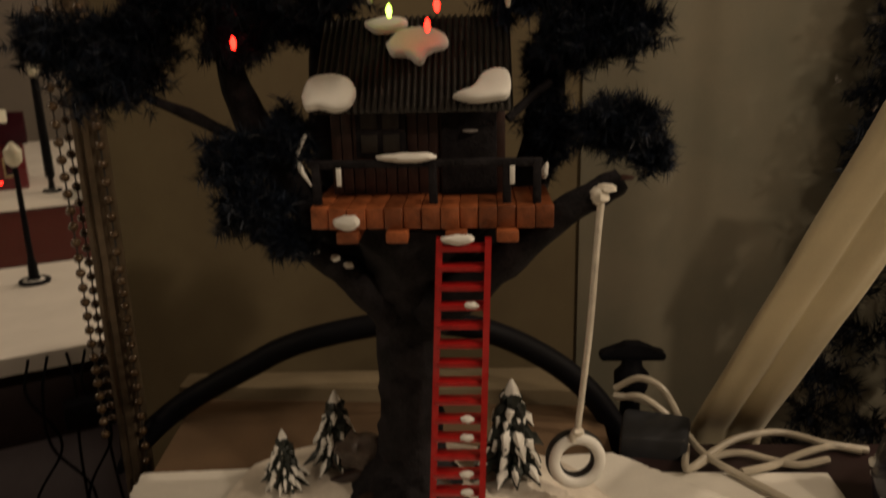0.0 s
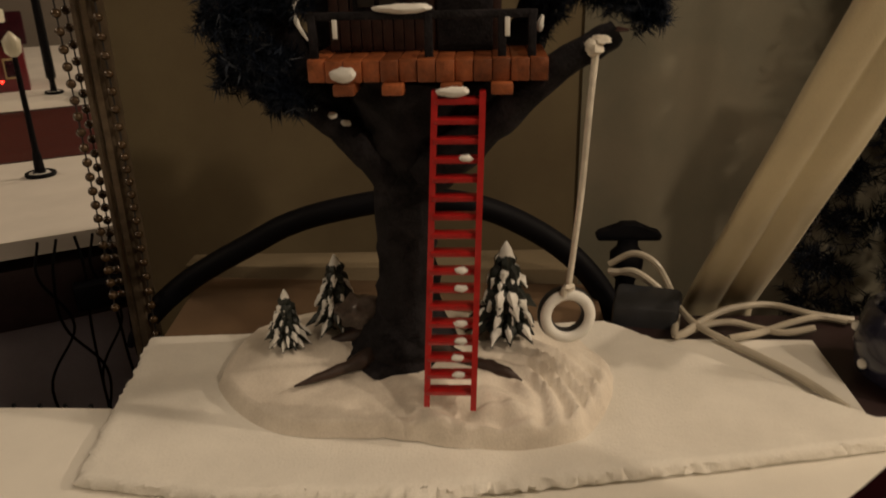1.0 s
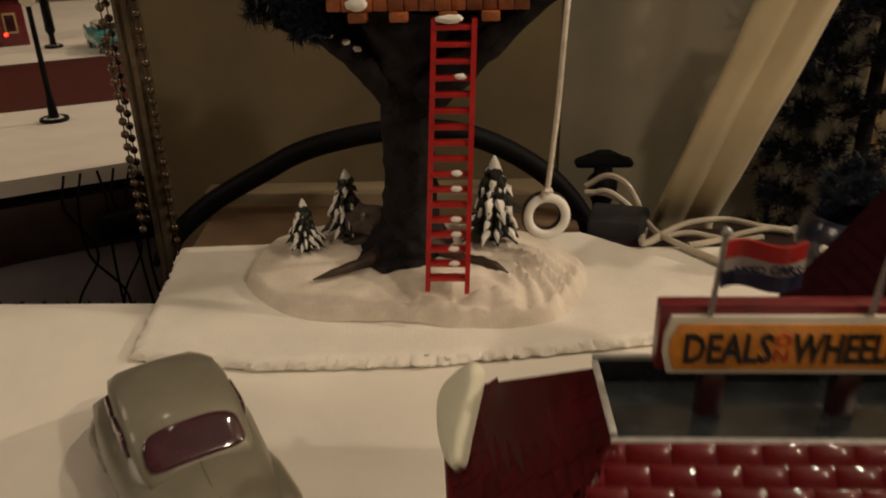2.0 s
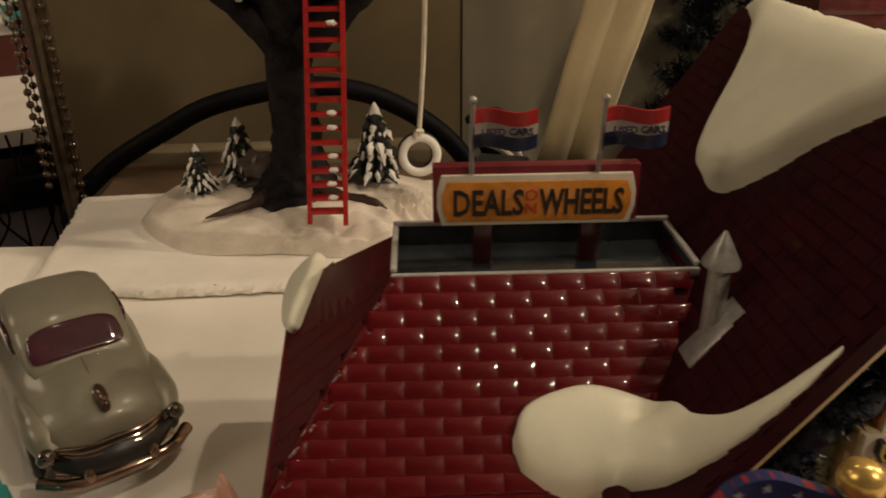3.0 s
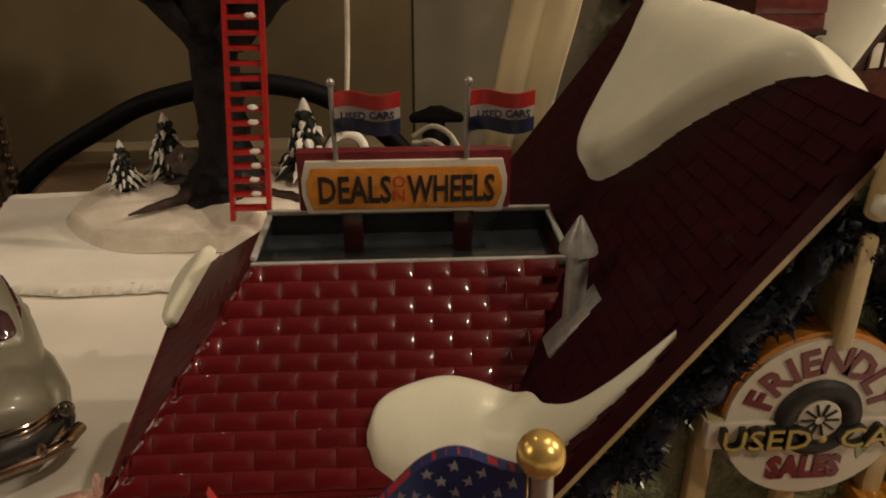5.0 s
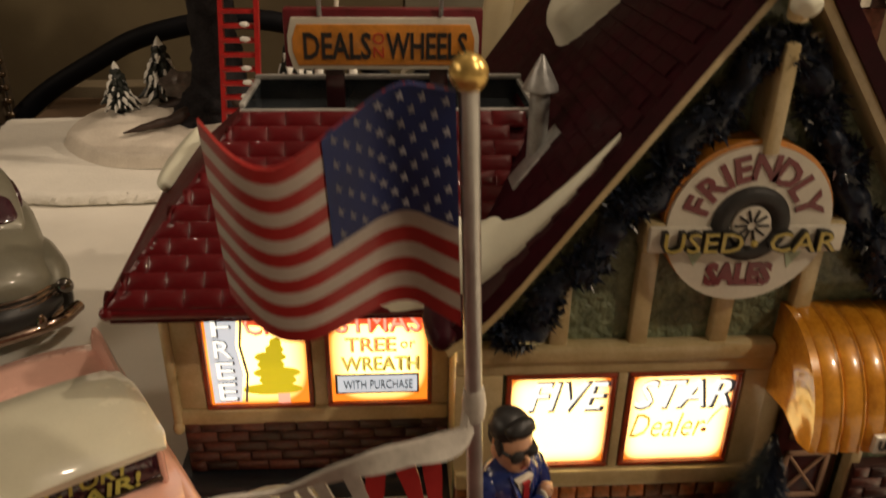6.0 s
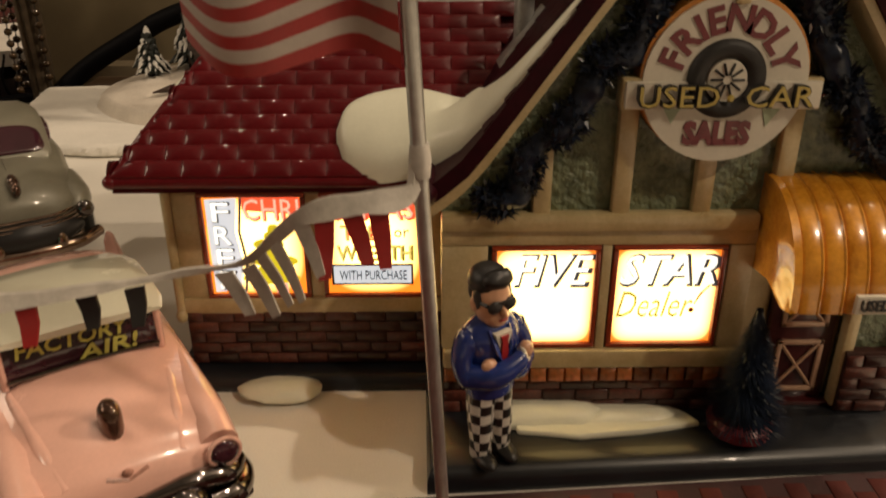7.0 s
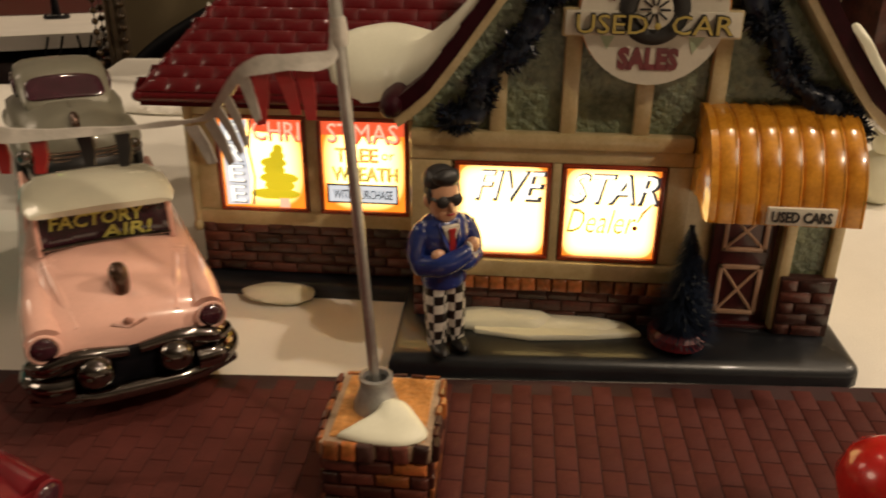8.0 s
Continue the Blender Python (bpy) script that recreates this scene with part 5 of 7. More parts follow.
# vent pipe
vt = part("vent_pipe", lathe(bmesh.new(), [(0.3, -3.2), (0.3, 0.0), (0.24, 0.1)], 14, (-2.2, 3.9, 14.9)), PEWTER, shop, "silver vent pipe with a cone cap")
part("cap", lathe(bmesh.new(), [(0.3, 0.0), (0.52, 0.02), (0.5, 0.15), (0.05, 1.0)], 16, (-2.2, 3.9, 14.85)), PEWTER, vt)
bm = bmesh.new()
box(bm, -0.55, 0.55, -0.5, 0.5, -1.2, 1.1, 0.08)
bm.transform(Matrix.Translation((-1.85, 3.55, 12.75)) @ Matrix.Rotation(radians(38), 4, "Y"))
part("flashing", bm, PEWTER, vt)


# snow on the roofs
def snow_patch(name, outline, place, thick, label=""):
    return snow_pad(name, outline, place, thick, GLAZE_SNOW, shop, label)


# broad pad by the ridge: its lower edge as (y, x), lapping over the ridge
EDGE = glide([(1.5, 2.6, 0), (2.6, 2.4, 0), (4.0, 2.05, 0), (5.8, 1.0, 0), (6.7, 0.15, 0), (7.7, -0.55, 0), (8.5, -0.8, 0), (9.3, -0.82, 0), (10.1, -0.65, 0), (10.9, 0.0, 0), (11.6, 0.85, 0), (12.6, 1.6, 0), (14.2, 2.1, 0), (15.4, 2.35, 0), (16.6, 2.55, 0)], 5)
bm = bmesh.new()
loops = []
for i, p in enumerate(EDGE):
    y, x0, x1 = p.x, min(p.y + 0.13, 2.75), 3.4
    ends = min(1, math.sqrt(max(0.0, min(i, 8) / 8)))
    top, low = [], []
    for k in range(25):
        x = x0 + (x1 - x0) * (k / 24) ** 1.15
        lean = max(-1, min(1, (x - PEAK_X) / 0.55))
        rim = min(1, (x - x0) * 1.72 / 0.75, (x1 - x) * 1.72 / 0.6)
        h = 0.14 + 0.75 * ends * math.sqrt(max(0.0, 1 - (1 - rim) ** 2)) + 0.06 * noise.noise(Vector((x * 0.5, y * 0.3, 6)))
        base = roof_line(x) - 0.18 * math.exp(-((x - PEAK_X) / 0.4) ** 2)
        n = Vector((0.79 * lean, 0, 1 - 0.39 * abs(lean))).normalized()
        top.append(Vector((x, y, base)) + n * h)
        low.append(Vector((x, y, base - 0.3)))
    loops.append(top + low[::-1])
rings(bm, loops)
part("roof_snow", bm, GLAZE_SNOW, shop, "broad pad of glazed snow by the ridge", sharp=80)


def valley_z(x, y):
    """Both roofs where they meet in the valley, softly joined."""
    f, r = EZ + (y - EY0) * (TZ - EZ) / (TY0 - EY0), roof_line(x)
    return 0.5 * (f + r + math.sqrt((f - r) ** 2 + 0.5))


# one plump pad over the eave that runs on up the valley to a point: spine x, y, half width, thickness
SPINE = glide([(-7.85, 2.4, 0.1), (-7.5, 2.4, 0.62), (-6.6, 2.42, 0.93), (-5.5, 2.38, 1.08), (-4.6, 1.95, 1.12), (-3.9, 1.05, 0.72), (-3.1, 0.32, 0.42), (-2.3, -0.04, 0.26), (-1.6, -0.2, 0.17), (-1.0, -0.26, 0.05)], 7)
bm = bmesh.new()
loops = []
for i, p in enumerate(SPINE):
    d = SPINE[min(i + 1, len(SPINE) - 1)] - SPINE[max(i - 1, 0)]
    side = Vector((-d.y, d.x)).normalized()
    f = i / (len(SPINE) - 1)
    t = (0.9 if f < 0.4 else 0.9 - 0.9 * (f - 0.4)) * min(1, math.sqrt(max(0.0, p.z) / 0.9))
    top, low = [], []
    for k in range(15):
        a = math.pi * k / 14
        u = -math.cos(a)
        x, y = p.x + side.x * p.z * u, p.y + side.y * p.z * u
        dip = 0.4 * math.exp(-(((x + 4.3) / 0.4) ** 2 + ((y - 2.45) / 0.24) ** 2))
        top.append((x, y, valley_z(x, y) + 0.12 - 0.08 * f + max(0.0, t * math.sin(a) ** 0.8 - dip) + 0.02 * noise.noise(Vector((x, y, 4)))))
        low.append((x, y, valley_z(x, y) - 0.25))
    loops.append(top + low[-2:0:-1])
rings(bm, loops)
part("roof_snow", bm, GLAZE_SNOW, shop, "plump pad of glazed snow running up the roof valley", sharp=80)


def on_hip(y, g, h):
    """g: from the eave (0) to the tray (1)."""
    e = EX0 + (EXR - EX0) * (y - EY0) / (EY1 - EY0)
    return Vector((e + g * (TX0 - e), y, EZ + g * (TZ - EZ))) + Vector((-0.78, 0, 0.62)) * h


snow_patch("roof_snow", [(0.08, 9.6), (0.14, 9.7), (0.19, 10.6), (0.26, 11.8), (0.32, 13.0), (0.3, 14.0), (0.12, 14.2), (0.02, 13.6), (0.0, 12.0), (0.03, 10.4)], lambda y, g, h: on_hip(y, g, h + 0.12), 0.5, "tongue of snow over the hip")


def on_right(y, x, h):
    return Vector((x, y, roof_line(x))) + Vector((0.79, 0, 0.61)) * h


snow_patch("roof_snow", [(8.1, -0.5), (8.4, -0.74), (8.8, -0.68), (9.2, -0.78), (9.6, -0.7), (9.9, -0.4), (9.7, 0.0), (9.0, 0.0), (8.4, -0.15)], on_right, 0.28, "snow on the lower slope")
bm = bmesh.new()
tube(bm, [(10.2, -0.82, 9.35), (10.2, -0.8, 9.35), (10.21, -0.72, 9.35), (10.22, -0.58, 9.35), (10.24, -0.3, 9.35), (10.3, 0.5, 9.4), (10.2, 1.5, 9.45)], [0.05, 0.14, 0.24, 0.34, 0.42, 0.44, 0.34], 16, squash=0.85)
part("eave_curl", bm, ROOF_DARK, shop, "curled eave corner")

# ---- cars: nose towards -y in their own frame, wheels on z = 0 ----
def skin(bm, stations, mi=0, cap=True):
    """A body over stations (y, half width, low z, shoulder z, top z, top half width)."""
    loops = []
    for y, w, z0, zs, zt, wt in stations:
        half = [(0.0, z0), (w * 0.8, z0), (w * 0.97, z0 + 0.25 * (zs - z0)), (w, z0 + 0.6 * (zs - z0)), (w * 0.96, zs), (w * 0.86, zs + 0.35 * (zt - zs)), (wt, zs + 0.8 * (zt - zs)), (wt * 0.55, zt), (0.0, zt + 0.03)]
        loops.append([(x, y, z) for x, z in half] + [(-x, y, z) for x, z in half[-2:0:-1]])
    rings(bm, loops, cap=cap, mi=mi)
    return bm


def wheel(car, x, y, r, w, white):
    t = torus(bmesh.new(), (x, y, r), r * 0.72, r * 0.3, (1, 0, 0), 24, 10, w / (r * 0.6))
    tyre_part = part("wheel", t, RUBBER, car, local=True)
    s = 1 if x > 0 else -1
    part("whitewall", torus(bmesh.new(), (x + s * w * 0.45, y, r), r * 0.68, r * 0.14, (1, 0, 0), 24, 6, 0.5), SNOW if white else PEWTER, tyre_part, local=True)
    hub = bmesh.new()
    lathe(hub, [(r * 0.52, 0), (r * 0.5, 0.06), (r * 0.3, 0.14), (0.02, 0.18)], 16)
    hub.transform(Matrix.Translation((x + s * w * 0.42, y, r)) @ Matrix.Rotation(radians(90 * s), 4, "Y"))
    part("hubcap", hub, CHROME, tyre_part, local=True)


def finned_car(name, label, at, turn, paint, roof_paint, writing=True, scale=1.0, group="cars on the street"):
    """A fifties saloon with tail fins, a wrap-round windscreen and a heavy chrome bumper."""
    car = thing(name, label, "car", at, turn, group, scale=scale)
    body = skin(bmesh.new(), [(-7.0, 2.35, 1.0, 2.5, 2.9, 1.2), (-6.8, 2.85, 0.75, 3.0, 3.4, 1.5), (-6.0, 3.1, 0.65, 3.4, 3.75, 1.6), (-4.2, 3.2, 0.6, 3.55, 4.15, 1.75), (-2.2, 3.2, 0.6, 3.68, 4.52, 1.95), (0.5, 3.2, 0.6, 3.65, 4.42, 2.2), (3.0, 3.2, 0.6, 3.6, 4.1, 2.2), (5.0, 3.2, 0.65, 3.75, 4.25, 2.1), (6.8, 3.15, 0.7, 3.75, 4.2, 1.95), (8.0, 3.0, 0.8, 3.5, 3.9, 1.8), (8.5, 2.7, 0.95, 3.1, 3.3, 1.5)])
    b = part("body", body, paint, car, local=True, sharp=50)
    for s in (-1, 1):
        bm = bmesh.new()
        tube(bm, glide([(s * 2.55, -6.75, 2.95), (s * 2.6, -5.0, 3.3), (s * 2.65, -2.0, 3.55), (s * 2.7, 1.5, 3.6)], 5), [0.6, 0.6, 0.42, 0.2], 12)
        part("fender", bm, paint, b, local=True)
        bm = bmesh.new()
        rings(bm, [[(s * (2.75 + 0.28 * c), y, z0 + (z1 - z0) * h) for c, h in ((-1, 0), (1, 0), (0.7, 0.7), (0.2, 1), (-0.3, 1), (-0.8, 0.7))] for y, z0, z1 in ((0.5, 3.3, 3.75), (2.5, 3.3, 4.0), (4.6, 3.3, 4.4), (6.6, 3.3, 4.85), (7.5, 3.3, 4.65))])
        part("tail_fin", bm, paint, b, "tall tail fin", local=True)
        bm = bmesh.new()
        blob(bm, (s * 2.58, -7.15, 2.95), (0.44, 0.2, 0.4), 16, 9)
        h = part("headlight", bm, CAR_GLASS, car, "dark round headlight", local=True)
        part("bezel", torus(bmesh.new(), (s * 2.58, -7.15, 2.95), 0.46, 0.07, (0, 1, 0), 20, 8), paint, h, local=True)
        bm = bmesh.new()
        blob(bm, (s * 1.25, -7.5, 1.98), (0.62, 0.6, 0.56), 16, 10)
        part("bumper_guard", bm, CHROME, car, "bullet-shaped chrome guard", local=True)
        blm = bmesh.new()
        tube(blm, glide([(s * 0.2, -7.25, 2.35), (s * 1.6, -7.3, 2.5), (s * 2.6, -7.1, 2.2), (s * 3.1, -6.5, 2.05)], 5), [0.2, 0.28, 0.34, 0.26], 10)
        part("bumper_upper", blm, CHROME, car, local=True)
        blm = bmesh.new()
        tube(blm, glide([(s * 1.9, -7.35, 1.55), (s * 2.7, -7.2, 1.5), (s * 3.18, -6.5, 1.5), (s * 3.25, -5.4, 1.5)], 5), [0.42, 0.42, 0.36, 0.2], 10)
        part("bumper_wing", blm, CHROME, car, local=True)
    bm = bmesh.new()
    tube(bm, glide([(-3.2, -6.7, 1.05), (-1.8, -7.3, 1.0), (0, -7.4, 1.0), (1.8, -7.3, 1.0), (3.2, -6.7, 1.05)], 5), [0.3], 10)
    part("bumper", bm, CHROME, car, "heavy chrome front bumper", local=True)
    part("grille", box(bmesh.new(), -1.9, 1.9, -7.2, -6.9, 1.1, 2.4, 0.1), BLACK_PLASTIC, car, "dark grille", local=True)
    # cabin
    cab = skin(bmesh.new(), [(-2.45, 2.3, 4.0, 4.3, 4.42, 1.95), (-2.36, 2.35, 4.0, 5.45, 5.75, 2.0), (-2.1, 2.35, 4.0, 5.75, 5.95, 1.9), (1.0, 2.35, 4.1, 5.8, 6.05, 1.9), (2.2, 2.3, 4.0, 5.4, 5.65, 1.8), (3.1, 2.2, 3.9, 4.2, 4.3, 1.7)])
    c = part("cabin_glass", cab, CAR_GLASS, car, "dark tinted cabin glass", local=True, sharp=60)
    rf = skin(bmesh.new(), [(-2.85, 2.4, 5.72, 5.86, 5.94, 2.1), (-2.2, 2.58, 5.72, 6.0, 6.14, 2.1), (-0.5, 2.6, 5.66, 6.0, 6.24, 2.1), (1.0, 2.6, 5.6, 5.93, 6.2, 2.1), (2.3, 2.5, 5.3, 5.62, 5.9, 1.95), (3.2, 2.35, 4.5, 4.8, 5.0, 1.8)])
    part("roof", rf, roof_paint, car, "smooth roof", local=True, sharp=60)
    for s in (-1, 1):
        bm = bmesh.new()
        tube(bm, [(s * 2.28, -2.4, 4.2), (s * 2.28, -2.36, 5.2), (s * 2.22, -2.2, 5.8)], 0.12, 8)
        part("pillar", bm, paint, c, local=True)
    bm = bmesh.new()
    tube(bm, [(-2.2, -2.5, 4.44), (0, -2.6, 4.56), (2.2, -2.5, 4.44)], 0.08, 8)
    part("trim", bm, CHROME, c, local=True)
    bm = bmesh.new()
    rings(bm, [[(w * math.cos(a), y + d * math.sin(a), z) for a in (2 * math.pi * k / 14 for k in range(14))] for w, d, y, z in ((0.3, 0.62, -5.4, 3.6), (0.33, 0.6, -5.45, 3.95), (0.33, 0.5, -5.5, 4.3), (0.3, 0.4, -5.52, 4.55), (0.2, 0.27, -5.52, 4.7), (0.05, 0.08, -5.52, 4.75))])
    part("hood_ornament", bm, BRONZE, car, "dark bronze hood ornament", local=True)
    bm = bmesh.new()
    for s in (-1, 1):
        tube(bm, [(0, -6.92, 3.0), (s * 0.55, -6.85, 3.2)], 0.07, 6)
    blob(bm, (0, -6.92, 3.25), (0.16, 0.08, 0.14), 8, 6)
    part("badge", bm, WORN_CREST, car, "small worn brown crest", local=True)
    for s in (-1, 1):
        bm = bmesh.new()
        tube(bm, glide([(s * 1.5, -6.75, 3.14), (s * 1.75, -5.6, 3.52), (s * 2.0, -4.0, 3.76), (s * 2.2, -2.5, 3.98)], 5), [0.2, 0.26, 0.26, 0.2], 14)
        part("hood_crease", bm, paint, b, local=True)
    for x in (-2.95, 2.95):
        for y in (-4.4, 4.3):
            wheel(car, x, y, 1.2, 0.55, True)
    if writing:
        for text, dx, dz, w, h in (("FACTORY", -0.3, 0.3, 3.25, 0.5), ("AIR!", 0.7, -0.26, 1.8, 0.5)):
            bm = words(text, 1.0, 0.02, 0.15, 0.02)
            xs, zs = [v.co.x for v in bm.verts], [v.co.z for v in bm.verts]
            for v in bm.verts:
                v.co.x *= w / (max(xs) - min(xs))
                v.co.z *= h / (max(zs) - min(zs))
            bm.transform(Matrix.Translation((dx, -2.53, 5.05)) @ Matrix.Rotation(radians(-4), 4, "X") @ Matrix.Translation((0, 0, dz)))
            letters("letter", bm, CHALK, c, "yellow painted letter", local=True)
    return car


def round_car(name, label, at, turn, paint, scale=1.0):
    """A forties saloon: round roof, long bonnet, bulging wings."""
    car = thing(name, label, "car", at, turn, "cars on the street", scale=scale)
    b = part("body", skin(bmesh.new(), [(-6.6, 1.6, 1.0, 2.2, 2.7, 0.9), (-6.2, 2.2, 0.8, 2.7, 3.3, 1.2), (-5.0, 2.5, 0.7, 3.0, 3.75, 1.4), (-2.4, 2.8, 0.65, 3.2, 4.1, 1.7), (0.0, 3.0, 0.6, 3.3, 3.9, 2.1), (3.0, 3.0, 0.6, 3.2, 3.7, 2.1), (5.0, 2.8, 0.7, 2.9, 3.3, 1.8), (6.3, 2.2, 0.85, 2.3, 2.6, 1.3), (6.8, 1.5, 1.1, 1.7, 1.9, 0.9)]), paint, car, local=True, sharp=60)
    cabin = skin(bmesh.new(), [(-3.1, 1.9, 3.6, 3.85, 3.93, 1.6), (-2.75, 2.1, 3.7, 4.1, 4.25, 1.75), (-1.75, 2.2, 3.7, 4.92, 5.12, 1.8), (-1.2, 2.25, 3.7, 5.18, 5.4, 1.75), (0.4, 2.28, 3.6, 5.3, 5.6, 1.7), (2.2, 2.22, 3.5, 5.2, 5.5, 1.68), (3.6, 2.08, 3.3, 4.7, 5.0, 1.55), (4.8, 1.85, 3.0, 3.95, 4.25, 1.4), (6.1, 1.5, 2.4, 2.9, 3.1, 1.1)])
    shape = BVHTree.FromBMesh(cabin)
    c = part("roof", cabin, paint, car, "smooth round-backed roof", local=True, sharp=70)

    def laid(start, way, h):
        """Where a line meets the cabin, lifted by h."""
        hit, n, _, _ = shape.ray_cast(Vector(start), Vector(way))
        if hit is None:
            return Vector(start) + Vector(way) * 3.6
        return hit - Vector(way) * max(0.0, h + 0.03) * 1.4

    def pane(name, at, reach, n):
        """A glossy pane with rounded corners; at(u, v, h) sets it on the cabin."""
        loops = []
        for f, h in ((1.0, -0.03), (1.0, 0.05), (0.94, 0.08), (0.7, 0.09), (0.45, 0.09), (0.2, 0.09)):
            ring = []
            for k in range(n):
                a = 2 * math.pi * k / n
                u, v = (math.copysign(abs(t) ** 0.45, t) for t in (math.cos(a), math.sin(a)))
                ring.append(at(f * reach[0] * u, f * reach[1] * v, h))
            loops.append(ring)
        bm = bmesh.new()
        rings(bm, loops)
        return part(name, bm, CAR_GLASS, c, "purple-dark glass", local=True, sharp=70)

    pane("windscreen", lambda u, v, h: laid((u * (1 - 0.1 * v), -5.0, 4.68 + v - 0.03 * u * u), (0, 1, 0), h), (1.86, 0.5), 40)
    for s in (-1, 1):
        pane("side_window", lambda u, v, h: laid((s * 5.0, -0.4 + u + 0.3 * v, 4.5 + v), (-s, 0, 0), h), (0.95, 0.45), 24)
        pane("side_window", lambda u, v, h: laid((s * 5.0, 1.8 + u - 0.3 * v, 4.42 + v), (-s, 0, 0), h), (0.8, 0.42), 24)
    for s in (-1, 1):
        for pts, rad in (([(s * 2.2, -6.2, 2.0), (s * 2.3, -5.2, 2.45), (s * 2.35, -3.0, 2.5), (s * 2.5, -0.3, 2.2)], [0.5, 0.72, 0.68, 0.3]), ([(s * 2.55, 1.8, 1.7), (s * 2.5, 3.6, 2.0), (s * 2.2, 5.4, 1.6), (s * 1.9, 6.4, 1.2)], [0.3, 0.75, 0.65, 0.3])):
            bm = bmesh.new()
            tube(bm, glide(pts, 6), rad, 14)
            part("fender", bm, paint, b, local=True)
        bm = bmesh.new()
        blob(bm, (s * 2.45, -6.55, 2.25), (0.38, 0.3, 0.38), 14, 9)
        part("headlight", bm, CHROME, car, "round headlight", local=True)
        for y in (-4.2, 3.9):
            wheel(car, s * 2.7, y, 1.1, 0.5, False)
    bm = bmesh.new()
    tube(bm, glide([(-2.2, -6.0, 1.5), (-1.2, -6.62, 1.55), (0, -6.78, 1.6), (1.2, -6.62, 1.55), (2.2, -6.0, 1.5)], 5), [0.3, 0.62, 0.72, 0.62, 0.3], 14)
    g = part("grille", bm, INK, car, "dark grille", local=True)
    for k in range(9):
        z = 0.95 + 0.17 * k
        bm = bmesh.new()
        e = 0.72 * math.sin(math.pi * (k + 1) / 10)
        tube(bm, glide([(-2.25, -6.1, z), (-1.2, -6.66 - e * 0.62, z + 0.02), (0, -6.8 - e * 0.72, z + 0.05), (1.2, -6.66 - e * 0.62, z + 0.02), (2.25, -6.1, z)], 4), 0.065, 6)
        part("bar", bm, BROWN_CHROME, g, local=True)
    bm = bmesh.new()
    tube(bm, glide([(-2.9, -6.2, 1.0), (-1.6, -7.1, 0.95), (1.6, -7.1, 0.95), (2.9, -6.2, 1.0)], 5), 0.27, 10)
    for x in (-1.2, 1.2):
        blob(bm, (x, -7.2, 1.2), (0.25, 0.22, 0.45), 10, 8)
    part("bumper", bm, BROWN_CHROME, car, "chrome bumper with guards", local=True)
    bm = bmesh.new()
    blob(bm, (0, -5.75, 3.72), (0.24, 0.72, 0.3), 14, 9)
    blob(bm, (0, -6.3, 3.5), (0.2, 0.26, 0.28), 12, 8)
    part("hood_ornament", bm, BRONZE, car, "dark teardrop ornament", local=True)
    bm = bmesh.new()
    tube(bm, [(0, -6.1, 3.38), (0, -4.0, 3.94), (0, -2.1, 4.14)], 0.04, 6)
    part("hood_seam", bm, paint, car, "", local=True)
    return car


def place_on_ground(x, y, dz=0.0):
    return (x, y, ground(y) + dz)


finned_car("pink_saloon", "pink fifties saloon with cream roof and heavy chrome bumper", place_on_ground(-16.05, 0.5), 33, PINK, CAR_CREAM, scale=0.915)
finned_car("teal_saloon", "teal fifties saloon parked beside the pink car", place_on_ground(-27.6, 1.6), 8, TEAL, CAR_CREAM, writing=False, scale=0.86)
round_car("silver_saloon", "silver-grey round-backed forties saloon parked on the snow", place_on_ground(-26.9, 17.1), 34.5, SILVER, 1.04)
finned_car("teal_saloon", "teal fifties saloon with a cream roof further along the table", place_on_ground(-33.5, -54.0), 172, TEAL, CAR_CREAM, writing=False, scale=0.9)
finned_car("dark_red_saloon", "dark red saloon with chrome on the brick street", place_on_ground(-17.8, -11.5), 75, DARK_RED, DARK_RED, writing=False, scale=0.8)


# ---- flagpole on its brick pedestal ----
fpole = thing("flagpole", "steel flagpole on a brick pedestal flying a striped flag", "flagpole", (-4.7, -7.1, 0.4))
PT = 2.72
part("pedestal", box(bmesh.new(), -5.85, -3.1, -8.55, -5.45, 0.2, PT - 0.1, 0.05), MORTAR, fpole, "brick pedestal")
part("pedestal_top", box(bmesh.new(), -5.7, -3.25, -8.35, -5.5, PT - 0.12, PT, 0.05), AMBER_STUCCO, fpole, "amber rough pedestal top")
bm = bmesh.new()
lathe(bm, [(0.62, 0.0), (0.62, 0.12), (0.46, 0.6), (0.42, 0.84), (0.46, 0.88), (0.46, 0.98), (0.34, 0.99), (0.32, 0.7), (0.1, 0.68)], 24, (-4.7, -6.95, PT - 0.02))
socket = part("socket", bm, PEWTER, fpole, "grey cone socket")
part("socket_hole", lathe(bmesh.new(), [(0.1, 0.0), (0.33, 0.0), (0.33, 0.03), (0.1, 0.03)], 20, (-4.7, -6.95, PT + 0.78)), INK, socket)
pole_pts = [(-4.68, -6.95, PT), (-5.4, -7.85, 18.0)]
POLE_R = 0.14
bm = bmesh.new()
tube(bm, pole_pts, POLE_R, 14)
part("pole", bm, STEEL, fpole)
part("ball", blob(bmesh.new(), (-5.41, -7.88, 18.1), 0.26, 18, 12), BALL_GOLD, fpole, "gold ball finial")
bm = bmesh.new()
tube(bm, [(-5.13, -7.52, 12.35), (-5.14, -7.53, 12.65), (-5.15, -7.54, 12.95)], [0.17, 0.205, 0.17], 12)
part("collar", bm, RIBBON, fpole, "pale collar on the pole")
bm = bmesh.new()
loops = []
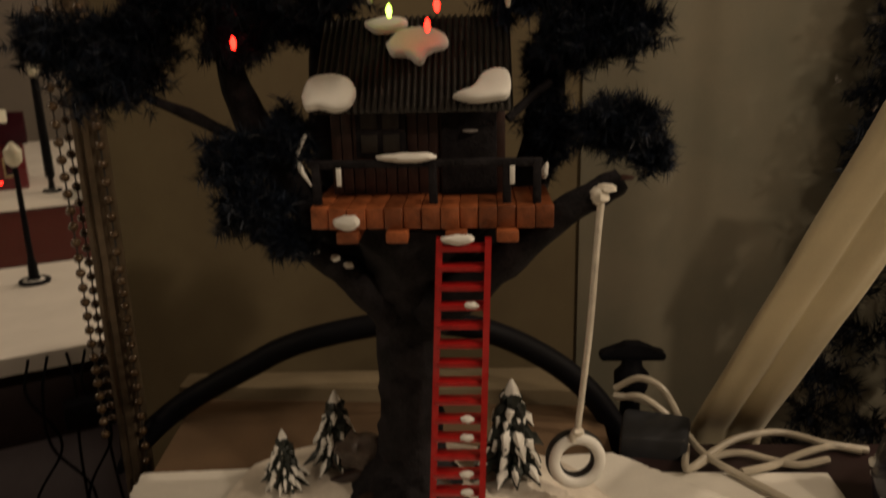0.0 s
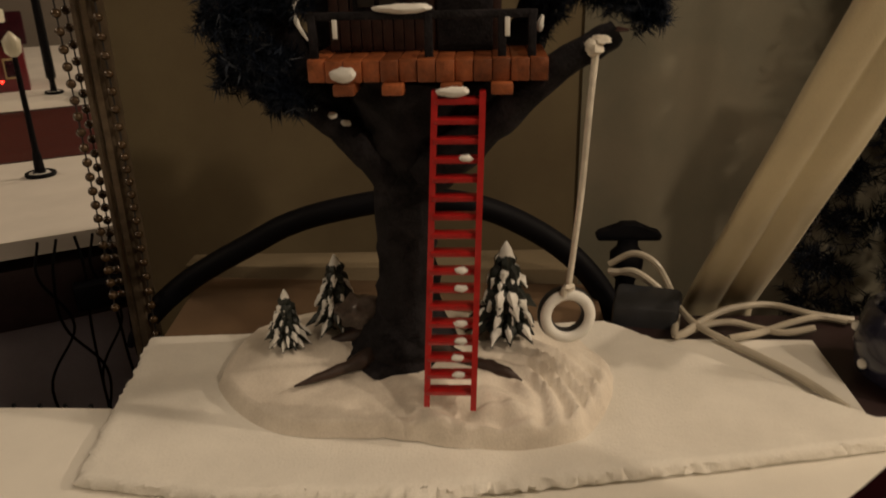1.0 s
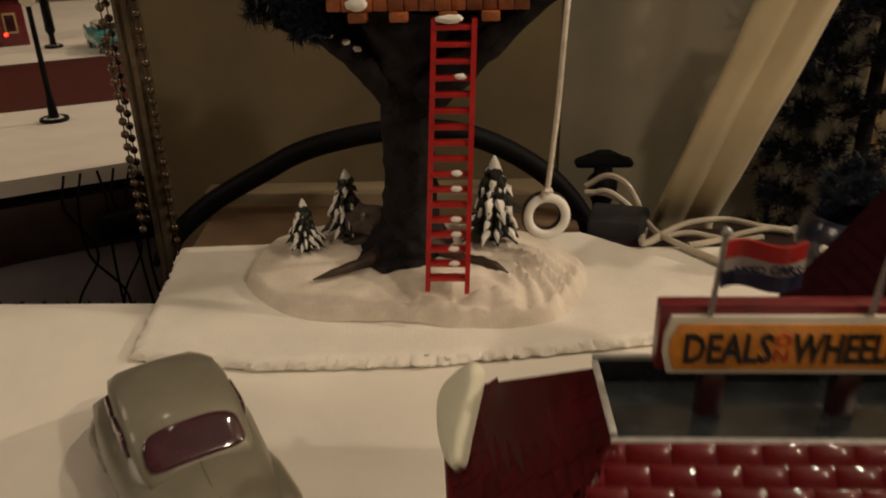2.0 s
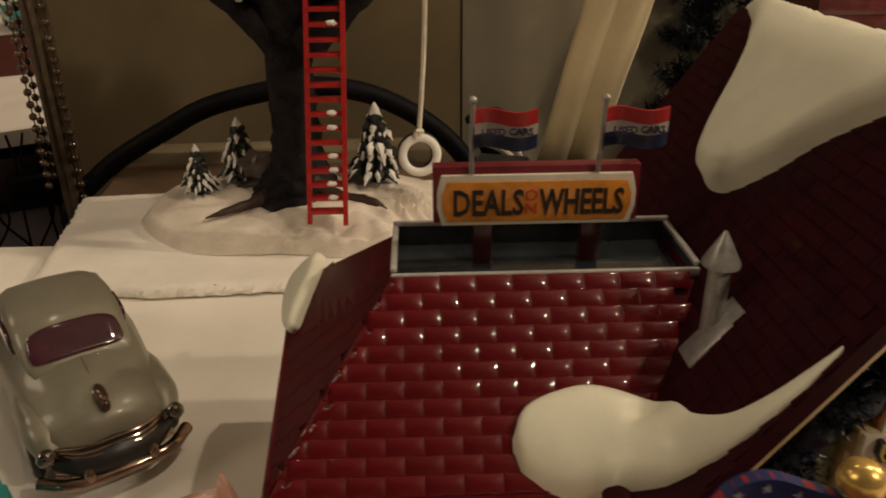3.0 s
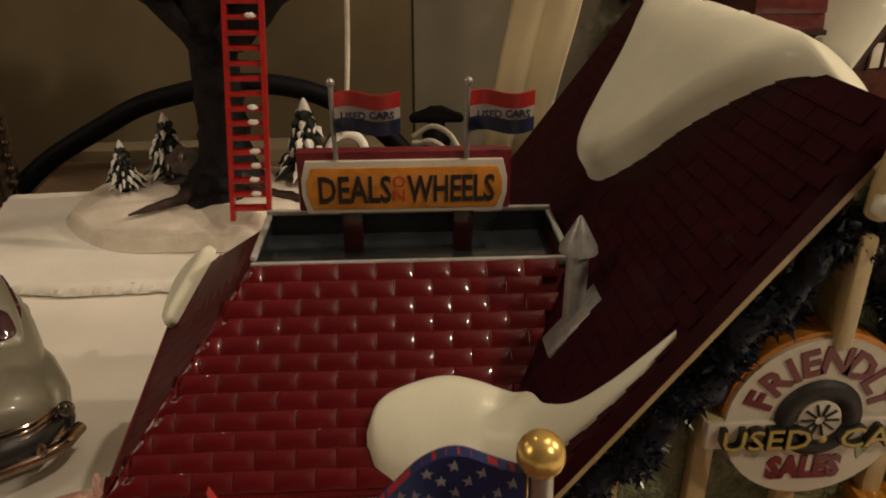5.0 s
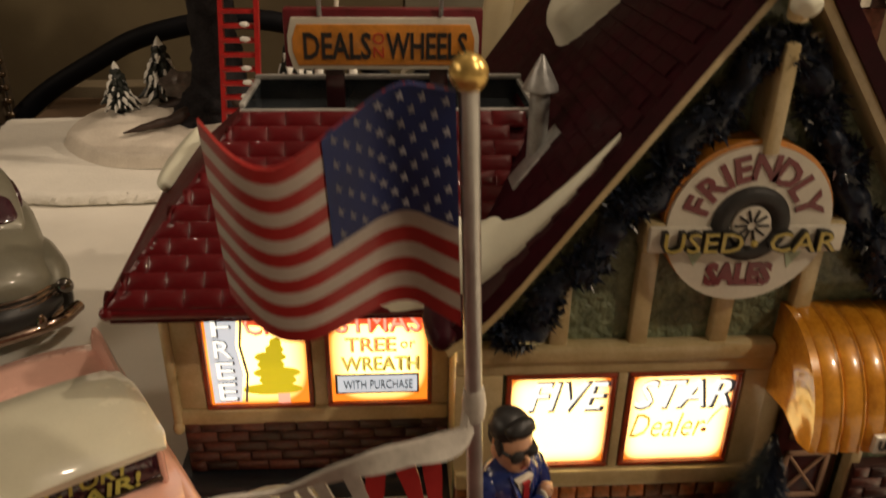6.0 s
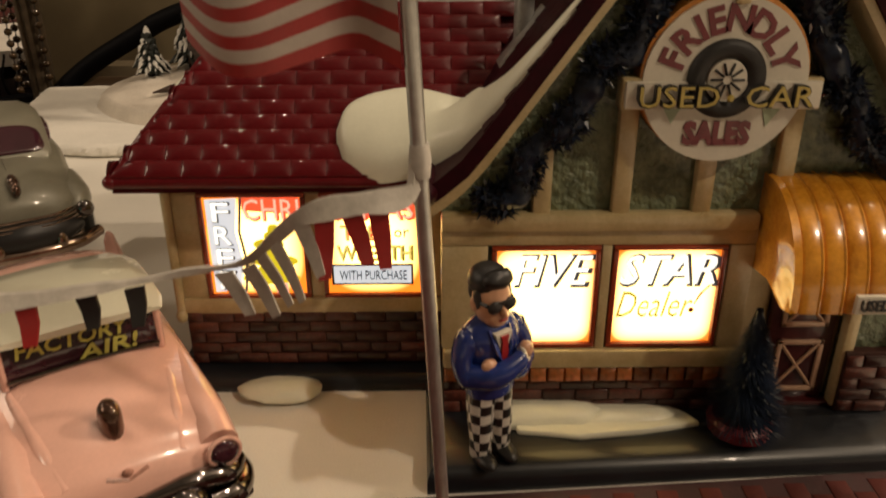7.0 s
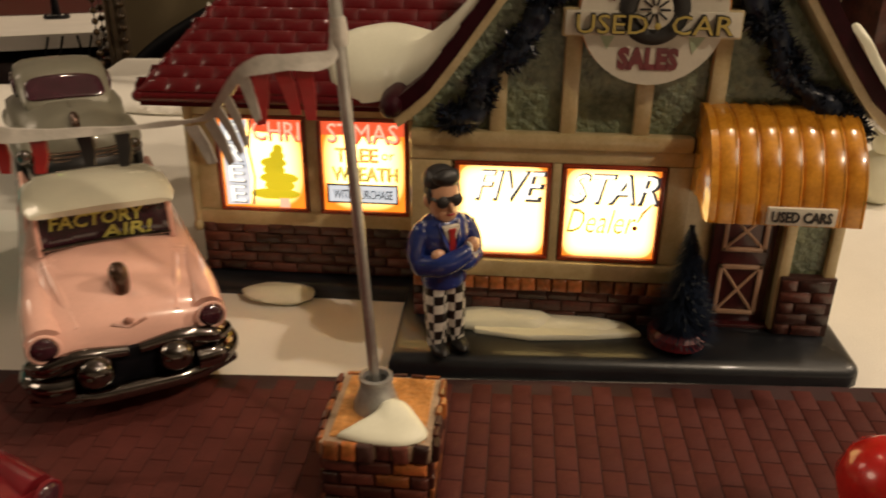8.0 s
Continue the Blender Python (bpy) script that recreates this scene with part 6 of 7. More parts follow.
for f, h in ((1.0, 0.0), (1.02, 0.1), (0.92, 0.24), (0.7, 0.36), (0.35, 0.44)):
    loops.append([(-4.3 + (x + 4.3) * f, -7.75 + (y + 7.75) * f, PT - 0.02 + h * (1.0 + 0.35 * (y + 7.75))) for x, y in [(p.x, p.y) for p in glide([(-5.45, -8.42, 0), (-4.6, -8.62, 0), (-3.7, -8.6, 0), (-3.2, -8.2, 0), (-3.45, -7.6, 0), (-3.95, -7.0, 0), (-4.5, -7.1, 0), (-4.75, -7.7, 0), (-5.45, -8.42, 0)], 5)][:-1]])
rings(bm, loops)
part("pedestal_snow", bm, GLAZE_SNOW, fpole, "heap of snow on the pedestal", sharp=80)


WAVE = glide([(-0.02, 0, 0.0), (0.1, 0, 0.1), (0.22, 0, 0.14), (0.44, 0, -0.18), (0.68, 0, -0.5), (0.85, 0, -0.42), (1.02, 0, 0.02)], 8)
WAVE_U, WAVE_Z = [p.x for p in WAVE], [p.z for p in WAVE]


def flag_at(u, v, off=0.0):
    """u: from the pole to the fly, v: from the top down."""
    base = Vector(pole_pts[0]).lerp(Vector(pole_pts[1]), (17.85 - 3.65 * (0.5 + (v - 0.5) * (1 - 0.25 * min(1, u / 0.7))) - PT) / (18.0 - PT))
    dz = float(np.interp(u, WAVE_U, WAVE_Z))
    dy = 0.45 * math.sin(6.283 * u * 0.95 + 0.5) * min(1, u * 3) + 0.35 * u
    return base + Vector((-0.18 - 3.45 * u, dy + off, dz))


def flag_strip(v0, v1, u0, u1, front, back, n=26):
    bm = bmesh.new()
    loops = []
    for i in range(n + 1):
        u = u0 + (u1 - u0) * i / n
        loops.append([flag_at(u, v1, front), flag_at(u, (v0 + v1) / 2, front), flag_at(u, v0, front), flag_at(u, v0, back), flag_at(u, v1, back)])
    rings(bm, loops)
    return bm


flag = part("flag", flag_strip(0.004, 0.996, 0.002, 0.995, -0.03, 0.03), FLAG_WHITE, fpole, "waving red and white striped flag with a blue canton")
for k in range(13):
    part("stripe", flag_strip(k / 13, (k + 1) / 13, 0.0, 1.0, -0.06, 0.06), FLAG_RED if k % 2 == 0 else FLAG_WHITE, flag)
STAR = mat("star_print", (0.24, 0.24, 0.28), 0.45, var=0.15, big=150, bump=0.05)
canton = part("canton", flag_strip(0.0, 7 / 13, 0.0, 0.51, -0.09, 0.09, 20), FLAG_BLUE, flag, "blue canton")
for r in range(9):
    for c in range(6 if r % 2 == 0 else 5):
        u, v = 0.035 + 0.435 * ((c + (0 if r % 2 == 0 else 0.5)) / 5), 0.04 + 0.46 * r / 8
        bm = bmesh.new()
        for off in (-0.1, 0.1):
            p = flag_at(u, v, off)
            ring = [p + Vector(((0.085 if i % 2 == 0 else 0.035) * math.sin(0.628 * i), -0.004 if off < 0 else 0.004, (0.085 if i % 2 == 0 else 0.035) * math.cos(0.628 * i))) for i in range(10)]
            bm.faces.new([bm.verts.new(q) for q in ring])
        part("star", bm, STAR, canton, smooth=False)

# string of pennants from the pole
pen = thing("pennant_string", "stiff white ribbon hung with red, grey and black pennants", "pennants", (-8.0, -7.6, 10.5))
run = glide([(-5.05, -7.45, 12.55), (-5.35, -7.75, 12.1), (-6.2, -8.0, 12.05), (-7.05, -8.1, 11.9), (-7.8, -7.6, 11.2), (-8.45, -7.2, 10.6), (-9.6, -7.2, 10.4), (-11.0, -7.6, 10.3), (-13.0, -8.2, 10.3), (-16.0, -8.4, 10.6), (-20.0, -7.8, 11.2)], 8)
bm = bmesh.new()
loops = []
for i, p in enumerate(run):
    w = float(np.interp(p.x, (-20, -12.5, -10.6, -8.6, -7.9, -5.0), (0.18, 0.17, 0.06, 0.06, 0.17, 0.2))) + 0.015 * math.sin(i * 0.7)
    tw = 0.5 * math.sin(i * 0.13)
    up = Vector((0, math.sin(tw), math.cos(tw))) * w
    loops.append([p - up + Vector((0, -0.05, 0)), p + up + Vector((0, -0.05, 0)), p + up + Vector((0, 0.05, 0)), p - up + Vector((0, 0.05, 0))])
rings(bm, loops)
part("ribbon", bm, RIBBON, pen, "pale twisted ribbon")
bm = bmesh.new()
tube(bm, [(-5.3, -7.65, 12.0), (-5.2, -7.5, 13.2)], [0.1, 0.07], 6)
part("tie", bm, RIBBON, pen)
prng = random.Random(6)


def pennant(i, m, length, lean):
    p = run[i]
    d = (run[i + 1] - run[i - 1]).normalized()
    bm = bmesh.new()
    a, b = p - d * 0.17, p + d * 0.17
    down = Vector((lean, prng.uniform(-0.25, 0.1), -length))
    th = Vector((0, 0.035, 0))
    loops = []
    for s, w in ((0, 1.0), (0.5, 0.9), (1, 0.62)):
        c = p + down * s + Vector((0, 0.08 * math.sin(s * 3), -0.12))
        h = (b - a) * 0.5 * w
        loops.append([c - h - th, c + h - th, c + h + th, c - h + th])
    rings(bm, loops)
    part("pennant", bm, m, pen)


for i, m, ln, le in ((13, FLAG_RED, 1.15, 0.1), (17, FLAG_RED, 1.0, 0.25), (21, FLAG_RED, 1.15, -0.05), (25, RIBBON, 0.9, 0.3), (31, RIBBON, 1.0, 0.45), (35, RIBBON, 1.0, 0.45), (39, RIBBON, 1.0, 0.45), (43, RIBBON, 0.9, 0.4), (53, INK, 0.75, 0), (57, INK, 0.7, 0), (61, FLAG_RED, 0.75, 0), (64, FLAG_RED, 0.8, 0), (67, FLAG_RED, 0.8, 0.02), (70, INK, 0.7, 0), (73, INK, 0.7, 0), (76, FLAG_RED, 0.8, 0)):
    pennant(i, m, ln, le)


# ---- the salesman figure: one plain mesh ----
def salesman(at):
    bm = bmesh.new()
    n = 18
    # 0 check, 1 jacket, 2 skin, 3 hair and glasses, 4 red, 5 white
    for s in (-1, 1):
        rough_limb(bm, [(0.42 * s, -0.05, 0.2), (0.42 * s, -0.08, 0.9), (0.4 * s, -0.02, 1.7), (0.3 * s, 0.02, 2.6)], [0.4, 0.42, 0.5, 0.58], 16, 0.04, s, 5)
        blob(bm, (0.46 * s, -0.32, 0.17), (0.38, 0.7, 0.22), 14, 8, mi=3)
    # jacket: skirt, waist, chest, shoulders
    rings(bm, [[(r * math.cos(a), d * r * math.sin(a), z) for a in (2 * math.pi * k / n for k in range(n))] for r, d, z in ((0.9, 0.74, 2.42), (0.96, 0.74, 2.55), (0.93, 0.72, 2.9), (0.96, 0.72, 3.3), (1.08, 0.7, 3.8), (1.16, 0.66, 4.2), (1.08, 0.62, 4.5), (0.8, 0.62, 4.72), (0.42, 0.7, 4.86))], mi=1)
    for s in (-1, 1):
        blob(bm, (0.92 * s, 0.0, 4.2), (0.42, 0.46, 0.44), 14, 9, mi=1)
        tube(bm, glide([(1.0 * s, -0.02, 4.25), (1.22 * s, -0.12, 3.8), (1.2 * s, -0.3, 3.38)], 5), [0.4, 0.38, 0.36], 14, mi=1)
        blob(bm, (1.18 * s, -0.34, 3.38), (0.38, 0.4, 0.37), 14, 9, mi=1)
    # folded arms, the one over the other
    tube(bm, glide([(1.15, -0.38, 3.38), (0.55, -0.86, 3.42), (-0.2, -0.86, 3.58)], 5), [0.36, 0.34, 0.28], 14, mi=1)
    tube(bm, glide([(-1.15, -0.38, 3.36), (-0.5, -1.02, 3.5), (0.3, -1.1, 3.72), (0.52, -1.02, 3.8)], 5), [0.37, 0.36, 0.31, 0.29], 14, mi=1)
    blob(bm, (0.6, -1.0, 3.83), (0.14, 0.27, 0.27), 12, 8, mi=5)
    blob(bm, (0.82, -0.88, 3.92), (0.3, 0.24, 0.25), 14, 9, mi=2)
    blob(bm, (-0.62, -0.84, 3.78), (0.3, 0.22, 0.2), 12, 8, mi=2)
    for k in range(3):
        tube(bm, [(0.86 + 0.02 * k, -1.06 + 0.04 * k, 4.02 - 0.12 * k), (1.1, -0.82, 4.0 - 0.11 * k)], 0.075, 7, mi=2)
    # shirt front, tie, lapels
    prism(bm, [(0.0, 3.75), (0.34, 4.62), (-0.34, 4.62)], "y", -0.79, -0.6, mi=5)
    prism(bm, [(0.0, 3.62), (0.15, 3.85), (0.1, 4.38), (0.15, 4.55), (-0.15, 4.55), (-0.1, 4.38), (-0.15, 3.85)], "y", -0.87, -0.7, mi=4)
    for s in (-1, 1):
        tube(bm, [(0.08 * s, -0.84, 3.75), (0.3 * s, -0.8, 4.2), (0.4 * s, -0.5, 4.68)], [0.05, 0.13, 0.1], 7, mi=1, squash=0.6)
    # head: jaw, cheeks, nose, mouth, ears
    blob(bm, (0, -0.06, 5.36), (0.64, 0.66, 0.78), 22, 14, mi=2)
    blob(bm, (0, -0.26, 4.98), (0.48, 0.46, 0.36), 16, 10, mi=2)
    tube(bm, [(0, -0.05, 4.6), (0, -0.08, 5.0)], 0.36, 12, mi=2)
    blob(bm, (0, -0.74, 5.22), (0.12, 0.16, 0.17), 10, 7, mi=2)
    blob(bm, (0.02, -0.69, 4.98), (0.2, 0.06, 0.04), 10, 6, mi=4)
    for s in (-1, 1):
        blob(bm, (0.65 * s, 0.02, 5.32), (0.1, 0.17, 0.22), 10, 7, mi=2)
        # sideburns and the dark glasses
        blob(bm, (0.6 * s, -0.1, 5.5), (0.1, 0.22, 0.3), 10, 7, mi=3)
        blob(bm, (0.27 * s, -0.66, 5.4), (0.29, 0.13, 0.19), 14, 8, mi=3)
        tube(bm, [(0.5 * s, -0.56, 5.45), (0.66 * s, -0.05, 5.45)], 0.06, 6, mi=3)
    prism(bm, [(-0.42, 5.44), (0.42, 5.44), (0.42, 5.56), (-0.42, 5.56)], "y", -0.74, -0.62, mi=3)
    # swept hair with a raised front
    blob(bm, (0, 0.12, 5.86), (0.7, 0.68, 0.46), 20, 11, mi=3)
    blob(bm, (0.04, -0.36, 6.06), (0.58, 0.34, 0.27), 16, 9, mi=3, wob=0.15)
    blob(bm, (0, 0.42, 5.5), (0.56, 0.36, 0.5), 14, 9, mi=3)
    bm.transform(Matrix.Translation(at) @ Matrix.Rotation(radians(30), 4, "Z") @ Matrix.Rotation(radians(-3), 4, "Y") @ Matrix.Rotation(radians(3), 4, "X") @ Matrix.Diagonal((0.8, 0.86, 1.03, 1)))
    return bm


solid("salesman_figurine", salesman((-3.34, -1.45, BZ - 0.06)), [CHECK, NAVY, SKIN, INK, FLAG_RED, SIGN_WHITE], "glazed standing figurine in blue jacket and checked trousers on the plinth", "figurine")

# snowman behind the shop's corner: one plain mesh
bm = bmesh.new()
blob(bm, (17.4, 15.3, 2.9), (1.3, 1.2, 1.5), 24, 14)
blob(bm, (17.45, 15.2, 4.9), (1.0, 0.95, 1.05), 22, 13)
blob(bm, (17.5, 15.1, 6.75), (0.72, 0.7, 0.74), 22, 13)
tube(bm, glide([(16.9, 14.7, 5.9), (17.5, 14.4, 5.75), (18.1, 14.8, 5.85), (17.6, 15.7, 5.95), (16.9, 14.75, 5.9)], 6), 0.22, 10, mi=1)
lathe(bm, [(0.1, 0.0), (0.85, 0.0), (0.86, 0.1), (0.52, 0.16), (0.5, 0.95), (0.42, 1.08), (0.05, 1.12)], 22, (17.3, 15.05, 7.25), mi=2)
for x, y, z in ((17.55, 14.03, 4.3), (17.5, 14.2, 5.2), (17.3, 14.42, 6.9), (17.75, 14.44, 6.9)):
    blob(bm, (x, y, z), 0.13, 8, 6, mi=2)
solid("snowman_figurine", bm, [GLAZE_SNOW, RED_HAT, INK], "white snowman figurine with black hat and red scarf on the snow", "figurine")

# bottle-brush pine in a red pot
pine = thing("bottle_brush_pine", "frosted dark bottle-brush pine in a small red pot on the plinth", "tree", (4.5, -0.55, BZ))
part("pot", lathe(bmesh.new(), [(0.5, 0), (0.95, 0.1), (1.0, 0.45), (0.85, 0.6)], 18), MAROON, pine, "dark red pot", local=True)
bm, fb = bmesh.new(), bmesh.new()
prng2 = random.Random(12)
for k in range(4200):
    h = prng2.random()
    z = 0.4 + 3.9 * h
    R = 1.5 * (1 - h) ** 0.8 * prng2.uniform(0.7, 1.1) + 0.05
    a = prng2.uniform(0, 6.283)
    p, q = Vector((0.1 * math.cos(a), 0.1 * math.sin(a), z)), Vector((R * math.cos(a), R * math.sin(a), z - 0.18 + 0.1 * prng2.random()))
    w = Vector((-math.sin(a), math.cos(a), 0.4)) * 0.035
    t = fb if prng2.random() < 0.04 else bm
    if t is fb:
        p = q * 0.75 + p * 0.25
    t.faces.new([t.verts.new(p - w), t.verts.new(p + w), t.verts.new(q)])
part("needles", bm, TINSEL, pine, local=True, smooth=False, normals=False)
part("frost", fb, FROST, pine, "frosted tips", local=True, smooth=False, normals=False)
part("trunk", lathe(bmesh.new(), [(0.16, 0.3), (0.12, 2), (0.03, 4.3)], 8), BARK, pine, local=True)


# ---- the street: brick sheet ----
def street_z(y):
    return ground(y) + 0.07


SX0, SX1 = -60.0, 11.6


def street_edge(x):
    return -3.3 + (x + 19) * 0.064 if x > -60 else -5


bm = bmesh.new()
xs2 = list(np.linspace(SX0, SX1, 30))
ys2 = [-46, -36, -26, -19, -12, -9, -6]
loops = []
for x in xs2:
    ys_here = ys2 + [street_edge(x)]
    loops.append([(x, y, street_z(y)) for y in ys_here] + [(x, y, ground(y) - 0.2) for y in ys_here[::-1]])
rings(bm, loops)
street = tagged(part("road", bm, STREET_BED, sharp=70), "printed dark red brick street sheet", "road", kind="structure")

# ---- red-capped post at the street's edge ----
cap = thing("red_topped_post", "small post with a glossy round red top on the street", "post", place_on_ground(7.6, -9.3))
part("shaft", lathe(bmesh.new(), [(0.7, 0), (0.55, 0.2), (0.45, 1.6), (0.5, 2.2)], 16), BLACK_PLASTIC, cap, local=True)
part("top", lathe(bmesh.new(), [(0.5, 2.1), (1.05, 2.35), (1.2, 2.9), (1.0, 3.5), (0.55, 3.85), (0.05, 3.95)], 22), RED_HAT, cap, "glossy red round top", local=True)


# ---- behind the table ----
# leaning mirror in a gilt frame, hung with beads
MA, MX, MY = 15.0, -41.0, 49.4
MD = Vector((math.cos(radians(MA)), math.sin(radians(MA)), 0))
MN = Vector((math.sin(radians(MA)), -math.cos(radians(MA)), 0))


def at_mirror(s, out, z):
    """s: along the glass to the left from its right edge; out: towards the room."""
    return Vector((MX, MY, z)) - MD * s + MN * out


mirror = thing("wall_mirror", "tall mirror in a worn gilt frame standing behind the table", "mirror", at_mirror(30, -1, -74))


def mirror_box(s0, s1, o0, o1, z0, z1, bevel=0.0):
    bm = box(bmesh.new(), -s1, -s0, -o1, -o0, z0, z1, bevel)
    bm.transform(Matrix.Translation((MX, MY, 0)) @ Matrix.Rotation(radians(MA), 4, "Z"))
    return bm


part("glass", mirror_box(0, 62, -0.6, 0.0, -60, 75), MIRROR, mirror, "silvered glass", smooth=False)
fr = bmesh.new()
prof = [(0.2, -0.6), (0.2, 0.3), (-0.1, 0.5), (-0.3, 0.4), (-0.5, 0.75), (-0.9, 0.8), (-1.1, 0.5), (-1.4, 0.6), (-1.6, 0.2), (-1.6, -1.2)]
for z0, z1 in ((-62, 77),):
    rings(fr, [[at_mirror(s, o, z) for s, o in prof] for z in (z0, z1)])
part("frame_side", fr, GOLD, mirror, "moulded gilt frame side")
part("frame_side", mirror_box(61.8, 64.5, -1.2, 0.9, -62, 77, 0.2), GOLD, mirror)
part("frame_top", mirror_box(-2.6, 64, -1.2, 0.9, 75, 78, 0.2), GOLD, mirror)
part("frame_bottom", mirror_box(-2.6, 64, -1.2, 0.9, -63, -60, 0.2), GOLD, mirror)
part("foot", mirror_box(0, 62, -2.0, 0.5, -75, -63, 0.2), DARK_WOOD, mirror)

BEAD = mat("amber_bead", (0.07, 0.042, 0.02), 0.16, metal=0.35, coat=0.6, var=0.3, big=120, bump=0.03)


def bead_string(points, spacing, label, radius):
    t = thing("bead_garland", label, "garland", points[0], group="bead garlands")
    line = glide(points, 40)
    bm = bmesh.new()
    tube(bm, line[::6] + [line[-1]], 0.06, 5)
    part("cord", bm, INK, t)
    first, gone, last = None, 0.0, line[0]
    for p in line:
        gone += (p - last).length
        last = p
        if first is not None and gone < spacing:
            continue
        gone = 0.0
        if first is None:
            first = part("bead", blob(bmesh.new(), (0, 0, 0), radius, 10, 7), BEAD, t, local=True)
            ob = first
        else:
            ob = new("bead", first.data)
            ob.parent = t
        ob.location = (p - Vector(points[0])) * CM
    return t


bead_string([at_mirror(-1.2, 1.2, 44), at_mirror(-1.5, 1.1, 25), at_mirror(-1.6, 1.0, 8), at_mirror(-1.5, 1.0, -16)], 0.85, "string of amber-gold beads hanging down the gilt frame", 0.32)
bead_string([at_mirror(0.4, 1.3, 46), at_mirror(0.9, 1.3, 30), at_mirror(0.8, 1.3, 15), at_mirror(0.9, 1.2, 1.5)], 0.85, "string of amber-gold beads hanging over the glass", 0.33)


# lamp posts, a red shop and a lit tree further along the table, seen in the mirror
def street_lamp(x, y, h, post=0.36, snow=True):
    t = thing("street_lamp", "black model street lamp with a snowy ring foot", "street lamp", place_on_ground(x, y), group="street lamps")
    part("post", lathe(bmesh.new(), [(1.15, 0.0), (1.1, 0.35), (0.6, 0.7), (0.5, 2.6), (post, 3.2), (post * 0.8, h)], 14), BLACK_PLASTIC, t, local=True)
    part("ring_foot", torus(bmesh.new(), (0, 0, 0.3), 1.5, 0.28, (0, 0, 1), 24, 8), BLACK_PLASTIC, t, local=True)
    part("foot_snow", blob(bmesh.new(), (0, 0, 0.2), (1.4, 1.4, 0.45), wob=0.2), SNOW, t, local=True)
    part("lantern", lathe(bmesh.new(), [(0.4, h), (0.9, h + 0.5), (1.0, h + 1.8), (0.5, h + 2.4), (0.1, h + 2.8)], 12), CAR_CREAM, t, local=True)
    return t


street_lamp(-46.4, 5.8, 14)
street_lamp(-43.0, -62.0, 22, 0.9)
house = thing("red_shop", "dark red model shop with snow on its roof", "building", place_on_ground(-60, -74))
part("wall", box(bmesh.new(), -13, 13, -5, 5, 0, 9, 0.2), MAROON, house, local=True)
part("roof", prism(bmesh.new(), [(-6, 9), (6, 9), (0, 15)], "x", -14, 14, 0.2), ROOF_DARK, house, local=True)
part("roof_snow", prism(bmesh.new(), [(-2.4, 13.0), (2.4, 13.0), (0, 15.6)], "x", -13, 11, 0.3), GLAZE_SNOW, house, local=True)
for k in range(5):
    w = part("window", box(bmesh.new(), -11 + 5 * k, -8.6 + 5 * k, 4.95, 5.2, 2.5, 6.5, 0.1), CREAM, house, local=True)
    part("pane", box(bmesh.new(), -10.7 + 5 * k, -8.9 + 5 * k, 5.18, 5.26, 2.9, 6.1), CAR_GLASS, w, local=True)
lit = thing("lit_miniature_tree", "dark miniature tree with red and yellow-green lights", "tree", place_on_ground(-56, -40))
part("trunk", lathe(bmesh.new(), [(0.8, 0), (0.5, 3), (0.1, 22)], 10), BARK, lit, local=True)
trng = random.Random(3)
crown = bmesh.new()
for k in range(26):
    f = k / 26
    needle_crown(crown, (math.cos(k * 2.4) * 3.0 * (1 - f), math.sin(k * 2.4) * 3.0 * (1 - f), 5 + 18 * f), (2.6 * (1.1 - f), 2.6 * (1.1 - f), 1.6), 16, 22, 0.9, trng)
part("crown", crown, NEEDLE, lit, local=True, smooth=False, normals=False)
for k in range(18):
    f = k / 18
    a, R = k * 2.4, 5.2 * (1 - f) + 0.4
    part("bulb", blob(bmesh.new(), (R * math.cos(a), R * math.sin(a), 6 + 17 * f), 0.28, 8, 6), BULB_RED if k % 3 == 0 else BULB_GREEN, lit, local=True)

# low board behind the tree
bm = bmesh.new()
prism(bm, [(-38.2, 53.4), (-7.2, 52.6), (-7.6, 56.9), (-38.2, 55.8)], "z", -30, 2.6, 0.15)
solid("low_shelf", bm, CARDBOARD, "beige board shelf standing behind the table", "shelf")
bm = bmesh.new()
prism(bm, [(-35.6, 36.0), (-6.2, 36.0), (-6.0, 52.3), (-37.0, 53.6)], "z", -30, 1.55, 0.2)
solid("carton", bm, mat("carton_brown", (0.14, 0.085, 0.045), 0.8, var=0.25, big=20, bump=0.3), "brown carton standing between the table and the shelf", "box")

# big black hoop
hoop = bmesh.new()
tube(hoop, glide([(-51.5, 50, -17), (-47.6, 50, -10.5), (-44.1, 50, -5.3), (-40.4, 50, -0.6), (-36.4, 50, 2.9), (-31.0, 50, 6.0), (-28.7, 50, 7.2), (-26.0, 50, 8.1), (-21.8, 50, 8.95), (-18.0, 50, 9.1), (-14.2, 50, 8.4), (-10.5, 50, 6.6), (-7.5, 50, 4.2), (-5.2, 50, 0.9), (-4.0, 50, -3.5), (-3.5, 50, -9)], 8), 0.85, 14)
solid("black_hoop", hoop, BLACK_PLASTIC, "large black plastic hoop standing behind the tree", "hoop")

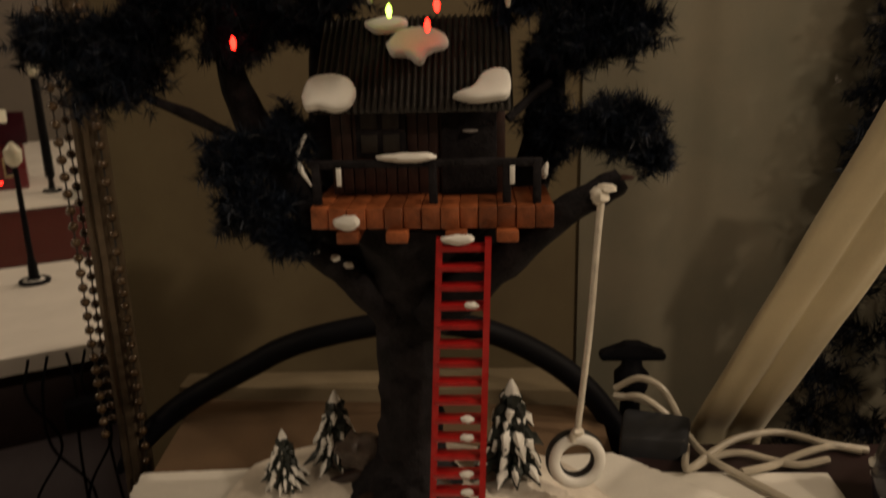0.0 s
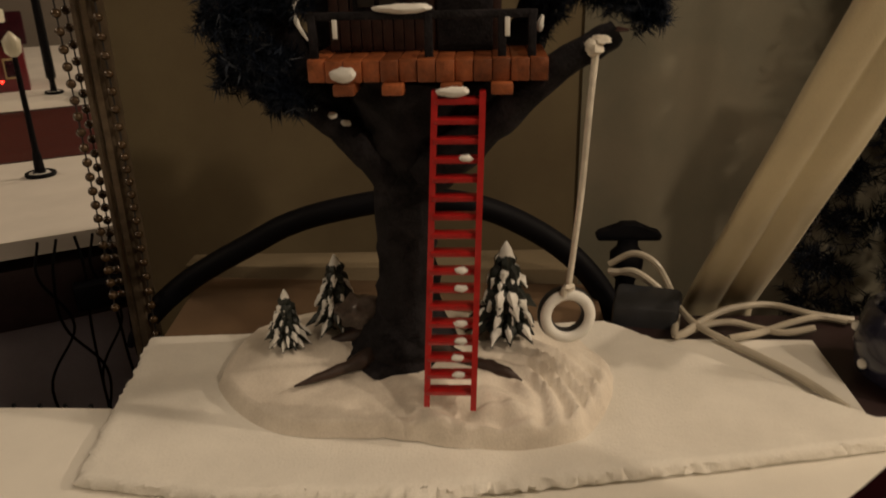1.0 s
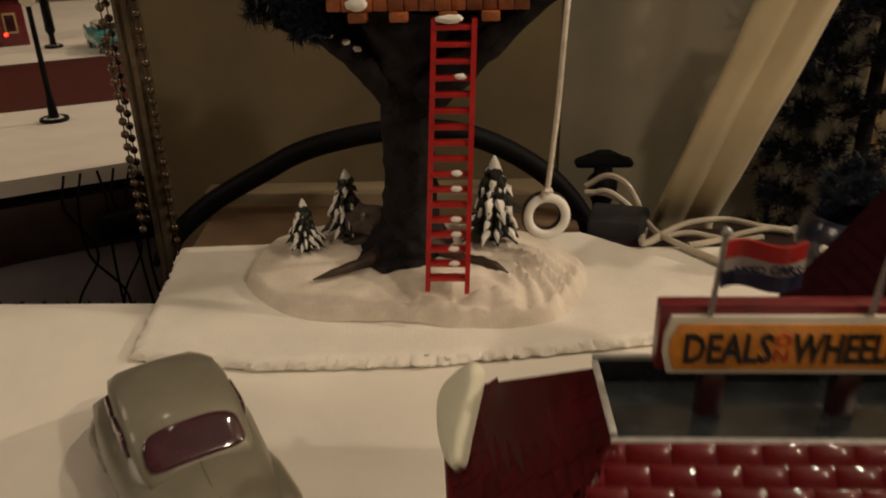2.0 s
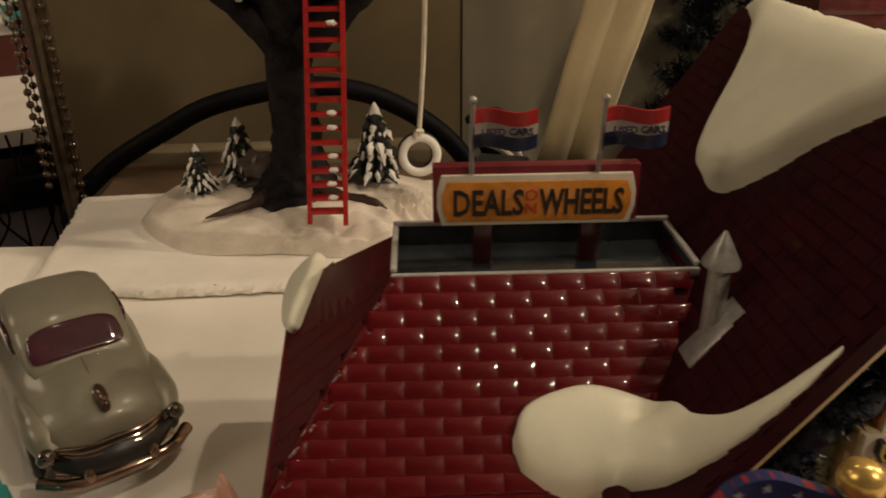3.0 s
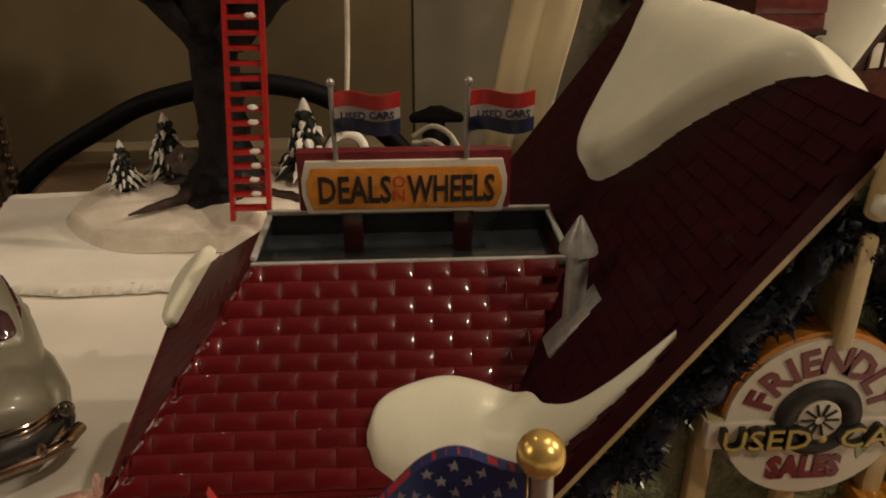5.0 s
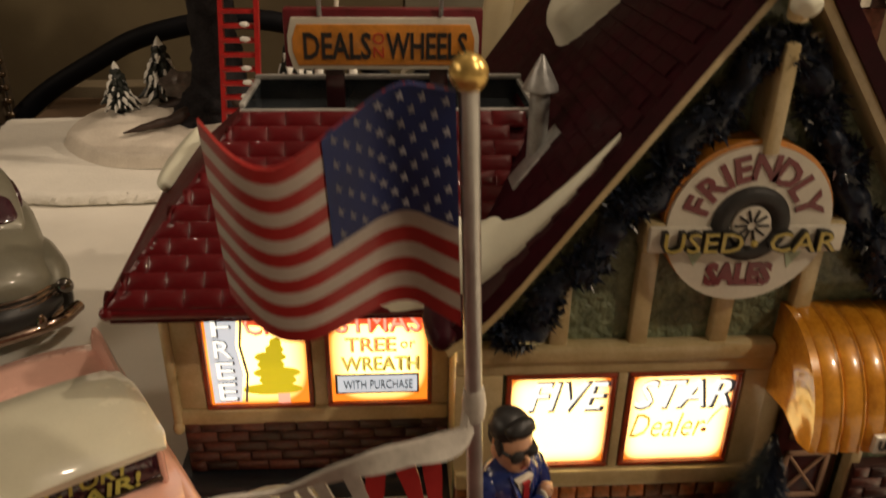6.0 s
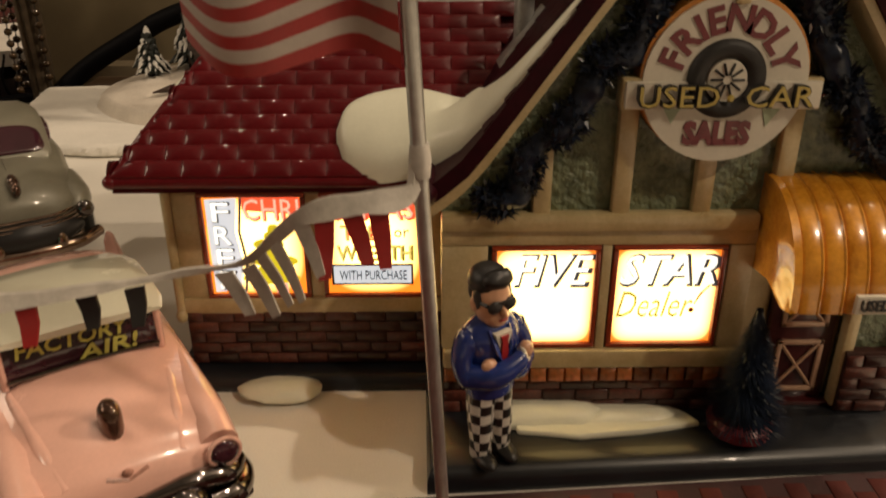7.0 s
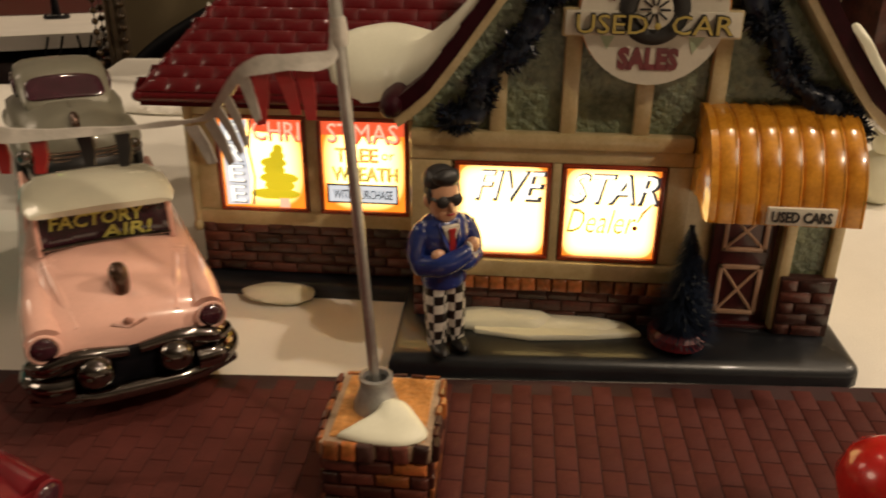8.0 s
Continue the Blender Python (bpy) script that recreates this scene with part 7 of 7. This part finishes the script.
clamp = thing("wing_knob", "black plastic wing knob on a short stand", "knob", (-3.5, 53.4, -6))
part("stand", lathe(bmesh.new(), [(2.2, 0), (2.0, 0.6), (0.9, 1.4), (0.75, 7.4), (1.25, 8.6), (1.3, 9.6), (0.8, 10.2), (0.75, 10.9)], 16), BLACK_PLASTIC, clamp, local=True)
bm = bmesh.new()
prism(bm, [(-2.3, 10.75), (2.3, 10.75), (2.5, 11.15), (2.2, 11.5), (1.2, 11.6), (0.6, 12.15), (-0.6, 12.15), (-1.2, 11.6), (-2.2, 11.5), (-2.5, 11.15)], "y", -0.5, 0.5, 0.16)
part("wing_handle", bm, BLACK_PLASTIC, clamp, local=True)
bm = bmesh.new()
prism(bm, [(-6.2, 43.2), (-2.2, 42.6), (-1.0, 46.0), (-5.2, 47.2)], "z", -6.0, 4.1, 0.4)
solid("black_case", bm, mat("case_plastic", (0.02, 0.022, 0.027), 0.5, var=0.3, big=60, bump=0.2), "small black plastic case behind the foam board", "case")

# white cables lying on the cloth, looped up over the case
for pts in (
    [(-5.7, 48.0, 5.0), (-4.2, 47.5, 6.0), (-2.8, 47.0, 5.5), (-1.8, 46.5, 3.9), (-1.4, 45.5, 2.6), (-2.6, 41.2, 3.2), (-2.0, 41.4, 3.15), (-0.7, 42.6, 3.3), (1.6, 44.3, 3.4), (4.4, 45.1, 3.3), (6.8, 43.9, 3.2), (9.1, 43.3, 3.1)],
    [(-5.7, 48.0, 4.5), (-4.0, 47.0, 4.6), (-2.0, 46.0, 3.5), (-1.1, 42.4, 3.3), (0.5, 40.3, 3.1), (1.9, 38.6, 3.0), (3.4, 36.5, 2.9), (4.7, 33.8, 2.8)],
    [(-2.2, 41.2, 3.1), (-0.5, 42.5, 3.1), (1.2, 42.8, 3.2), (2.7, 42.1, 3.15), (4.2, 41.6, 3.1), (6.2, 42.2, 3.1)],
    [(0.6, 40.8, 3.1), (2.7, 41.5, 3.15), (5.0, 42.9, 3.1), (7.1, 43.7, 3.1), (8.6, 43.1, 3.1)],
    [(-5.5, 48.0, 4.3), (-4.2, 47.0, 4.9), (-2.8, 46.5, 4.1), (-1.7, 46.2, 3.0), (-1.2, 45.2, 2.9)],
):
    bm = bmesh.new()
    tube(bm, glide(pts, 10), 0.23, 8)
    solid("power_cable", bm, WHITE_PLASTIC, "loose white power cable lying on the cloth", "cable", group="white cables")

# black leads and a plug hanging at the table's rear edge
lrng = random.Random(8)
for k in range(9):
    x = -47 + 1.5 * k
    bm = bmesh.new()
    tube(bm, glide([(x, 34.2, 2.2), (x + lrng.uniform(-1, 1), 34.8, -1), (x + lrng.uniform(-1.6, 1.6), 35.2, -6), (x + lrng.uniform(-2, 2), 35.2, -12), (x + lrng.uniform(-1, 1), 34.8, -22)], 8), 0.13, 6)
    solid("lead", bm, BLACK_PLASTIC, "thin black lead hanging behind the table", "cable", group="black leads")
bm = bmesh.new()
box(bm, -45, -38, 34.6, 36.4, -4.4, -1.9, 0.3)
solid("plug_strip", bm, BLACK_PLASTIC, "black plug strip hanging behind the table", "plug strip")

# tinsel tree and village houses at the right-hand back
dark = thing("tinsel_tree", "dark blue-black tinsel tree with pale glints", "tree", (24, 66, -60))
part("trunk", lathe(bmesh.new(), [(1.5, 0), (1.0, 30), (0.3, 118)], 10), BARK, dark, local=True)
cb, sv = bmesh.new(), bmesh.new()
for k in range(120):
    f = (k + 0.5) / 120
    a = k * 2.399
    R = 15.0 * (1 - f) ** 0.8
    c = (R * 0.62 * math.cos(a), R * 0.62 * math.sin(a), 42 + 76 * f)
    needle_crown(cb, c, (4.2, 4.2, 3.2), 26, 26, 1.3, trng, 0.6, 0.07)
    if k % 2 == 0:
        needle_crown(sv, c, (4.6, 4.6, 3.4), 4, 6, 0.7, trng, 0.6, 0.12)
part("crown", cb, NEEDLE, dark, "thick dark tinsel boughs", local=True, smooth=False, normals=False)
part("tinsel_end", sv, PAINT_GREY, dark, "pale tinsel ends", local=True, smooth=False, normals=False)


def back_house(x, y, turn, wall_m, w, d, h, label):
    t = thing("village_house", label, "building", place_on_ground(x, y), turn, "houses behind the shop")
    part("wall", box(bmesh.new(), -w, w, -d, d, 0, h, 0.15), wall_m, t, local=True)
    part("roof", prism(bmesh.new(), [(-d - 0.6, h), (d + 0.6, h), (0, h + d * 1.1)], "x", -w - 0.5, w + 0.5, 0.15), ROOF_DARK, t, local=True)
    part("roof_snow", prism(bmesh.new(), [(-d * 0.22, h + d * 0.88), (d * 0.22, h + d * 0.88), (0, h + d * 1.18)], "x", -w * 0.4, w * 0.6, 0.2), GLAZE_SNOW, t, local=True)
    for k in range(6):
        part("board", box(bmesh.new(), -w - 0.05, w + 0.05, -d - 0.08, -d + 0.02, h * k / 6 + 0.03, h * (k + 1) / 6 - 0.03, 0.03), wall_m, t, local=True)
    for k in range(3):
        wx = -w * 0.66 + w * 0.66 * k
        f = part("window", box(bmesh.new(), wx - 0.7, wx + 0.7, -d - 0.15, -d + 0.1, h * 0.4, h * 0.75, 0.05), CREAM, t, local=True)
        part("pane", box(bmesh.new(), wx - 0.5, wx + 0.5, -d - 0.2, -d - 0.12, h * 0.44, h * 0.71), PANE_LEFT if k == 1 else CAR_GLASS, f, local=True)
    part("chimney", box(bmesh.new(), w * 0.3, w * 0.3 + 1.2, -0.6, 0.6, h + d * 0.5, h + d * 1.6, 0.06), MAROON, t, local=True)
    return t


# tall red shop with a jutting upper storey
tall = thing("village_shop", "dark red model shop with a jutting upper storey", "building", place_on_ground(23.5, 50), 0, "houses behind the shop")
SHOP_RED = mat("shop_red", (0.1, 0.017, 0.015), 0.3, coat=0.4, var=0.4, big=120, bump=0.15)
g0 = ground(50)
part("ground_floor", box(bmesh.new(), -2.5, 2.6, -1.5, 5.0, 0, 13.6 - g0, 0.1), POST_DARK, tall, local=True)
upper = part("upper_floor", box(bmesh.new(), -2.7, 3.0, -3.9, 5.0, 13.6 - g0, 23 - g0, 0.12), SHOP_RED, tall, "dark red boarded upper floor", local=True)
for k in range(7):
    z = 13.7 - g0 + 1.3 * k
    part("board", prism(bmesh.new(), [(-4.06, z), (-3.92, z + 1.22), (-3.88, z + 1.22), (-3.88, z)], "x", -2.7, 3.0, 0.02), SHOP_RED, upper, local=True)
part("ledge", box(bmesh.new(), -2.9, 3.2, -4.3, -3.7, 13.3 - g0, 13.72 - g0, 0.08), POST_DARK, tall, local=True)
for x in (-2.0, 2.4):
    part("bracket", prism(bmesh.new(), [(-4.2, 13.3 - g0), (-1.5, 13.3 - g0), (-1.5, 11.4 - g0)], "x", x - 0.2, x + 0.2, 0.05), POST_DARK, tall, local=True)
part("roof", prism(bmesh.new(), [(-4.8, 23 - g0), (5.8, 23 - g0), (0.6, 27.5 - g0)], "x", -3.2, 3.5, 0.15), ROOF_DARK, tall, local=True)
# cottage deep in snow
cot = thing("snowy_cottage", "small brown timbered cottage under thick white snow", "building", place_on_ground(30.0, 46.5), 18, "houses behind the shop")
g0 = ground(46.5)
part("wall", box(bmesh.new(), -3.4, 3.4, -2.4, 2.4, 0, 11.0 - g0, 0.12), BRICK, cot, "orange-brown wall", local=True)
part("gable", prism(bmesh.new(), [(-3.4, 11.0 - g0), (3.4, 11.0 - g0), (0, 15.4 - g0)], "y", -2.4, 2.4, 0.08), BROWN_WOOD, cot, local=True)
for side in (-1, 1):
    bm = bmesh.new()
    rings(bm, [[(side * (0.1 + 3.9 * f), y, 16.1 - g0 - 5.2 * f + h * (1 - 0.15 * noise.noise(Vector((f * 3, y, side))))) for y, h in ((-3.1, 0.0), (-3.25, 0.5), (-2.9, 1.0), (-1, 1.1), (1.2, 1.05), (2.9, 0.9), (3.1, 0.0))] for f in (0.0, 0.12, 0.35, 0.6, 0.85, 1.0)])
    part("roof_snow", bm, GLAZE_SNOW, cot, "thick white snow on the roof", local=True)
    part("barge_board", prism(bmesh.new(), [(side * 4.0, 10.6 - g0), (side * 4.0, 11.2 - g0), (0, 16.3 - g0), (0, 15.6 - g0)], "y", -3.3, -3.0, 0.04), BROWN_WOOD, cot, local=True)
bm = bmesh.new()
for x, z0, z1 in ((-1.5, 11.0, 13.2), (0, 11.0, 15.2), (1.5, 11.0, 13.2)):
    box(bm, x - 0.14, x + 0.14, -2.55, -2.35, z0 - g0, z1 - g0, 0.03)
part("timber", bm, BROWN_WOOD, cot, local=True)
for x in (-0.8, 0.8):
    part("plaster", box(bmesh.new(), x - 0.55, x + 0.55, -2.47, -2.37, 11.1 - g0, 13.0 - g0, 0.03), SIGN_WHITE, cot, "white plaster panel", local=True)
back_house(47, 40, -20, CREAM, 5, 4, 9, "cream model house with a lit window")
pot = thing("spotted_pot", "dark blue pot with white spots", "pot", place_on_ground(9.6, 37.0))
part("body", lathe(bmesh.new(), [(2.2, 0), (3.0, 0.6), (3.3, 2.4), (2.9, 4.2), (2.6, 4.5), (2.3, 4.2), (2.4, 1.0)], 24), mat("navy_glaze", (0.012, 0.014, 0.035), 0.25, coat=0.5, var=0.3, bump=0.04), pot, local=True)
for k in range(12):
    a = 0.52 * k + 0.2
    part("spot", blob(bmesh.new(), (3.18 * math.cos(a), 3.18 * math.sin(a), 1.4 + 1.5 * (k % 2)), 0.3, 8, 6), SNOW, pot, local=True)
shrub = bmesh.new()
for k in range(12):
    needle_crown(shrub, (1.6 * math.cos(k * 2.4), 1.6 * math.sin(k * 2.4), 5.5 + 0.5 * (k % 4)), (1.6, 1.6, 1.4), 22, 22, 0.7, trng)
part("shrub", shrub, NEEDLE, pot, "dark needled shrub", local=True, smooth=False, normals=False)

# ---- shingles and bricks ----
def shared(name, me, m, parent):
    """Another object on the same mesh, laid by a matrix in centimetres."""
    ob = new(name, me)
    s = Matrix.Scale(CM, 4)
    ob.parent = parent
    ob.matrix_basis = WORLD_OF[parent.name].inverted() @ s @ m @ s.inverted()
    return ob


def glazed_tile(name, w, h, t, m):
    """A shingle swelling softly to its middle under thick glaze, lying like piece_mesh."""
    def swell(u, v):
        return t * (0.42 + 0.95 * (1 - abs(u) ** 3) * (1 - abs(v) ** 2.6))
    us = (-1, -0.95, -0.84, -0.66, -0.4, 0, 0.4, 0.66, 0.84, 0.95, 1)
    vs = (-1, -0.93, -0.8, -0.58, -0.2, 0.2, 0.58, 0.85, 1)
    bm = bmesh.new()
    top = [[bm.verts.new((w / 2 * u, -swell(u, v), h / 2 * (v + 1))) for u in us] for v in vs]
    for a, b in zip(top, top[1:]):
        for i in range(len(us) - 1):
            bm.faces.new((a[i], a[i + 1], b[i + 1], b[i]))
    rim = top[0] + [r[-1] for r in top[1:]] + top[-1][-2::-1] + [r[0] for r in top[-2:0:-1]]
    low = [bm.verts.new((v.co.x, 0.02, v.co.z)) for v in rim]
    for i in range(len(rim)):
        bm.faces.new((rim[i], low[i], low[(i + 1) % len(rim)], rim[(i + 1) % len(rim)]))
    bmesh.ops.scale(bm, vec=(CM, CM, CM), verts=bm.verts)
    bmesh.ops.recalc_face_normals(bm, faces=bm.faces)
    return finish(bm, name, m, 80)


def hip_tile(me, shear):
    """The same shingle cut aslant along a hip on its left side."""
    cut = me.copy()
    for v in cut.vertices:
        if v.co.x < 0:
            v.co.x += shear * v.co.z
    return cut


def piece_mesh(name, w, h, t, m, bevel):
    """A low block in its own x (width), y (depth) and z (height), bottom middle at the origin."""
    bm = box(bmesh.new(), -w / 2, w / 2, -t, 0, 0, h)
    es = [e for e in bm.edges if all(v.co.y < -t + 1e-6 for v in e.verts)]
    bmesh.ops.bevel(bm, geom=es, offset=bevel, segments=1, affect="EDGES")
    bmesh.ops.scale(bm, vec=(CM, CM, CM), verts=bm.verts)
    bmesh.ops.recalc_face_normals(bm, faces=bm.faces)
    return finish(bm, name, m, 50)


qrng = random.Random(21)
# front slope of the wing, row on row, each a little lifted at its lower edge
tile = glazed_tile("shingle", 1.068, 0.56, 0.08, ROOF)
slope_len = math.hypot(TY0 - EY0, TZ - EZ)
tilt = math.degrees(math.atan2(TZ - EZ, TY0 - EY0))
for r in range(12):
    s = (r + 0.02) / 12
    y, z = EY0 + (TY0 - EY0) * s - 0.12, EZ + (TZ - EZ) * s + 0.06
    x0, x1 = EX0 + (TX0 - EX0) * s, EX1 + (TX1 - EX1) * s - 0.1
    n = int((x1 - x0) / 1.07) + 2
    for k in range(n):
        a = max(x0 - 0.1, EX0 + 1.07 * (k + int((x0 - EX0) / 1.07) - 1) + (0.535 if r % 2 else 0.0))
        b = min(x1 + 0.1, EX0 + 1.07 * (k + int((x0 - EX0) / 1.07)) + (0.535 if r % 2 else 0.0))
        if b - a < 0.35 and k > 2 or b - a < 0.05:
            continue
        ends_at_hip = a < x0
        x = (a + b) / 2
        m = Matrix.Translation((x, y, z)) @ Matrix.Rotation(radians(tilt - 90 + 4 + qrng.uniform(-0.9, 0.9)), 4, "X") @ Matrix.Rotation(radians(qrng.uniform(-1.2, 1.2)), 4, "Z") @ Matrix.Diagonal(((b - a) / 1.07, 1, 1, 1))
        shared("shingle", hip_tile(tile, (TX0 - EX0) / slope_len / ((b - a) / 1.07)) if ends_at_hip else tile, m, wing_roof)

# the other slopes: the same shingles as one skin
rest = bmesh.new()


def shingle_quad(bm, c, u, v, n, w, h, t):
    """A shingle round c: u across, v up the slope, n outwards; lower edge raised."""
    p = [c - u * w / 2 + n * t, c + u * w / 2 + n * t, c + u * w / 2 + v * h + n * 0.02, c - u * w / 2 + v * h + n * 0.02, c - u * w / 2 - n * 0.02, c + u * w / 2 - n * 0.02]
    q = [bm.verts.new(x) for x in p]
    bm.faces.new((q[0], q[1], q[2], q[3]))
    bm.faces.new((q[4], q[5], q[1], q[0]))
    bm.faces.new((q[4], q[0], q[3]))
    bm.faces.new((q[1], q[5], q[2]))


for side in (-1, 1):
    n = Vector((side * 0.79, 0, 0.61))
    v = Vector((-side * 0.61, 0, 0.79))
    rows = 22
    for r in range(rows):
        d = 6.2 - 6.1 * r / rows
        x = PEAK_X + side * d
        for k in range(18):
            y = 0.05 + 1.08 * k + (0.5 if r % 2 else 0)
            if y > 16.2:
                continue
            shingle_quad(rest, Vector((x, y, roof_line(x))) + n * 0.02, Vector((0, 1, 0)), v, n, 1.06, 0.46, 0.032)
part("shingles", rest, ROOF_DARK, shop, "rows of dark red shingles, shade in their colour", smooth=False)["kind"] = "stuff"
rest = bmesh.new()
for r in range(12):
    s = r / 12
    y0, y1 = EY0 + (TY0 - EY0) * s, EY1 + (TY1 - EY1) * s
    for k in range(int((y1 - y0) / 1.06) + 1):
        y = y0 + 0.6 + 1.06 * k + (0.4 if r % 2 else 0)
        if y < y1 - 0.6:
            c = on_hip(y, s, 0.02)
            hv = (on_hip(y, 1, 0) - on_hip(y, 0, 0)).normalized()
            hu = (on_hip(y + 1, s, 0) - on_hip(y, s, 0)).normalized()
            shingle_quad(rest, c, hu, hv, hv.cross(hu).normalized() * (-1 if hv.cross(hu).z < 0 else 1), 1.02, 0.45, 0.06)
part("shingles", rest, ROOF_HIP_SHADE, wing_roof, "rows of dark red shingles, shade in their colour", smooth=False)["kind"] = "stuff"

# brick courses under the windows and on the pier
course = piece_mesh("brick", 1.0, 0.385, 0.055, BRICK, 0.025)


def brick_wall(name, x0, x1, z0, z1, y, parent_label):
    bm = box(bmesh.new(), x0, x1, y, y + 0.4, z0, z1)
    w = part(name, bm, MORTAR, shop, parent_label)
    rows = int(round((z1 - z0) / 0.42))
    for r in range(rows):
        x = x0 + (0 if r % 2 else -0.5)
        while x < x1 - 0.05:
            a, b = max(x, x0), min(x + 1.06, x1)
            if b - a > 0.25:
                m = Matrix.Translation(((a + b) / 2, y + 0.02 - qrng.uniform(0, 0.05), z0 + 0.02 + 0.42 * r)) @ Matrix.Diagonal(((b - a - 0.06) / 1.0, 1, 1, 1))
                shared("brick", course, m, w)
            x += 1.06
    return w


front_bricks = brick_wall("brick_wall", -4.7, 4.6, BZ, 2.8, 0.55, "brown glazed brick below the windows")
front_bricks_top = box(bmesh.new(), -4.7, 4.6, 0.55, 0.95, 2.8, 3.3)
part("brick_backing", front_bricks_top, MORTAR, front_bricks)
soldier = piece_mesh("brick", 0.5, 0.5, 0.2, BRICK_ORANGE, 0.06)
for k in range(17):
    shared("brick", soldier, Matrix.Translation((-4.42 + 0.545 * k, 0.55 - qrng.uniform(0, 0.05), 2.79)) @ Matrix.Rotation(radians(qrng.uniform(-2, 2)), 4, "Y"), front_bricks)
brick_wall("brick_wall", -13.6, -4.7, BZ, 3.6, 3.55, "brown glazed brick below the windows")
brick_wall("brick_pier", 7.95, 9.75, BZ, 3.75, 0.4, "brown glazed brick pier")

# pedestal bricks: an upright row under the top, brown courses below
ped = bpy.data.objects["pedestal"]
cap_brick = [piece_mesh("brick", 0.4, 0.52, 0.16, m, 0.06) for m in (BRICK_ORANGE, BRICK, MORTAR)]
low_brick = [piece_mesh("brick", 0.82, 0.36, 0.12, m, 0.05) for m in (BRICK, BRICK_ORANGE)]
for side, (half, reach) in enumerate(((1.37, 1.53), (1.55, 1.4), (1.37, 1.57), (1.55, 1.35))):
    a = radians(90 * side)
    spin = Matrix.Translation((-4.475, -7.0, 0)) @ Matrix.Rotation(a, 4, "Z")
    n = 6 if side % 2 == 0 else 7
    step = 2 * half / n
    for k in range(n):
        m = cap_brick[2 if k == 2 else (0 if qrng.random() < 0.65 else 1)]
        shared("brick", m, spin @ Matrix.Translation((-half + step * (k + 0.5), -reach - qrng.uniform(-0.03, 0.1), PT - 0.5)) @ Matrix.Rotation(radians(qrng.uniform(-7, 7)), 4, "Y") @ Matrix.Diagonal((qrng.uniform(0.9, 1.02), 1, qrng.uniform(0.92, 1.03), 1)), ped)
    for r in range(5):
        for k in range(4):
            u0, u1 = -half + 0.92 * (k - (0.5 if r % 2 else 0)), -half + 0.92 * (k + 1 - (0.5 if r % 2 else 0)) - 0.06
            u0, u1 = max(u0, -half), min(u1, half)
            if u1 - u0 > 0.2:
                shared("brick", low_brick[0 if qrng.random() < 0.75 else 1], spin @ Matrix.Translation(((u0 + u1) / 2, -reach + 0.02 - qrng.uniform(0, 0.04), 0.18 + 0.405 * r)) @ Matrix.Rotation(radians(qrng.uniform(-1.5, 1.5)), 4, "Y") @ Matrix.Diagonal(((u1 - u0) / 0.82, 1, 1, 1)), ped)
part("mortar_band", box(bmesh.new(), -5.9, -3.05, -8.6, -5.4, PT - 0.5, PT - 0.05, 0.04), PALE_MORTAR, fpole, "pale mortar band")

# street bricks: those near the shop one by one, the rest as one sheet of bricks
sb = piece_mesh("brick", 0.615, 0.965, 0.03, STREET, 0.014)
far = bmesh.new()
count = 0
for c in range(109):
    x = SX1 - 0.6 - 0.65 * c
    top_y = street_edge(x) - 0.25
    for r in range(43):
        y = top_y - 1.0 * (r + 1) - (0.5 if c % 2 else 0.0)
        if y < -44.5:
            continue
        near = -3.0 < x < 11.6 and y > -13
        if near and count < 300:
            count += 1
            m = Matrix.Translation((x, y, street_z(y) + 0.0)) @ Matrix.Rotation(radians(-90 + (2.86 if y > -12 else 0)), 4, "X")
            shared("brick", sb, m, street)
        else:
            z = street_z(y + 0.48)
            dz = 0.024 if y > -12 else 0
            v = [far.verts.new(p) for p in ((x - 0.307, y, z + 0.025 - dz), (x + 0.307, y, z + 0.025 - dz), (x + 0.307, y + 0.965, z + 0.025 + dz), (x - 0.307, y + 0.965, z + 0.025 + dz), (x - 0.32, y - 0.015, z - 0.06 - dz), (x + 0.32, y - 0.015, z - 0.06 - dz), (x + 0.32, y + 0.98, z - 0.06 + dz), (x - 0.32, y + 0.98, z - 0.06 + dz))]
            for q in ((0, 1, 2, 3), (4, 5, 1, 0), (5, 6, 2, 1), (6, 7, 3, 2), (7, 4, 0, 3)):
                far.faces.new([v[i] for i in q])
part("bricks", far, STREET, street, "more street bricks", smooth=False)["kind"] = "stuff"
